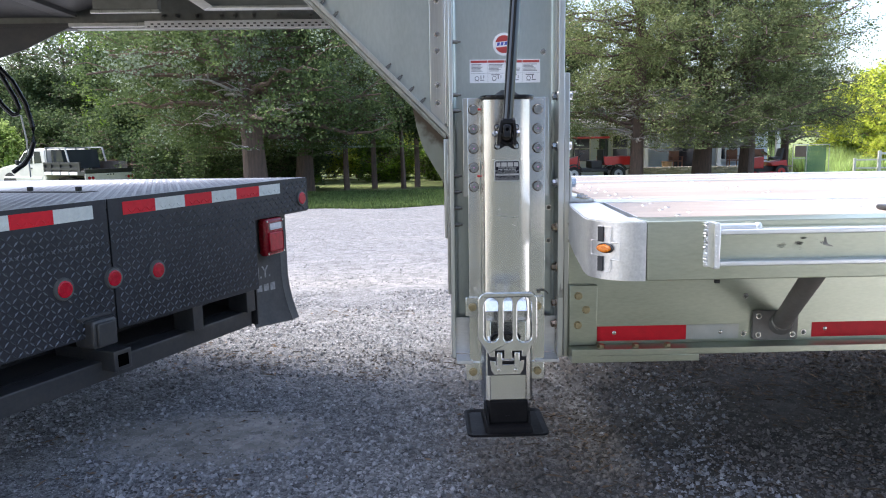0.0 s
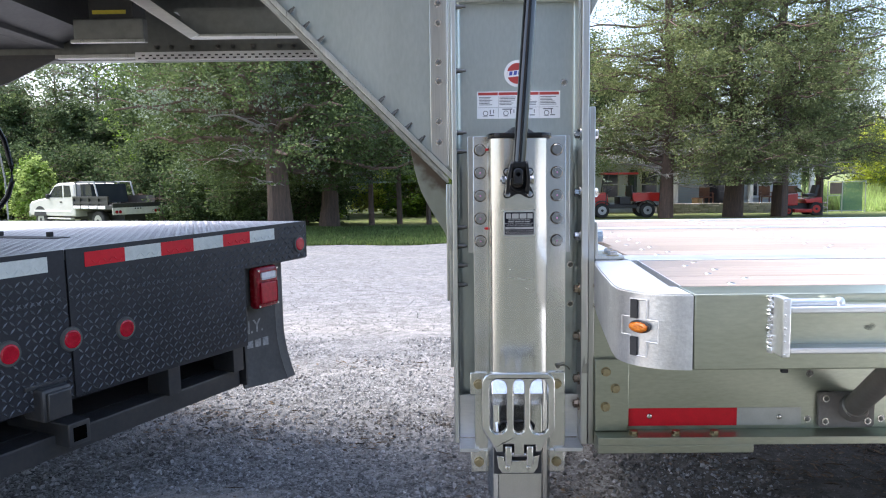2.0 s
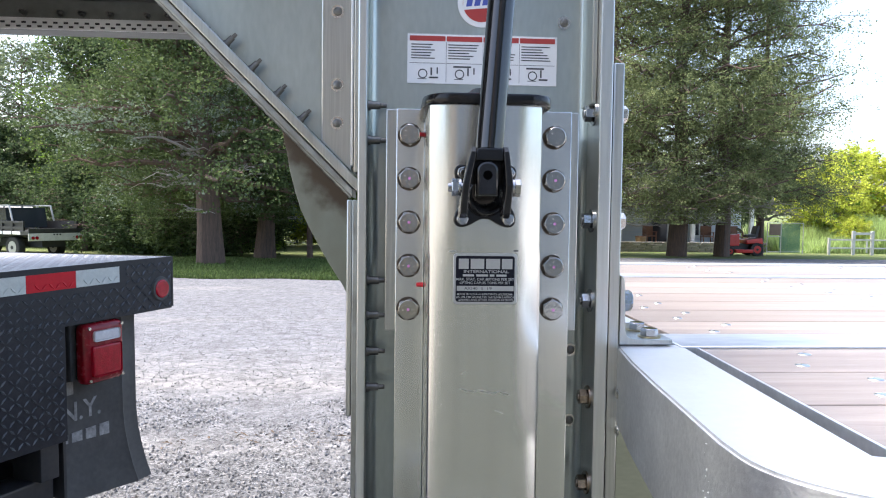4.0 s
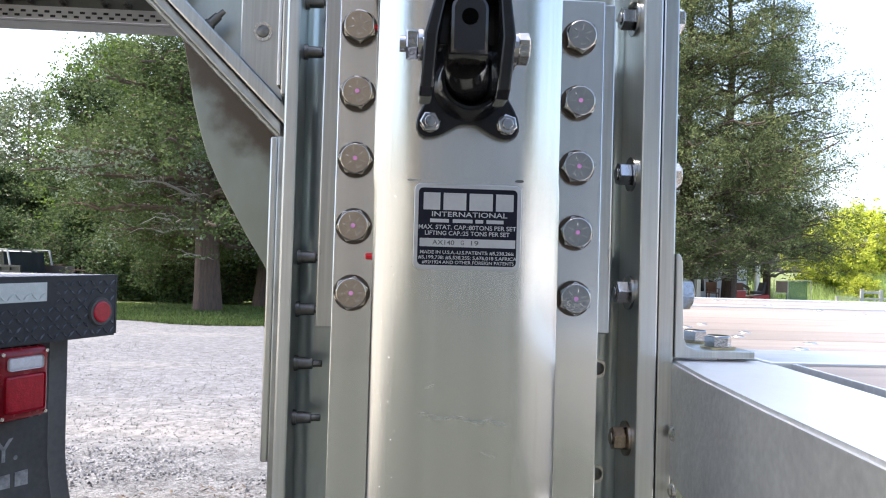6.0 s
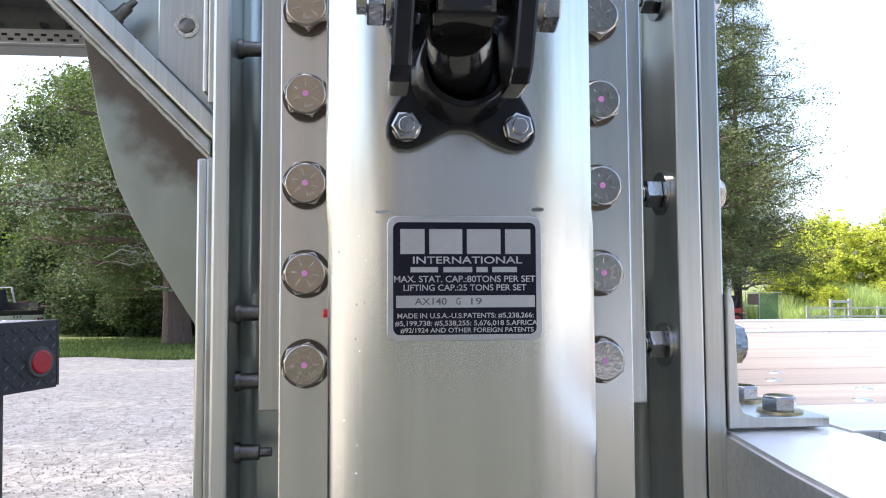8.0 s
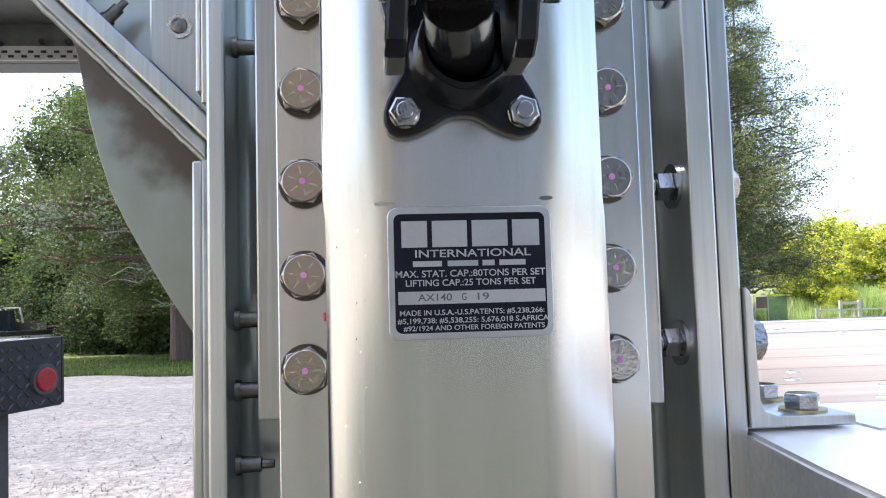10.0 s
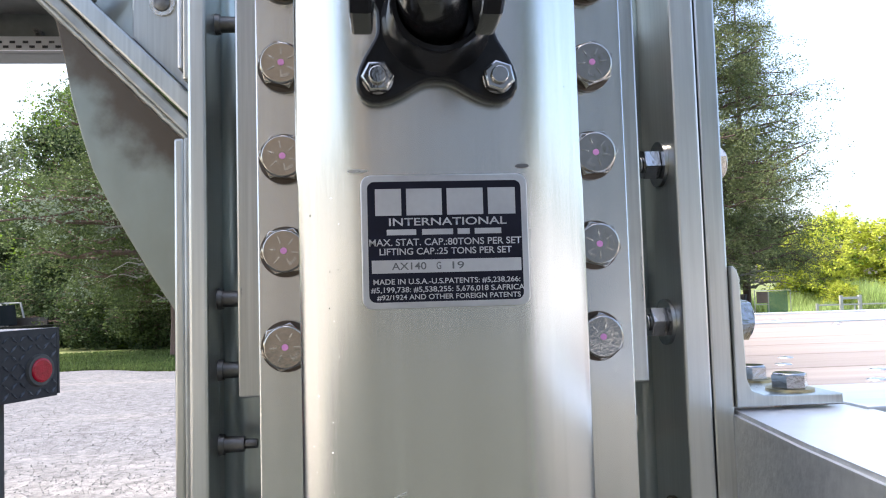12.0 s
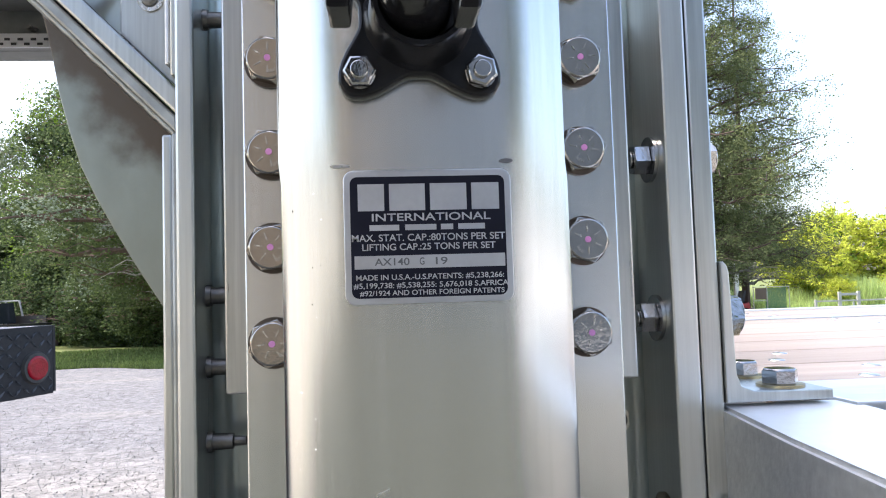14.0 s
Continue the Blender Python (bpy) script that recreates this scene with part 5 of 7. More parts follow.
    bmesh.ops.recalc_face_normals(bm, faces=bm.faces[:])
    part("boss", bm, BLACK, fl, smooth=50)
    # input shaft, flattened at its end, with a cross hole
    yx = gx - 0.0085
    bm = rod(B(), (gx - 0.001, 2.3119, gz), (yx, 2.258, gz + 0.004), 0.0158, 0.0150, n=28)
    prism(bm, [(yx - 0.0122, gz - 0.002), (yx + 0.0122, gz - 0.002), (yx + 0.0122, gz + 0.027)] + arc(yx, gz + 0.027, 0.0122, 0.0100, 0, 180, 10)[1:], "y", 2.228, 2.262, 0.0025)
    part("input_shaft", bm, SHAFT, leg, "black input shaft with a flattened end")
    part("shaft_hole", rod(B(), (yx, 2.2283, gz + 0.0215), (yx, 2.2272, gz + 0.0215), 0.0052, n=18), HOLLOW, leg)
    # yoke and crank rod
    bm = B()
    for s in (-1, 1):
        prism(bm, [(2.234, gz - 0.022), (2.240, gz - 0.027), (2.262, gz - 0.027), (2.270, gz - 0.015), (2.270, gz + 0.050), (2.240, gz + 0.054), (2.231, gz + 0.048), (2.228, gz + 0.010)], "x", yx + s * 0.0245 - 0.0043, yx + s * 0.0245 + 0.0043, 0.0015)
    box(bm, yx - 0.0200, yx + 0.0200, 2.2570, 2.2695, gz + 0.012, gz + 0.050, 0.001)
    box(bm, yx - 0.0200, yx + 0.0200, 2.2330, 2.2565, gz + 0.038, gz + 0.0525, 0.002)
    for v in bm.verts:
        v.co.x = yx + (v.co.x - yx) * (1 - 0.26 * min(1.0, max(0.0, (v.co.z - gz - 0.020) / 0.030))) + 0.06 * (v.co.z - gz)
    part("yoke", bm, BLACK, leg, "black crank yoke")
    pin = part("pivot_pin", rod(B(), (yx - 0.0435, 2.247, gz + 0.008), (yx - 0.0200, 2.247, gz + 0.008), 0.0052, n=16), PLATED, leg, "zinc pivot bolt")
    share("nut", NUT_PIN, pin, facing(yx - 0.0286, 2.247, gz + 0.008, (-1, 0, 0), 5))
    share("bolt_head", NUT_PIN, pin, facing(yx + 0.0296, 2.247, gz + 0.008, (1, 0, 0), 12))
    part("crank_rod", rod(B(), (yx + 0.004, 2.250, gz + 0.0515), (0.3030, 2.300, 1.937), 0.0158, n=28), BLACK_GLOSS, leg, "glossy black crank rod")
    # folded step
    build_step(leg, cx)
    # inner leg and foot
    part("inner_leg", box(B(), 0.2015, 0.3300, 2.345, 2.475, 0.306, 0.3835, 0.006), BLACK_FOOT, leg, "black inner leg")
    # sand shoe: a thin dished plate with turned-up edges and a sloping pedestal
    bm = B()
    rings = []
    for grow, z in ((-0.012, 0.2775), (0.0, 0.2835), (0.0005, 0.2900), (-0.006, 0.2905), (-0.016, 0.2850)):
        ring = round_rect(0.127 - grow, 0.393 + grow, 2.290 - grow, 2.530 + grow, 0.024 + grow * 0.5, 4)
        rings.append([bm.verts.new((x, y, z)) for x, y in ring])
    for a, b in zip(rings, rings[1:]):
        for k in range(len(a)):
            bm.faces.new((a[k], a[(k + 1) % len(a)], b[(k + 1) % len(a)], b[k]))
    bm.faces.new(rings[0][::-1]), bm.faces.new(rings[-1])
    bmesh.ops.recalc_face_normals(bm, faces=bm.faces[:])
    foot = part("foot_pad", bm, BLACK_FOOT, leg, "black sand shoe, hanging above the gravel", smooth=40)
    bm = B()
    rings = []
    for x0, x1, y0, y1, z, r in ((0.186, 0.345, 2.308, 2.512, 0.2855, 0.018), (0.190, 0.341, 2.311, 2.508, 0.302, 0.018), (0.193, 0.338, 2.318, 2.500, 0.3055, 0.016), (0.197, 0.334, 2.334, 2.488, 0.3070, 0.012)):
        rings.append([bm.verts.new((x, y, z)) for x, y in round_rect(x0, x1, y0, y1, r, 4)])
    for a, b in zip(rings, rings[1:]):
        for k in range(len(a)):
            bm.faces.new((a[k], a[(k + 1) % len(a)], b[(k + 1) % len(a)], b[k]))
    bm.faces.new(rings[0][::-1]), bm.faces.new(rings[-1])
    bmesh.ops.recalc_face_normals(bm, faces=bm.faces[:])
    part("pedestal", bm, BLACK_FOOT, foot, smooth=40)
    for q in (-1, 1):
        part("foot_bracket", prism(B(), [(2.33, 0.3071), (2.49, 0.3071), (2.47, 0.345), (2.35, 0.345)], "x", 0.2655 + q * 0.068 - 0.003, 0.2655 + q * 0.068 + 0.003), BLACK_FOOT, foot)
    part("foot_pin", rod(B(), (0.262, 2.345, 0.330), (0.262, 2.340, 0.330), 0.006, n=12), BLACK_FOOT, foot)
    return leg


def build_nameplate(leg):
    x0, x1, z0, z1, y = 0.2205, 0.3018, 1.1038, 1.1685, 2.3312
    w, h = x1 - x0, z1 - z0
    npl = part("nameplate", prism(B(), round_rect(x0, x1, z0, z1, 0.005), "y", y - 0.0010, y + 0.0005, 0.0004), PLATE_METAL, leg, "metal maker's nameplate, black with raised lettering")
    face = y - 0.0012
    part("black_field", prism(B(), round_rect(x0 + 0.0032, x1 - 0.0032, z0 + 0.0032, z1 - 0.0032, 0.0034), "y", face, y - 0.0009), PLATE_INK, npl)
    f = face - 0.0003

    def bar(bm, u0, u1, v0, v1):
        box(bm, x0 + u0 * w, x0 + u1 * w, f, face + 0.0001, z1 - v1 * h, z1 - v0 * h)
    # maker's mark, as plain blocks
    for u0, u1 in ((0.085, 0.240), (0.270, 0.482), (0.512, 0.730), (0.760, 0.925)):
        bm = B()
        bar(bm, u0, u1, 0.105, 0.305)
        part("mark_block", bm, PLATE_METAL, npl)
    bm = B()   # town line, as plain bars
    for u0, u1 in ((0.150, 0.325), (0.360, 0.545), (0.572, 0.645), (0.675, 0.835)):
        bar(bm, u0, u1, 0.410, 0.452)
    part("address_bar", bm, PLATE_METAL, npl)
    for text, u0, u1, v0, v1 in (("INTERNATIONAL", 0.165, 0.870, 0.325, 0.383), ("MAX. STAT. CAP.:80TONS PER SET", 0.045, 0.955, 0.480, 0.532),
                                 ("LIFTING CAP.:25 TONS PER SET", 0.105, 0.895, 0.550, 0.600), ("MADE IN U.S.A.-U.S.PATENTS: #5,238,266:", 0.065, 0.940, 0.778, 0.825),
                                 ("#5,199,738: #5,538,255: 5,676,018 S.AFRICA", 0.050, 0.965, 0.838, 0.885), ("#92/1924 AND OTHER FOREIGN PATENTS", 0.085, 0.940, 0.895, 0.937)):
        letters(text, x0 + u0 * w, z1 - v1 * h, (u1 - u0) * w, (v1 - v0) * h, f, PLATE_METAL, npl)
    bm = B()
    bar(bm, 0.058, 0.950, 0.638, 0.735)
    part("serial_strip", bm, PLATE_METAL, npl)
    for text, u0, u1 in (("AX140", 0.175, 0.380), ("G", 0.440, 0.468), ("19", 0.535, 0.605)):
        letters(text, x0 + u0 * w, z1 - 0.712 * h, (u1 - u0) * w, 0.055 * h, f - 0.0002, STAMP, npl, "stamped_mark")


def build_step(leg, cx):
    sx0 = 0.247
    y0, y1 = 2.200, 2.216
    st = part("folding_step", rod(B(), (sx0 - 0.034, 2.222, 0.560), (sx0 + 0.034, 2.222, 0.560), 0.006, n=12), CHROME, leg, "galvanised steel step, folded up on its hinge")
    outer = [(sx0 + dx, z) for dx, z in [(0.0905, 0.634), (0.060, 0.585), (0.055, 0.574), (0.042, 0.574), (0.042, 0.594), (0.0145, 0.594), (0.0145, 0.566), (-0.0115, 0.566), (-0.0115, 0.594), (-0.0385, 0.594), (-0.0385, 0.574), (-0.055, 0.574), (-0.060, 0.585), (-0.0905, 0.634)]]
    outer += arc(sx0 - 0.0655, 0.7495, 0.025, 0.025, 180, 90, 6) + arc(sx0 + 0.0655, 0.7495, 0.025, 0.025, 90, 0, 6)

    def slot(u0, u1, z0, z1):
        r = (u1 - u0) / 2 * 0.98
        return arc(sx0 + (u0 + u1) / 2, z1 - r, r, r, 0, 180, 8) + arc(sx0 + (u0 + u1) / 2, z0 + r, r, r, 180, 360, 8)
    holes = [slot(-0.0715, -0.0285, 0.622, 0.759), slot(-0.0120, 0.0145, 0.622, 0.759), slot(0.0290, 0.0735, 0.620, 0.759)]
    part("step_plate", pierced(B(), outer, holes, "y", y0, y1, 0.0035), CHROME, st, smooth=0)
    for dx in (-0.025, 0.028):
        part("hinge_knuckle", box(B(), sx0 + dx - 0.0088, sx0 + dx + 0.0088, 2.199, 2.226, 0.540, 0.590, 0.004), CHROME, st)
    # dark sheet drawn in for the shade behind the hinge
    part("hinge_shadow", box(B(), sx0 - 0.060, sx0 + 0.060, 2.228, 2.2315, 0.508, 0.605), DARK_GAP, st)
    br = part("step_bracket", prism(B(), [(sx0 - 0.054, 0.560), (sx0 - 0.035, 0.556), (sx0 - 0.035, 0.546), (sx0 + 0.037, 0.546), (sx0 + 0.037, 0.556), (sx0 + 0.054, 0.560), (sx0 + 0.050, 0.528), (sx0 + 0.040, 0.513), (sx0 - 0.040, 0.513), (sx0 - 0.050, 0.528)], "y", 2.218, 2.2275, 0.002), CHROME, leg)
    for s in (-1, 1):
        part("bracket_arm", prism(B(), [(2.232, 0.515), (2.352, 0.470), (2.352, 0.600), (2.240, 0.585)], "x", sx0 + s * 0.046 - 0.003, sx0 + s * 0.046 + 0.003), CHROME, br)
    for dx in (-0.026, 0.026):
        share("rivet", RIVET_SMALL, br, facing(sx0 + dx, 2.2178, 0.527, (0, -1, 0)))
    loop = [(sx0 + dx, 2.262, z) for dx, z in ((-0.042, 0.598), (-0.044, 0.622), (-0.036, 0.632), (0.036, 0.632), (0.044, 0.622), (0.042, 0.598))]
    part("latch_loop", sweep(B(), loop, 0.0045, 8), BLACK, leg, "black wire latch loop behind the step", smooth=60)
    part("bent_cover", prism(B(), [(2.352, 0.66), (2.285, 0.668), (2.280, 0.700), (2.300, 0.728), (2.3305, 0.735), (2.3305, 0.70), (2.352, 0.69)], "x", sx0 - 0.062, sx0 + 0.072, 0.003), CHROME, leg, "bright bent cover plate")


build_leg()


# ---- flatbed truck with a black tread-plate tail ----
def tread_pattern(name, u0, u1, v0, v1, pitch, at, mat, parent, m, skip=None):
    """Raised lozenges, turned alternately, over a plate; at(u, v, h) gives a place h above it."""
    verts, faces = [], []
    nu, nv = int((u1 - u0) / pitch), int((v1 - v0) / pitch)
    for i in range(nu):
        for j in range(nv):
            cu, cv = u0 + (i + 0.5) * pitch, v0 + (j + 0.5) * pitch
            if skip and skip(cu, cv):
                continue
            a = radians(45 if (i + j) % 2 else -45)
            c, s = math.cos(a), math.sin(a)
            L, W = pitch * 0.56, pitch * 0.17
            k = len(verts)
            for p, q, h in ((-L, 0, 0), (0, -W, 0), (L, 0, 0), (0, W, 0), (-L * 0.55, 0, 0.0036), (L * 0.55, 0, 0.0036)):
                verts.append(at(cu + p * c - q * s, cv + p * s + q * c, h))
            faces += [(k, k + 1, k + 4), (k + 1, k + 5, k + 4), (k + 1, k + 2, k + 5), (k + 2, k + 3, k + 5), (k + 3, k + 4, k + 5), (k + 3, k, k + 4)]
    me = bpy.data.meshes.new(name)
    me.from_pydata(verts, [], faces)
    me.materials.append(mat)
    return tagged(hang(new(name, me), parent, m), kind="stuff")


def build_flatbed():
    fm = pose(-0.630, 4.080, 0.0, 0, 1.05, -115.92)
    fb = thing("flatbed_truck", Matrix.Translation((-1.2, 3.0, 0.0)), "black steel flatbed truck with a tread-plate tail", "truck")

    def p(name, bm, mat, parent=fb, label="", smooth=35):
        return part(name, bm, mat, parent, label, fm, smooth)
    p("tail_plate", prism(B(), [(0, 1.056), (1.314, 1.056), (1.314, 0.545), (0.445, 0.530), (0.445, 0.875), (0, 0.875)], "y", -0.008, 0.0, 0.001), PLATE_BLACK, label="black tread-plate tail panel")
    p("tail_plate", prism(B(), [(1.322, 1.056), (2.70, 1.056), (2.70, 0.900), (2.27, 0.900), (2.27, 0.545), (1.322, 0.545)], "y", -0.008, 0.0, 0.001), PLATE_BLACK, label="black tread-plate tail panel")
    lamps = ((1.095, 0.742), (1.318, 0.750), (1.540, 0.750), (0.054, 0.948))

    def skip(u, v):
        return (0.985 < v < 1.041 and u > 0.2) or any((u - a) ** 2 + (v - b) ** 2 < 0.05 ** 2 for a, b in lamps) or abs(u - 1.318) < 0.012
    tread_pattern("tread", 0.0, 2.3, 0.880, 1.052, 0.0235, lambda u, v, h: (u, h + 0.0002, v), TREAD, fb, fm, skip)
    tread_pattern("tread", 0.45, 2.26, 0.548, 0.905, 0.0235, lambda u, v, h: (u, h + 0.0002, v), TREAD, fb, fm, skip)
    for k in range(6):
        u = 0.235 + 0.1685 * k
        p("tape_strip", box(B(), u, u + 0.1675, 0.0003, 0.0018, 0.988, 1.039), TAPE_RED if k % 2 else TAPE_WHITE, label="red reflective tape" if k % 2 else "white reflective tape")
    for k in range(5):
        u = 1.385 + 0.1685 * k
        p("tape_strip", box(B(), u, u + 0.1675, 0.0003, 0.0018, 0.988, 1.039), TAPE_RED if k % 2 else TAPE_WHITE, label="red reflective tape" if k % 2 else "white reflective tape")
    for strip in [o for o in fb.children if o.name.startswith("tape_strip")]:
        us = [v.co.x for v in strip.data.vertices]
        tread_pattern("tape_relief", min(us) + 0.004, max(us) - 0.004, 0.990, 1.037, 0.0235, lambda u, v, h: (u, 0.0019 + h * 0.6, v), strip.data.materials[0], strip, fm)
    for u, v in lamps:
        g = p("marker_lamp", rod(B(), (u, 0.0002, v), (u, 0.0080, v), 0.043, 0.039, n=28), RUBBER, label="round red marker lamp in a black grommet")
        p("lens", rod(B(), (u, 0.0081, v), (u, 0.0115, v), 0.033, 0.029, n=28, bevel=0.003), LENS_RED, g, "red lens")
    # deck and frame of the bed, falling slightly towards the cab
    def sloped(bm):
        for v in bm.verts:
            v.co.z += 0.0143 * v.co.y
        return bm
    p("bed_top", sloped(box(B(), 0.0, 2.70, -4.2, -0.0085, 1.020, 1.055, 0.002)), BED_TOP)
    tread_pattern("bed_tread", 0.02, 2.2, -1.30, -0.02, 0.0260, lambda u, v, h: (u, v, 1.0553 + h * 0.3 + 0.0143 * v), BED_TOP, fb, fm)
    p("bed_slot", sloped(box(B(), 0.92, 1.00, -2.2, -0.50, 1.0552, 1.0580)), DARK_GAP)
    for y in (-0.62, -0.95, -1.30, -1.70):
        p("slot_post", box(B(), 0.915, 0.935, y - 0.012, y + 0.012, 1.0582 + 0.0143 * y, 1.078 + 0.0143 * y, 0.003), DARK_GAP)
    p("frame_end", sloped(box(B(), 0.436, 0.446, -0.40, -0.020, 0.346, 1.019)), BUMPER_NECK_SHADE)
    p("side_skirt", sloped(box(B(), -0.008, -0.001, -4.2, -0.0, 0.880, 1.056)), PLATE_BLACK)
    for u in (0.45, 2.15):
        p("frame_rail", sloped(box(B(), u, u + 0.08, -4.1, -0.38, 0.70, 1.019)), BUMPER_NECK_SHADE)
    p("back_panel", box(B(), 0.44, 2.26, -0.36, -0.338, 0.33, 1.0135), DARK_GAP)
    bar = p("bumper_bar", box(B(), 0.465, 2.30, -0.14, -0.040, 0.345, 0.425, 0.006), BUMPER_NECK_SHADE, label="dark steel rear bumper")
    p("bumper_ledge", box(B(), 0.447, 2.30, -0.336, -0.141, 0.405, 0.425), BUMPER_NECK_SHADE, bar)
    for u in (0.468, 0.835, 1.96):
        p("bumper_post", box(B(), u, u + 0.062, -0.13, -0.012, 0.4255, 0.60, 0.003), BUMPER_NECK_SHADE, bar)
    rec = p("hitch_receiver", box(B(), 1.29, 1.375, -0.30, 0.030, 0.388, 0.470, 0.005), BUMPER_NECK_SHADE, label="square hitch receiver")
    p("receiver_mouth", box(B(), 1.307, 1.358, 0.0305, 0.0315, 0.405, 0.453), HOLLOW, rec)
    plug = p("trailer_socket", box(B(), 1.36, 1.47, -0.06, 0.045, 0.505, 0.615, 0.012), BUMPER_NECK_SHADE, label="black trailer socket with a spring lid")
    p("socket_lid", box(B(), 1.372, 1.458, 0.0455, 0.058, 0.512, 0.604, 0.006), BUMPER_NECK_SHADE, plug)
    p("socket_bracket", box(B(), 1.35, 1.50, -0.02, 0.010, 0.6155, 0.628, 0.002), BUMPER_NECK_SHADE, plug)
    # tail lamp and mud flap
    tl = p("tail_lamp", box(B(), 0.222, 0.377, -0.048, 0.006, 0.678, 0.870, 0.020, 4), LENS_DARK, label="red box tail lamp")
    p("lamp_base", box(B(), 0.230, 0.388, -0.0835, -0.0485, 0.688, 0.872, 0.006), RUBBER, tl)
    p("reverse_lens", box(B(), 0.248, 0.350, 0.0062, 0.012, 0.812, 0.846, 0.008, 3), LENS_WHITE, tl, "clear reversing lens")
    p("stop_lens", box(B(), 0.242, 0.358, 0.0062, 0.013, 0.702, 0.800, 0.008, 3), LENS_RED, tl)
    for u in (0.236, 0.363):
        for v in (0.692, 0.856):
            p("lens_screw", rod(B(), (u, 0.0062, v), (u, 0.010, v), 0.005, n=10), ZINC, tl)
    bm = B()
    cols = 11
    grid = []
    for i in range(cols):
        s = i / (cols - 1)
        v = 0.895 - 0.60 * s
        off = -0.085 + 0.05 * max(0.0, s - 0.55) ** 2 * 5
        row = []
        for u in (0.44, 0.165, 0.155, 0.145, 0.090):
            uu = u - (0.02 * max(0.0, s - 0.6) ** 1.5 * 2.5 if u < 0.2 else 0)
            row.append(bm.verts.new((uu, off + (0.006 if u == 0.155 else 0), v + (0.03 * s if u > 0.4 else 0.0))))
        grid.append(row)
    for a, b in zip(grid, grid[1:]):
        for k in range(4):
            bm.faces.new((a[k], a[k + 1], b[k + 1], b[k]))
    r = bmesh.ops.extrude_face_region(bm, geom=bm.faces[:])
    bmesh.ops.translate(bm, vec=(0, -0.008, 0), verts=[e for e in r["geom"] if isinstance(e, bmesh.types.BMVert)])
    bmesh.ops.recalc_face_normals(bm, faces=bm.faces[:])
    flap = p("mud_flap", bm, RUBBER, label="grey rubber mud flap with white stencilling", smooth=50)
    p("stencil_bar", box(B(), 0.350, 0.425, -0.0835, -0.0825, 0.640, 0.682), CHALK, flap)
    flip = fm @ Matrix(((-1, 0, 0, 0), (0, -1, 0, 0), (0, 0, 1, 0), (0, 0, 0, 1)))
    letters("N.Y.", -0.395, 0.552, 0.150, 0.062, 0.0826, CHALK, flap, "stencil_letters", face=flip)
    for k in range(4):
        p("stencil_bar", box(B(), 0.215 + 0.054 * k, 0.255 + 0.054 * k, -0.0815, -0.0790, 0.462, 0.518), CHALK, flap)
    # low dark gear on the bed
    p("winch_drum", rod(B(), (2.0, -2.6, 1.12), (2.5, -2.6, 1.12), 0.06, n=18), BLACK_STEEL)
    return fb


build_flatbed()


def build_hoses():
    h = thing("air_hoses", (-2.3, 4.0, 1.9), "coiled black air hoses hanging under the neck", "hose")
    for pts, r in (([(-2.19, 1.655), (-2.12, 1.575), (-2.064, 1.46), (-2.037, 1.343), (-2.04, 1.264), (-2.064, 1.197), (-2.10, 1.15), (-2.16, 1.11)], 0.0125),
                   ([(-2.20, 1.66), (-2.152, 1.56), (-2.115, 1.488), (-2.098, 1.438), (-2.108, 1.409), (-2.132, 1.406), (-2.16, 1.43), (-2.19, 1.465), (-2.24, 1.55)], 0.0120)):
        part("hose", sweep(B(), [(x, 4.0, z) for x, z in pts], r, 10), BLACK, h, smooth=80)
    part("cable", sweep(B(), [(-2.110, 4.03, 1.405), (-2.092, 4.03, 1.28), (-2.088, 4.03, 1.08)], 0.004, 6), GREY_PIPE, h)


build_hoses()


# ---- trees ----
def leaf_mesh(name, centres, size, mats, pick, seed, droop=0.3, flat=0.5):
    """Many small pointed leaves or sprays, each a folded lozenge, about the given places."""
    rng = np.random.default_rng(seed)
    n = len(centres)
    d = rng.normal(size=(n, 3))
    d[:, 2] = d[:, 2] * flat - droop
    d /= np.linalg.norm(d, axis=1, keepdims=True)
    side = np.cross(d, rng.normal(size=(n, 3)))
    side /= np.linalg.norm(side, axis=1, keepdims=True)
    up = np.cross(d, side)
    L = size * rng.uniform(0.6, 1.4, (n, 1))
    W = L * rng.uniform(0.22, 0.42, (n, 1))
    v = np.stack([centres - d * L * 0.5, centres + side * W + up * W * 0.3, centres + d * L * 0.5, centres - side * W + up * W * 0.3], 1)
    f = np.arange(n)[:, None] * 4 + np.array([[0, 1, 2, 3]])
    me = bpy.data.meshes.new(name)
    me.vertices.add(n * 4)
    me.vertices.foreach_set("co", v.reshape(-1))
    me.loops.add(n * 4)
    me.loops.foreach_set("vertex_index", f.reshape(-1).astype(np.int32))
    me.polygons.add(n)
    me.polygons.foreach_set("loop_start", (np.arange(n) * 4).astype(np.int32))
    for m in mats:
        me.materials.append(m)
    me.polygons.foreach_set("material_index", pick.astype(np.int32))
    me.update(calc_edges=True)
    return me


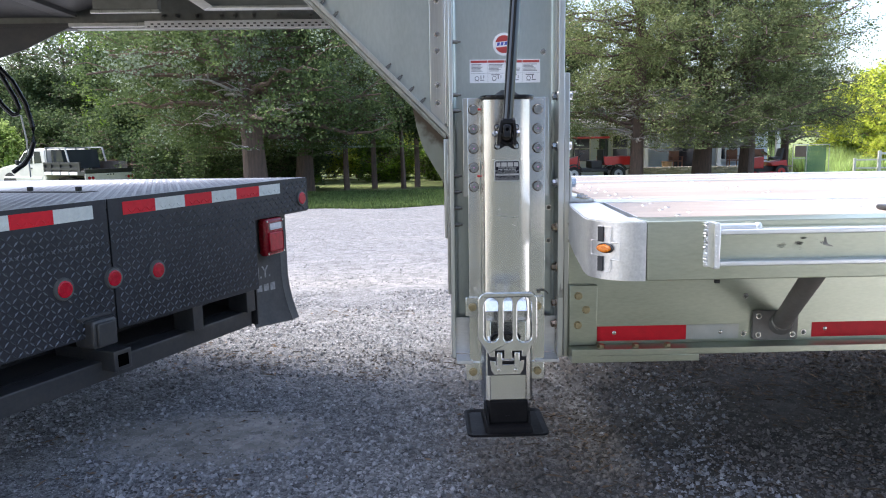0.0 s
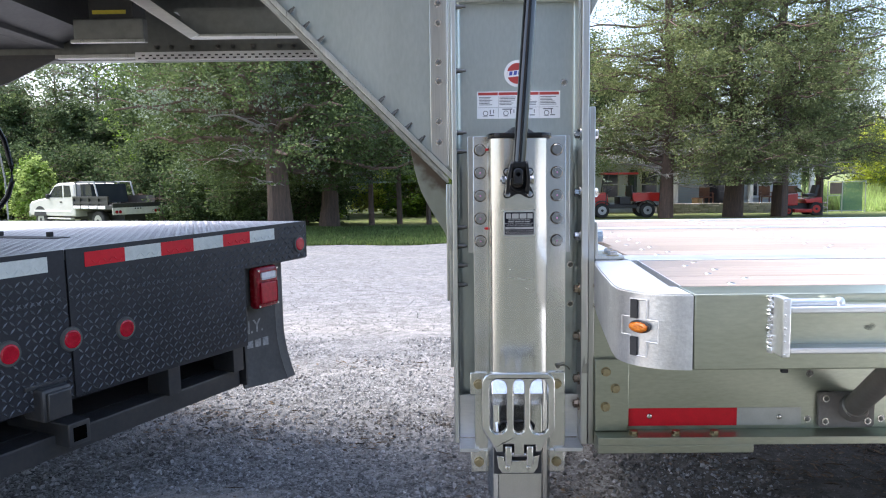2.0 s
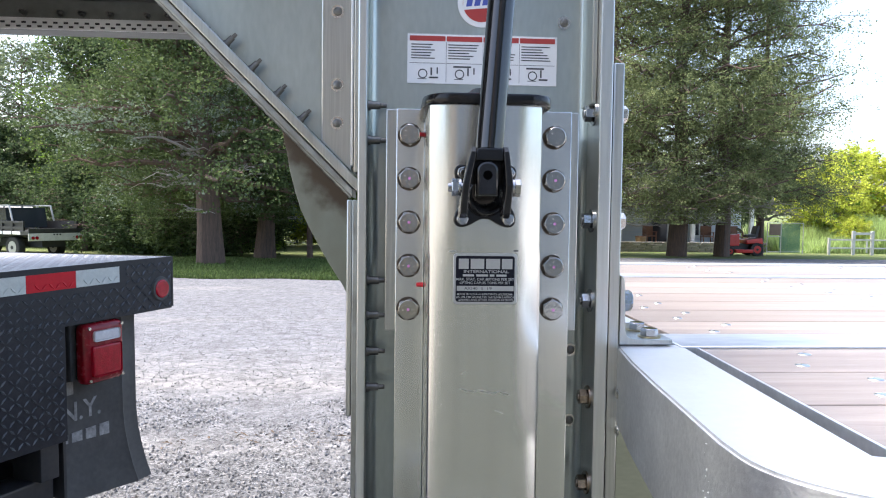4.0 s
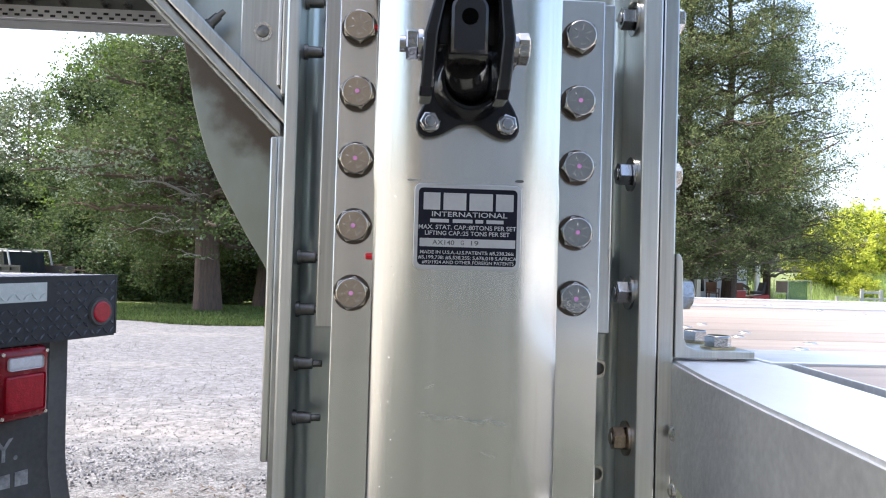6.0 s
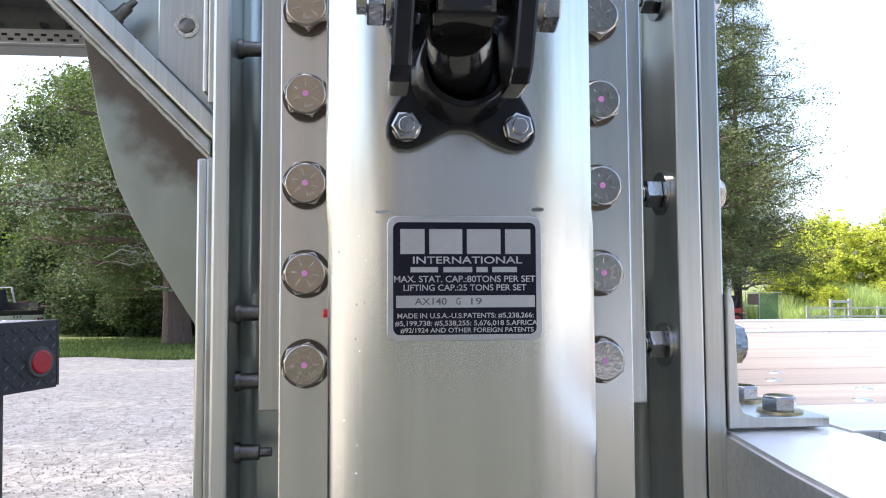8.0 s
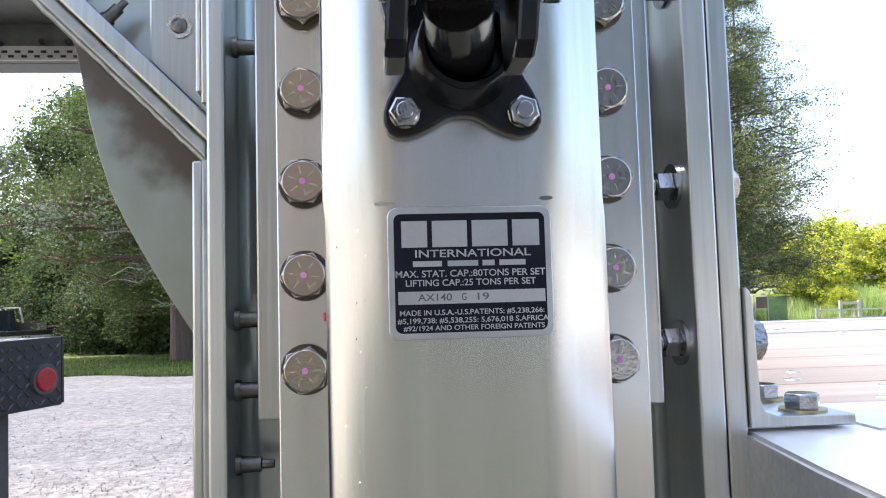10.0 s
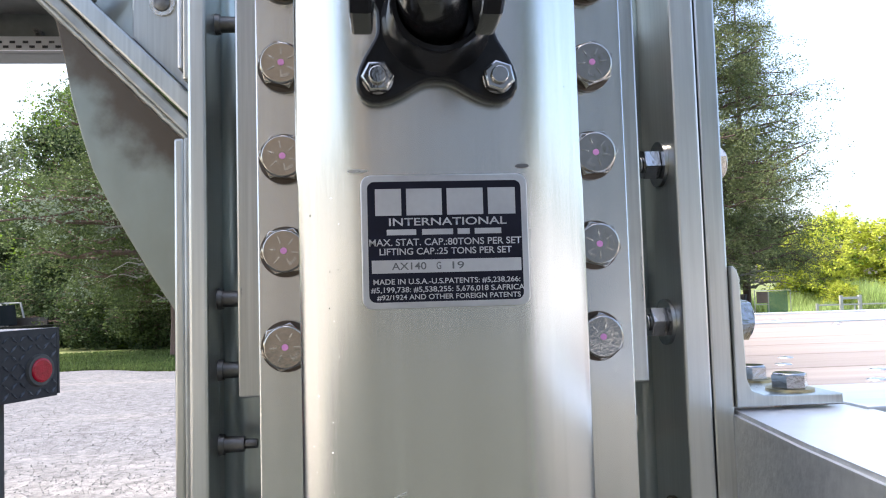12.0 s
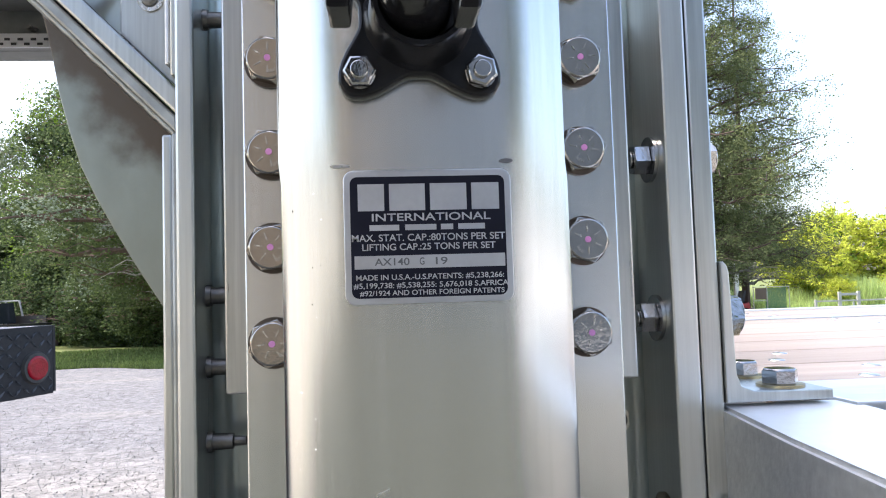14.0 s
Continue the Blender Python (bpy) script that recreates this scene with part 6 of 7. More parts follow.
def make_tree(name, label, seed, height, radius, base, trunk_r, limbs, leaves, size, mats, shares, spread=0.28, shape="cedar", dead=0):
    """A tapered trunk with bent limbs and twigs, and a crown of sprays that follow them."""
    rng = np.random.default_rng(seed)
    rnd = random.Random(seed)
    tree = thing(name, (0, 0, 0), label, "tree")
    bm = B()
    grey = B()
    lean = rnd.uniform(-0.02, 0.02)
    spine = [(lean * z + 0.06 * math.sin(z * 0.7 + seed), 0.05 * math.cos(z * 0.9 + seed), z) for z in [height * k / 10 for k in range(11)]]
    rings = []
    for i, q in enumerate([(spine[0][0], spine[0][1], -0.25)] + spine):
        z = q[2]
        r0 = trunk_r * (1 - 0.93 * max(0.0, z) / height) * (1.12 if z < 0.05 else 1.0)
        rings.append([bm.verts.new((q[0] + r0 * (1 + 0.16 * math.sin(3 * a + seed) + 0.08 * math.sin(7 * a + z)) * math.cos(a), q[1] + r0 * (1 + 0.16 * math.sin(3 * a + seed)) * math.sin(a), z)) for a in [2 * math.pi * k / 14 for k in range(14)]])
    for a, b in zip(rings, rings[1:]):
        for k in range(14):
            bm.faces.new((a[k], a[(k + 1) % 14], b[(k + 1) % 14], b[k]))
    pts, wts = [], []
    for i in range(limbs + dead):
        bare = i >= limbs
        s = rnd.random() ** 1.15
        z0 = base * 0.85 + (height * 0.96 - base * 0.85) * s if not bare else base * rnd.uniform(0.6, 1.6)
        prof = (1 - 0.80 * s ** 1.9) if shape == "cedar" else math.sin(math.pi * (0.12 + 0.80 * s)) ** 0.7
        ln = radius * prof * rnd.uniform(0.72, 1.12) * (0.6 if bare else 1)
        az = rnd.uniform(0, 2 * math.pi)
        rise = rnd.uniform(-0.30, 0.60) if shape == "cedar" else rnd.uniform(0.1, 0.9)
        ps = []
        wob = rnd.uniform(-0.4, 0.4)
        for k in range(7):
            q = k / 6
            a2 = az + wob * q
            ps.append(Vector((math.cos(a2) * ln * q + lean * z0, math.sin(a2) * ln * q, z0 + rise * ln * (q - 0.75 * q * q) + rnd.uniform(-0.04, 0.04) * ln)))
        sweep(grey if bare else bm, ps, max(0.02, trunk_r * 0.24 * (ln / radius) + 0.012), 6, 0.25)
        if not bare:
            for k in range(2, 7):
                pts.append((ps[k], ln * 0.10 + 0.10)), wts.append(0.8 + k * 0.25)
        for _ in range(6):
            q = rnd.uniform(0.3, 1.0)
            p0 = ps[min(5, int(q * 6))]
            a3 = az + rnd.uniform(-1.4, 1.4)
            l2 = ln * rnd.uniform(0.18, 0.42)
            p1 = p0 + Vector((math.cos(a3) * l2, math.sin(a3) * l2, l2 * rnd.uniform(-0.25, 0.45)))
            mid = (p0 + p1) / 2 + Vector((0, 0, 0.12 * l2))
            sweep(grey if bare else bm, [p0, mid, p1], 0.018 if not bare else 0.014, 4, 0.3)
            if not bare:
                for w in (0.4, 0.75, 1.0):
                    pts.append((p0.lerp(p1, w), spread)), wts.append(1.3)
    part("trunk", bm, BARK, tree, smooth=40)
    if dead:
        part("deadwood", grey, DEADWOOD, tree, "bare grey dead limbs")
    else:
        grey.free()
    P = np.array([p[0][:] for p in pts])
    S = np.array([p[1] for p in pts])
    W = np.array(wts) * S
    # each twig end carries several tight tufts
    tufts = rng.choice(len(P), size=leaves // 14, p=W / W.sum())
    tc = P[tufts] + rng.normal(size=(len(tufts), 3)) * S[tufts][:, None] * np.array([1.1, 1.1, 0.95])
    which = rng.choice(len(mats), size=len(tufts), p=shares)
    if len(mats) > 1 and mats[1] is LEAF_PALE:
        # lichen grows in patches
        patch = np.array([noise.noise(Vector(p) * 0.75) for p in tc.tolist()]) + rng.normal(0, 0.06, len(tc))
        which = (patch > np.quantile(patch, 1 - shares[1])).astype(int)
    idx = np.repeat(np.arange(len(tufts)), 14)
    c = tc[idx] + rng.normal(size=(len(idx), 3)) * spread * 0.42 * np.array([1, 1, 0.9])
    c[:, 2] = np.maximum(c[:, 2], base * 0.62)
    me = leaf_mesh("crown", c, size, mats, which[idx], seed)
    hang(new("crown", me), tree)
    return tree


def place(ob, x, y, turn=0, s=1.0, sz=None, dz=0.0):
    ob.matrix_basis = pose(x, y, ground_z(x, y) + dz, 0, 0, turn)
    ob.scale = (s, s, sz or s)
    return ob


def again(ob, x, y, turn=0, s=1.0, sz=None):
    return place(copy_thing(ob, Matrix()), x, y, turn, s, sz)


CEDAR = "old eastern red cedar with shaggy bark and dense dark foliage"
cedar_a = place(make_tree("cedar_tree", CEDAR, 11, 17.0, 4.8, 2.3, 0.28, 96, 110000, 0.082, (LEAF_OLIVE, LEAF_PALE), (0.98, 0.02), dead=34), 9.35, 32.4)
cedar_b = place(make_tree("cedar_tree", CEDAR, 12, 18.5, 5.0, 2.3, 0.38, 100, 120000, 0.082, (LEAF_OLIVE, LEAF_PALE), (0.98, 0.02), dead=46), 12.3, 32.6)
cedar_c = place(make_tree("cedar_tree", CEDAR, 13, 17.0, 4.9, 2.4, 0.29, 104, 110000, 0.082, (LEAF_OLIVE,), (1.0,), dead=22), 14.2, 32.6)
cedar_d = place(make_tree("cedar_tree", "red cedar with pale lichened sprays and dead twigs", 14, 7.9, 4.0, 2.2, 0.34, 84, 90000, 0.078, (LEAF, LEAF_PALE), (0.91, 0.09), dead=18), -5.3, 23.4, 0, 1.07, 1.12)
maple = place(make_tree("maple_tree", "broad-leaved tree with fresh bright green leaves", 15, 9.0, 3.4, 1.6, 0.22, 80, 70000, 0.11, (LEAF_BRIGHT, LEAF), (0.5, 0.5), shape="round"), -12.3, 36.5, 0, 1.05, 1.25)
wood_tree = place(make_tree("woodland_tree", "tall woodland tree with mixed green leaves", 16, 10.5, 3.6, 2.2, 0.20, 80, 26000, 0.22, (LEAF_DEEP, LEAF), (0.7, 0.3), spread=0.4, shape="round"), -38.0, 44.0, 0, 0.8)
again(cedar_c, 16.7, 34.2, 130, 0.60, 1.05)
again(cedar_d, -4.4, 27.8, 140, 1.0), again(cedar_d, -9.2, 36.0, 200, 1.0), again(cedar_d, 2.0, 34.5, 250, 1.2)
for i, (x, y, s) in enumerate(((-13.5, 45, 1.0), (-9, 42, 1.0), (-34, 42, 0.9), (-4, 46, 1.0), (3, 50, 1.05), (-19.5, 52, 0.78), (-40, 50, 1.0), (9, 56, 1.1), (17, 58, 1.0), (30, 64, 0.8), (-6, 38, 0.9), (-16, 46, 0.8))):
    again(wood_tree, x, y, 47 * i, s, s * (0.9 + 0.05 * (i % 4)))
# lower trees close the view under the open crowns
for i, (x, y, s) in enumerate(((-27.5, 42.5, 0.60), (-24.2, 43.0, 0.64), (-20.8, 42.0, 0.58), (-17.4, 42.5, 0.66), (-15.0, 40.5, 0.60), (-31.5, 42.0, 0.66))):
    again(wood_tree, x, y, 59 * i + 11, s)
for i, (x, y, s) in enumerate(((-30, 49, 0.9), (-15, 55, 1.1), (-10, 52, 1.0), (-36, 47, 0.9), (0, 56, 1.1), (6, 48, 0.8))):
    again(wood_tree, x, y, 83 * i + 20, s)
bush = place(make_tree("sunlit_tree", "young tree with sunlit yellow-green leaves", 17, 5.6, 3.0, 0.5, 0.09, 60, 15000, 0.19, (LEAF_YELLOW, LEAF_BRIGHT), (0.92, 0.08), shape="round"), 24.8, 42.8, 0, 0.86)
again(bush, 28.8, 47.0, 90, 1.08), again(bush, 32.5, 44.5, 200, 1.1), again(bush, 20.0, 49.0, 290, 0.7), again(bush, 38, 46, 30, 1.1), again(bush, 24.5, 39.5, 70, 0.32), again(bush, 28.0, 40.5, 170, 0.36), again(bush, -33.0, 52, 140, 0.8), again(bush, -6.2, 62, 10, 1.0), again(bush, -2.0, 66, 70, 1.1), again(bush, -4.4, 42, 40, 0.62), again(bush, -1.2, 43, 150, 0.6)
shrub = place(make_tree("shrub", "leafy green shrub growing from the ground", 18, 2.3, 1.7, 0.15, 0.04, 46, 9000, 0.15, (LEAF_BRIGHT, LEAF), (0.6, 0.4), shape="round"), -20.5, 38.0)
for i, (x, y, s) in enumerate(((-24, 36, 1.3), (-10.5, 33.5, 0.9), (-8.3, 31, 0.9), (-6.0, 36, 0.9), (-2, 38, 0.9), (1.0, 39, 0.8), (3.5, 41, 0.9), (-28, 33, 1.2), (-14.5, 38, 1.2), (-33, 33, 1.3))):
    again(shrub, x, y, 77 * i, s)
thicket = place(make_tree("thicket_shrub", "dense dark green shrub at the edge of the wood", 21, 2.6, 1.9, 0.15, 0.04, 50, 16000, 0.11, (LEAF_DEEP, LEAF), (0.7, 0.3), shape="round"), -5.6, 29.5)
for i, (x, y, s) in enumerate(((1.9, 35.0, 0.7), (-9.8, 30.5, 1.0), (-12.4, 34.5, 1.2), (-7.6, 29.0, 0.8), (-26.5, 39.5, 1.4), (-23.0, 40.0, 1.4), (-19.6, 39.0, 1.35), (-16.4, 38.0, 1.3), (-14.2, 36.2, 1.1), (-29.5, 38.0, 1.3))):
    again(thicket, x, y, 53 * i + 9, s)
sapling = place(make_tree("sapling", "slim young woodland tree with a bare dark stem", 22, 8.0, 1.7, 2.9, 0.10, 34, 16000, 0.12, (LEAF_DEEP, LEAF), (0.6, 0.4), shape="round"), -2.9, 28.4)
for i, (x, y, s) in enumerate(((-1.9, 29.2, 1.0), (-0.8, 28.6, 0.9), (-0.3, 30.2, 1.1), (0.9, 29.4, 1.0), (-12.6, 33.0, 1.1))):
    again(sapling, x, y, 71 * i, s)
pale_tree = place(make_tree("young_tree", "small pointed young tree with pale green leaves", 24, 3.0, 1.0, 0.2, 0.05, 60, 13000, 0.11, (LEAF_LIGHT, LEAF_BRIGHT), (0.85, 0.15), spread=0.17), -19.1, 34.6)
hazy = place(make_tree("open_woodland_tree", "thin open tree with sparse grey-green leaves and sky showing through", 23, 11.0, 3.0, 2.6, 0.14, 56, 13000, 0.15, (LEAF_HAZY, LEAF), (0.75, 0.25), spread=0.45, shape="round"), -20.5, 44.0)
for i, (x, y, s) in enumerate(((-24.0, 46.0, 1.0), (-18.0, 47.0, 0.9), (-27.5, 45.0, 0.95))):
    again(hazy, x, y, 67 * i + 20, s)
# unseen trees added behind the south wall, to block sky and show in reflections
for i, (x, y, s) in enumerate(((-3.0, -16, 0.8), (1.2, -16, 0.85), (7.8, -15, 0.8))):
    again(wood_tree, x, y, 61 * i, s * 1.5)


def grass_blades(name, n, seed):
    rng = np.random.default_rng(seed)
    x = rng.uniform(-16, 3.4, n)
    y = np.array([lawn_edge(a) for a in x]) - 0.35 + 9.0 * rng.random(n) ** 1.6
    z = np.array([ground_z(a, b) for a, b in zip(x, y)])
    h, w = rng.uniform(0.03, 0.10, n), rng.uniform(0.012, 0.03, n)
    a = rng.uniform(0, np.pi, n)
    dx, dy = np.cos(a) * w, np.sin(a) * w
    v = np.stack([np.stack([x - dx, y - dy, z], 1), np.stack([x + dx, y + dy, z], 1), np.stack([x + rng.normal(0, 0.03, n), y + rng.normal(0, 0.03, n), z + h], 1)], 1)
    me = bpy.data.meshes.new(name)
    me.from_pydata(v.reshape(-1, 3).tolist(), [], (np.arange(n)[:, None] * 3 + np.array([[0, 1, 2]])).tolist())
    me.materials.append(GRASS)
    tagged(new(name, me), "mown green grass along the edge of the gravel", "grass", "", "stuff")


grass_blades("grass", 60000, 5)


def tall_grass(name, n, seed):
    """A bank of rank pale grass and weeds behind the fences."""
    rng = np.random.default_rng(seed)
    x, y = rng.uniform(20.5, 40.0, n), rng.uniform(38.2, 44.0, n)
    tall = 0.45 + 0.30 * np.sin(x * 1.3) * np.sin(y * 1.7 + x * 0.4) + 0.12 * (y - 38.2) + 0.75 * np.exp(-((x - 26.2) / 1.5) ** 2) + 0.3 * np.exp(-((x - 29.5) / 1.2) ** 2)
    z = np.array([ground_z(a, b) for a, b in zip(x, y)])
    h, w, a = tall * rng.uniform(0.6, 1.5, n), rng.uniform(0.02, 0.06, n), rng.uniform(0, np.pi, n)
    dx, dy = np.cos(a) * w, np.sin(a) * w
    tip = np.stack([x + rng.normal(0, 0.3, n) * tall, y + rng.normal(0, 0.3, n) * tall, z + h], 1)
    v = np.stack([np.stack([x - dx, y - dy, z], 1), np.stack([x + dx, y + dy, z], 1), tip], 1)
    me = bpy.data.meshes.new(name)
    me.from_pydata(v.reshape(-1, 3).tolist(), [], (np.arange(n)[:, None] * 3 + np.array([[0, 1, 2]])).tolist())
    me.materials.append(GRASS_PALE)
    tagged(new(name, me), "tall pale green grass growing behind the fences", "grass", "", "stuff")


tall_grass("tall_grass", 40000, 6)


# ---- house with a porch ----
def build_house():
    y0, g = 41.0, ground_z(0, 41.0)
    hs = thing("house", (12.0, y0, g), "low pale-blue house with a covered porch", "house")
    part("wall", box(B(), 4.0, 19.0, y0, y0 + 7, g, g + 3.0), SIDING, hs)
    bm = B()
    for k in range(18):
        z = g + 0.30 + 0.15 * k
        box(bm, 4.0, 19.0, y0 - 0.014, y0 - 0.001, z, z + 0.012)
    part("siding_lap", bm, WHITE_TRIM, hs)
    part("roof", prism(B(), [(y0 - 1.7, g + 2.85), (y0 + 3.5, g + 4.9), (y0 + 9.5, g + 2.9), (y0 + 9.5, g + 2.7), (y0 + 3.5, g + 4.7), (y0 - 1.7, g + 2.7)], "x", 3.5, 19.5), SHINGLE, hs)
    part("fascia", box(B(), 3.5, 19.5, y0 - 1.76, y0 - 1.71, g + 2.64, g + 2.88), WHITE_TRIM, hs)
    part("porch_floor", box(B(), 10.6, 19.0, y0 - 2.4, y0 - 0.02, g + 0.0, g + 0.42), SHINGLE, hs)
    for x in (11.7, 15.6, 18.75):
        part("porch_post", box(B(), x, x + 0.20, y0 - 1.6, y0 - 1.4, g + 0.42, g + 2.72), WHITE_TRIM, hs)

    def window(x, w, z0, z1):
        wd = part("window", box(B(), x - 0.09, x + w + 0.09, y0 - 0.07, y0 - 0.016, g + z0 - 0.1, g + z1 + 0.1), WHITE_TRIM, hs)
        part("pane", box(B(), x, x + w, y0 - 0.078, y0 - 0.071, g + z0, g + (z0 + z1) / 2 - 0.03), DARK_GLASS, wd)
        part("pane", box(B(), x, x + w, y0 - 0.078, y0 - 0.071, g + (z0 + z1) / 2 + 0.03, g + z1), DARK_GLASS, wd)
        part("sill", box(B(), x - 0.14, x + w + 0.14, y0 - 0.13, y0 - 0.071, g + z0 - 0.17, g + z0 - 0.10), WHITE_TRIM, wd)
    for x, w in ((8.3, 0.8), (10.4, 0.8), (16.2, 0.42), (16.85, 0.42)):
        window(x, w, 0.85, 2.2)
    for x in (9.72, 11.38):
        part("shutter", box(B(), x, x + 0.42, y0 - 0.06, y0 - 0.016, g + 0.75, g + 2.3), material("dark_green_shutter", (0.035, 0.07, 0.055), 0.6), hs)
    dr = part("front_door", box(B(), 13.75, 14.85, y0 - 0.08, y0 - 0.016, g + 0.42, g + 2.5), DARK_GLASS, hs, "dark front door with glass")
    part("door_casing", box(B(), 13.65, 14.95, y0 - 0.05, y0 - 0.015, g + 0.42, g + 2.6), WHITE_TRIM, dr)
    st = [box(B(), -0.20, 0.20, -0.12, 0.12, -0.055, 0.055, 0.02), box(B(), -0.14, 0.14, -0.12, 0.12, -0.055, 0.055, 0.02)]
    st = [mesh_of("stone", b, FIELDSTONE) for b in st]
    wall = part("stone_wall", box(B(), 10.7, 18.9, y0 - 2.62, y0 - 2.48, g - 0.1, g + 0.50), FIELDSTONE, hs, "low stacked fieldstone wall")
    rnd = random.Random(3)
    for r in range(5):
        x = 10.75 + 0.1 * (r % 2)
        while x < 18.8:
            k = rnd.randint(0, 1)
            w = (0.40, 0.28)[k]
            share("stone", st[k], wall, pose(x + w / 2, y0 - 2.70 + rnd.uniform(-0.02, 0.02), g + 0.05 + 0.112 * r, 0, 0, rnd.uniform(-3, 3)))
            x += w + 0.015
    return hs


build_house()


def porch_chair(x, y, turn):
    g = ground_z(0, 41.0) + 0.42
    ch = thing("porch_chair", pose(x, y, g, 0, 0, turn), "brown wooden porch armchair", "chair", "porch chairs")
    m = pose(x, y, g, 0, 0, turn)
    part("seat", box(B(), -0.28, 0.28, -0.28, 0.25, 0.36, 0.42, 0.01), CEDAR_WOOD, ch, m=m)
    part("backrest", box(B(), -0.28, 0.28, 0.22, 0.28, 0.43, 0.95, 0.01), CEDAR_WOOD, ch, m=m)
    for sx_ in (-0.27, 0.23):
        for sy_ in (-0.28, 0.21):
            part("leg", box(B(), sx_, sx_ + 0.05, sy_, sy_ + 0.05, 0, 0.36), CEDAR_WOOD, ch, m=m)
        part("armrest", box(B(), sx_ - 0.02, sx_ + 0.07, -0.30, 0.28, 0.60, 0.63, 0.005), CEDAR_WOOD, ch, m=m)
        part("arm_post", box(B(), sx_, sx_ + 0.05, -0.28, -0.23, 0.42, 0.60), CEDAR_WOOD, ch, m=m)


porch_chair(13.5, 39.8, 5), porch_chair(16.6, 39.8, -8), porch_chair(18.2, 39.9, 10)


def porch_clutter():
    g = ground_z(0, 41.0) + 0.42
    bk = thing("basket", (12.9, 39.4, g), "small tan basket on the porch", "basket")
    part("body", rod(B(), (12.9, 39.4, g), (12.9, 39.4, g + 0.36), 0.24, 0.28, n=16), material("tan_wicker", (0.40, 0.27, 0.13), 0.8, 0.0, None, 10, (1, 1, 6), 40), bk)
    part("rim", rod(B(), (12.9, 39.4, g + 0.361), (12.9, 39.4, g + 0.39), 0.30, 0.29, n=16), CEDAR_WOOD, bk)
    tb = thing("porch_table", (17.4, 39.5, g), "low brown porch table", "table")
    part("top", box(B(), 17.05, 17.75, 39.3, 39.7, g + 0.42, g + 0.46, 0.01), CEDAR_WOOD, tb)
    for x in (17.08, 17.67):
        for y in (39.32, 39.63):
            part("leg", box(B(), x, x + 0.05, y, y + 0.05, g, g + 0.42), CEDAR_WOOD, tb)
    bx = thing("crate", (17.2, 39.1, g), "pale cardboard crate on the porch floor", "box")
    part("body", box(B(), 17.0, 17.5, 38.95, 39.2, g, g + 0.33, 0.01), material("cardboard", (0.45, 0.33, 0.2), 0.8), bx)


porch_clutter()


# ---- vehicles ----
def wheel(parent, m, x, y, z, r, w, hub):
    """A wheel whose axle lies along local y."""
    ty = part("wheel", rod(B(), (x, y - w / 2, z), (x, y + w / 2, z), r, n=26, bevel=r * 0.12), TYRE, parent, m=m)
    part("rim", rod(B(), (x, y - w / 2 - 0.006, z), (x, y + w / 2 + 0.006, z), r * 0.58, r * 0.58, n=18), hub, ty, m=m)
    part("hub", rod(B(), (x, y - w / 2 - 0.02, z), (x, y + w / 2 + 0.02, z), r * 0.18, n=10), DARK_GAP, ty, m=m)


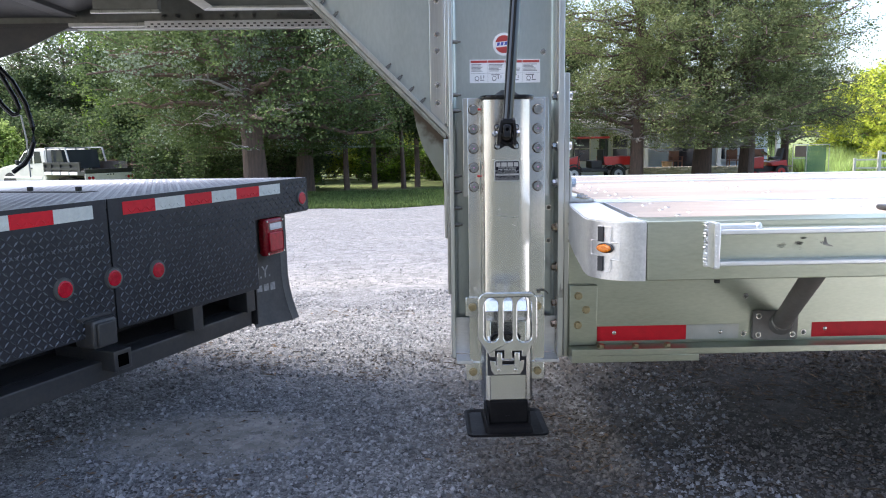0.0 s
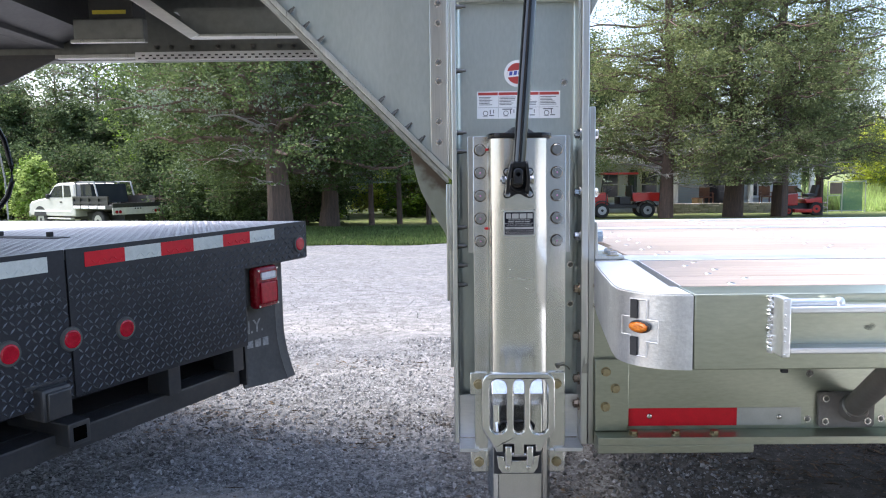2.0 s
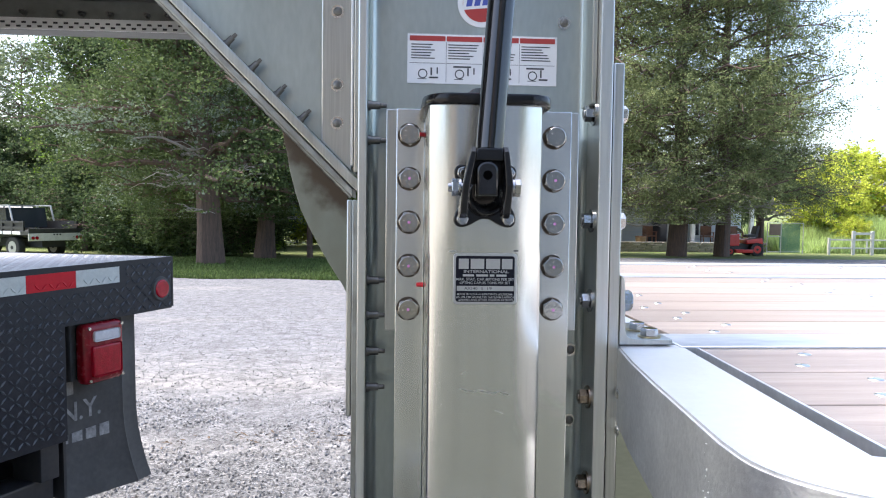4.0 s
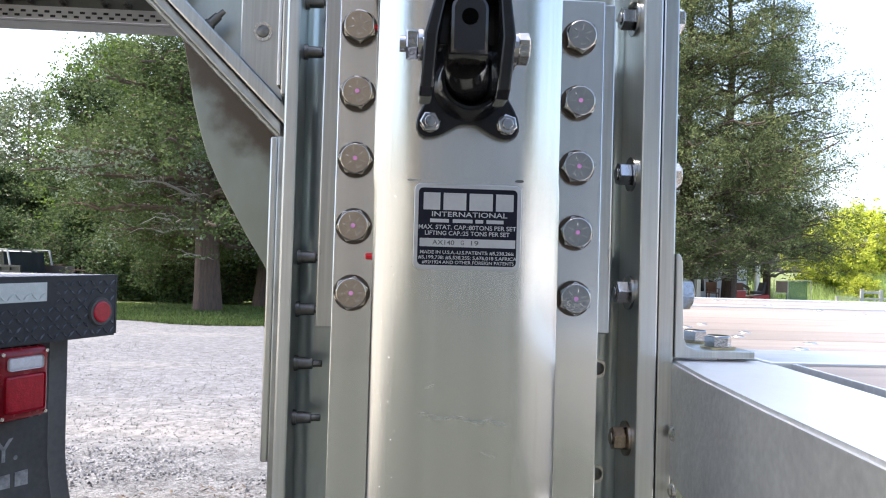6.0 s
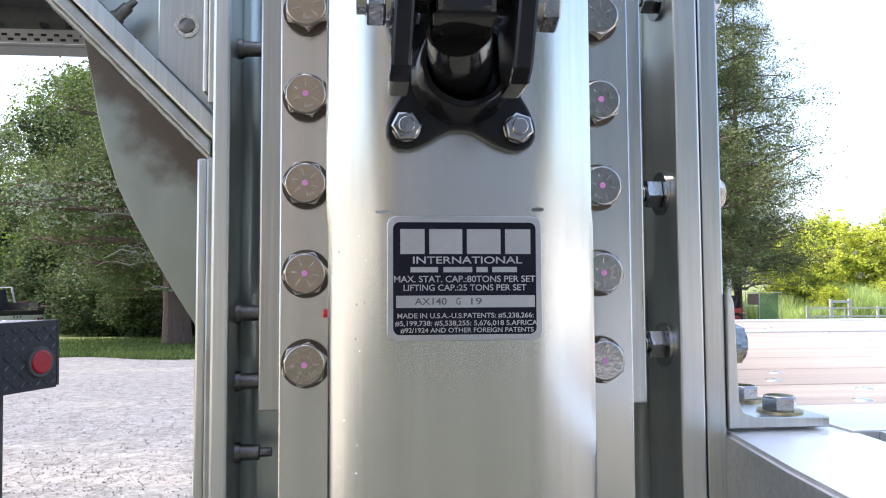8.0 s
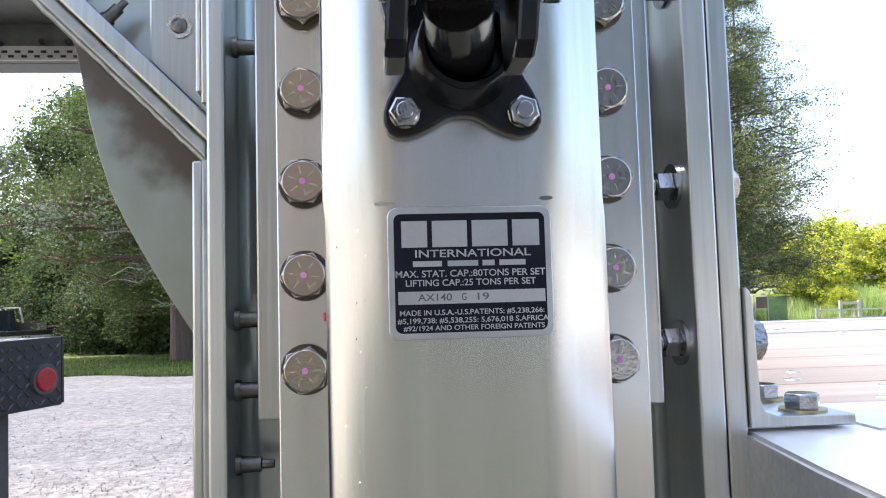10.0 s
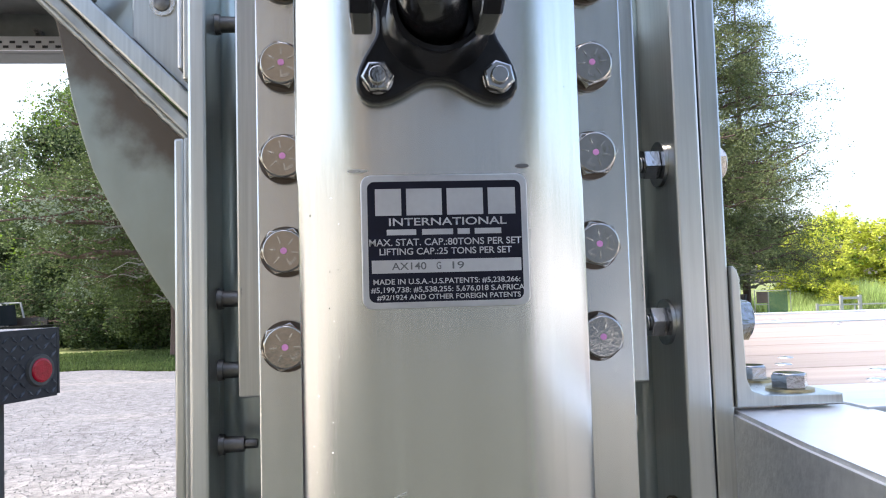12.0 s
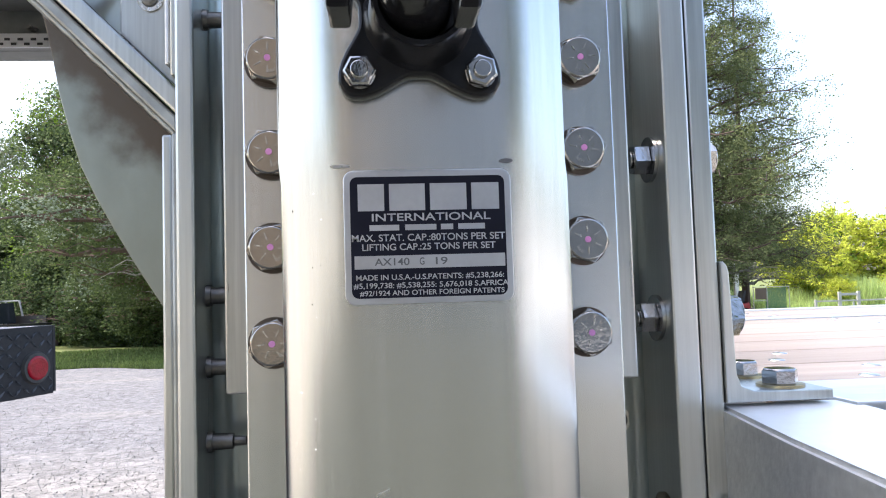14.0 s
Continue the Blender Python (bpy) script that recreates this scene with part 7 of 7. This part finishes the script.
def build_pickup():
    g = ground_z(0, 31.6)
    m = pose(-14.5, 30.7, g - 0.12, 0, 0, 149)
    pk = thing("pickup_truck", m, "white pickup with a black flatbed rack", "truck")

    def p(name, bm, mat, parent=pk, label=""):
        return part(name, bm, mat, parent, label, m)
    side = [(-0.2, 0.55), (3.0, 0.55), (3.08, 0.78), (3.06, 1.00), (2.90, 1.14), (2.30, 1.24), (1.78, 1.29), (1.16, 1.80), (0.90, 1.89), (0.02, 1.90), (-0.14, 1.84), (-0.2, 1.35)]
    p("cab", prism(B(), side, "y", -0.95, 0.95, 0.07), WHITE_PAINT)
    for s in (-1, 1):
        y = s * 0.953
        p("side_window", prism(B(), [(0.62, 1.31), (1.60, 1.31), (1.12, 1.74), (0.62, 1.79)], "y", y - 0.006, y + 0.006), DARK_GLASS)
        p("side_window", prism(B(), [(0.02, 1.34), (0.50, 1.31), (0.50, 1.79), (0.10, 1.78)], "y", y - 0.006, y + 0.006), DARK_GLASS)
        p("wheel_arch", prism(B(), arc(2.25, 0.55, 0.44, 0.40, 0, 180, 12), "y", y - 0.008, y + 0.008), DARK_GAP)
        p("door_handle", box(B(), 0.66, 0.80, y - 0.02, y + 0.02, 1.10, 1.15), BLACK_STEEL)
        p("mirror", box(B(), 1.52, 1.62, y + s * 0.02 - 0.1, y + s * 0.02 + 0.1, 1.25, 1.45, 0.02), BLACK_STEEL)
        wheel(pk, m, 2.25, s * 0.80, 0.40, 0.40, 0.26, GREY_PIPE)
        wheel(pk, m, -1.62, s * 0.80, 0.40, 0.40, 0.26, GREY_PIPE)
        p("running_board", box(B(), 0.0, 1.6, y - 0.08, y + 0.08, 0.44, 0.50), WHITE_PAINT)
        p("rack_rail", box(B(), -2.5, -0.25, s * 1.05 - 0.03, s * 1.05 + 0.03, 1.06, 1.16), BLACK_STEEL)
        p("rack_rail", box(B(), -2.5, -0.25, s * 1.05 - 0.03, s * 1.05 + 0.03, 1.28, 1.36), BLACK_STEEL)
        for x in (-2.5, -1.9, -1.3, -0.75, -0.32):
            p("stake", box(B(), x, x + 0.06, s * 1.05 - 0.035, s * 1.05 + 0.035, 0.95, 1.36), BLACK_STEEL)
        p("side_board", box(B(), -2.5, -0.25, s * 1.02 - 0.01, s * 1.02 + 0.01, 1.03, 1.34), BLACK_STEEL)
        for x in (-2.35, -1.82, -1.29, -0.76):
            p("reflector_band", box(B(), x, x + 0.47, s * 1.092 - 0.008, s * 1.092 + 0.008, 0.88, 0.99, 0.006), WHITE_TRIM)
        p("rocker_stripe", box(B(), 0.05, 2.65, s * 0.955 - 0.008, s * 0.955 + 0.008, 0.72, 0.80, 0.004), WHITE_TRIM)
    p("bed", box(B(), -2.75, -0.24, -1.08, 1.08, 0.86, 1.02, 0.01), BLACK_STEEL)
    p("chassis", box(B(), -2.6, 2.4, -0.45, 0.45, 0.42, 0.70), DARK_GAP)
    p("tail_panel", box(B(), -2.80, -2.751, -1.08, 1.08, 0.66, 0.93, 0.01), WORN_WHITE)
    for y in (-0.12, 0.0, 0.12):
        p("marker", rod(B(), (-2.801, y, 0.88), (-2.815, y, 0.88), 0.03, n=10), DARK_GAP)
    p("tail_rail", box(B(), -2.80, -2.74, -1.08, 1.08, 0.932, 1.10, 0.01), BLACK_STEEL)
    for y in (-0.95, -0.80, 0.78, 0.93):
        p("tail_lamp", rod(B(), (-2.801, y, 0.77), (-2.83, y, 0.77), 0.06, n=14), LENS_DARK)
    p("headache_rack", box(B(), -0.34, -0.26, -0.98, 0.98, 1.88, 1.94), GREY_PIPE)
    for y in (-0.98, -0.35, 0.35, 0.92):
        p("rack_post", box(B(), -0.34, -0.28, y, y + 0.06, 1.02, 1.94), GREY_PIPE)
    p("mesh_box", prism(B(), [(-1.15, 1.10), (-0.36, 1.10), (-0.36, 1.84), (-1.0, 1.84)], "y", -0.78, 0.78), DARK_GLASS)
    for y in (-0.82, 0.80):
        p("cage_bar", prism(B(), [(-1.52, 1.36), (-1.46, 1.36), (-1.26, 1.94), (-1.32, 1.94)], "y", y, y + 0.04), GREY_PIPE)
        p("cage_rail", box(B(), -1.30, -0.27, y, y + 0.04, 1.90, 1.94), GREY_PIPE)
    p("front_bumper", box(B(), 2.96, 3.10, -0.95, 0.95, 0.50, 0.74, 0.03), GREY_PIPE)
    for y in (-0.75, 0.75):
        p("headlamp", box(B(), 2.98, 3.035, y - 0.15, y + 0.15, 0.86, 1.03, 0.02), LENS_WHITE)


build_pickup()


def build_utility_vehicle():
    g = ground_z(0, 34.1)
    m = pose(7.8, 34.1, g, 0, 0, 180)
    uv = thing("utility_vehicle", m, "red farm utility vehicle with canopy and dump bed", "vehicle")

    def p(name, bm, mat, parent=uv, label=""):
        return part(name, bm, mat, parent, label, m)
    p("hood", prism(B(), [(0.75, 0.55), (1.48, 0.50), (1.50, 0.85), (1.30, 1.02), (0.80, 1.12)], "y", -0.62, 0.62, 0.04), RED_PAINT)
    p("floor_pan", box(B(), -0.5, 0.8, -0.66, 0.66, 0.42, 0.58, 0.02), BLACK_STEEL)
    p("dump_bed", prism(B(), [(-1.50, 0.72), (-0.32, 0.72), (-0.28, 1.10), (-1.52, 1.10)], "y", -0.74, 0.74, 0.02), RED_PAINT)
    p("canopy", box(B(), -0.55, 0.95, -0.70, 0.70, 1.90, 2.00, 0.04), RED_PAINT, label="red canopy")
    for x, q in ((-0.42, -0.45), (0.72, 0.86)):
        for y in (-0.62, 0.58):
            p("roof_post", prism(B(), [(x, 1.90), (x + 0.05, 1.90), (q + 0.05, 0.60), (q, 0.60)], "y", y, y + 0.05), BLACK_STEEL)
    p("seat", box(B(), -0.25, 0.25, -0.58, 0.58, 0.58, 0.92, 0.04), BLACK_STEEL)
    p("seat_back", box(B(), -0.36, -0.26, -0.58, 0.58, 0.80, 1.42, 0.04), BLACK_STEEL)
    p("steering_wheel", rod(B(), (0.55, -0.3, 1.14), (0.58, -0.3, 1.18), 0.17, n=16), BLACK_STEEL)
    p("front_guard", box(B(), 1.50, 1.58, -0.55, 0.55, 0.42, 0.98, 0.02), BLACK_STEEL)
    for y in (-0.42, 0.42):
        p("headlamp", box(B(), 1.40, 1.515, y - 0.12, y + 0.12, 0.80, 0.92, 0.02), LENS_WHITE)
    for x in (1.05, -0.95):
        for y in (-0.62, 0.62):
            p("fender", prism(B(), arc(x, 0.36, 0.42, 0.42, 20, 160, 8) + arc(x, 0.36, 0.37, 0.37, 160, 20, 8), "y", y - 0.14, y + 0.14), BLACK_STEEL)
            wheel(uv, m, x, y, 0.33, 0.33, 0.25, GREY_PIPE)


build_utility_vehicle()


def build_mower():
    g = ground_z(0, 34.2)
    m = pose(15.75, 34.2, g, 0, 0, 180)
    mw = thing("riding_mower", m, "red riding mower parked by the house", "mower")

    def p(name, bm, mat, parent=mw, label=""):
        return part(name, bm, mat, parent, label, m)
    p("hood", prism(B(), [(0.15, 0.45), (0.85, 0.42), (0.90, 0.70), (0.75, 0.92), (0.15, 0.98)], "y", -0.28, 0.28, 0.04), RED_PAINT)
    p("fender", prism(B(), [(-0.85, 0.55), (-0.10, 0.55), (-0.05, 0.72), (-0.80, 0.82)], "y", -0.48, 0.48, 0.04), RED_PAINT)
    p("mower_deck", box(B(), -0.35, 0.45, -0.60, 0.60, 0.14, 0.30, 0.03), RED_PAINT)
    p("chassis", box(B(), -0.75, 0.80, -0.2, 0.2, 0.25, 0.54), BLACK_STEEL)
    p("seat", prism(B(), [(-0.70, 0.83), (-0.25, 0.83), (-0.25, 0.95), (-0.58, 0.97), (-0.68, 1.35), (-0.80, 1.35)], "y", -0.25, 0.25, 0.03), BLACK_STEEL)
    p("steering_wheel", rod(B(), (0.05, 0, 1.12), (0.02, 0, 1.16), 0.18, n=16), BLACK_STEEL)
    for y in (-0.42, 0.42):
        wheel(mw, m, -0.55, y, 0.30, 0.30, 0.24, RED_PAINT)
        wheel(mw, m, 0.62, y * 0.8, 0.20, 0.20, 0.16, RED_PAINT)


build_mower()


# ---- fences and the garden at the far side ----
def build_fences():
    fe = thing("kennel_fence", (20.5, 37.0, ground_z(0, 37)), "chain-link kennel with green shade fabric", "fence")
    g = ground_z(0, 37)
    for x in (18.45, 19.15, 20.28):
        part("post", rod(B(), (x, 37.0, g), (x, 37.0, g + 1.54), 0.022, n=8), GREY_PIPE, fe)
    for z, x1 in ((0.1, 20.28), (0.85, 19.15), (1.52, 20.28)):
        part("rail", rod(B(), (18.45, 37.0, g + z), (x1, 37.0, g + z), 0.015, n=8), GREY_PIPE, fe)
    bm = B()
    for k in range(22):
        x = 19.20 + 0.049 * k
        box(bm, x, x + 0.032, 37.25, 37.256, g + 0.05, g + 1.47)
    for k in range(25):
        box(bm, 19.20, 20.27, 37.257, 37.262, g + 0.06 + 0.057 * k, g + 0.075 + 0.057 * k)
    tagged(part("shade_fabric", bm, GREEN_MESH, fe, "green see-through shade fabric"), kind="stuff")
    part("door_panel", box(B(), 18.53, 19.09, 36.95, 36.97, g + 0.92, g + 1.47), RUSTY_BOARD, fe)
    ra = thing("rail_fence", (22.6, 36.0, ground_z(0, 36)), "weathered white rail fence with a taller gate", "fence")
    g = ground_z(0, 36)
    for x, h, w in ((21.0, 0.82, 0.10), (22.2, 1.17, 0.14), (23.15, 1.17, 0.14), (24.6, 0.82, 0.10), (26.0, 0.82, 0.10)):
        part("post", box(B(), x, x + w, 36.0, 36.12, g, g + h, 0.01), WORN_WHITE, ra)
    for x0, x1 in ((21.105, 22.195), (23.295, 24.595), (24.705, 25.995)):
        for z in (0.30, 0.70):
            part("rail", box(B(), x0, x1, 36.03, 36.08, g + z, g + z + 0.07, 0.005), WORN_WHITE, ra)
    gt = part("gate", box(B(), 22.345, 23.145, 36.03, 36.08, g + 0.98, g + 1.10, 0.005), WORN_WHITE, ra)
    for z in (0.30, 0.70):
        part("rail", box(B(), 22.345, 23.145, 36.03, 36.08, g + z, g + z + 0.07, 0.005), WORN_WHITE, gt)
    part("latch_post", box(B(), 22.95, 23.02, 36.085, 36.12, g + 0.1, g + 0.68), WORN_WHITE, gt)


build_fences()
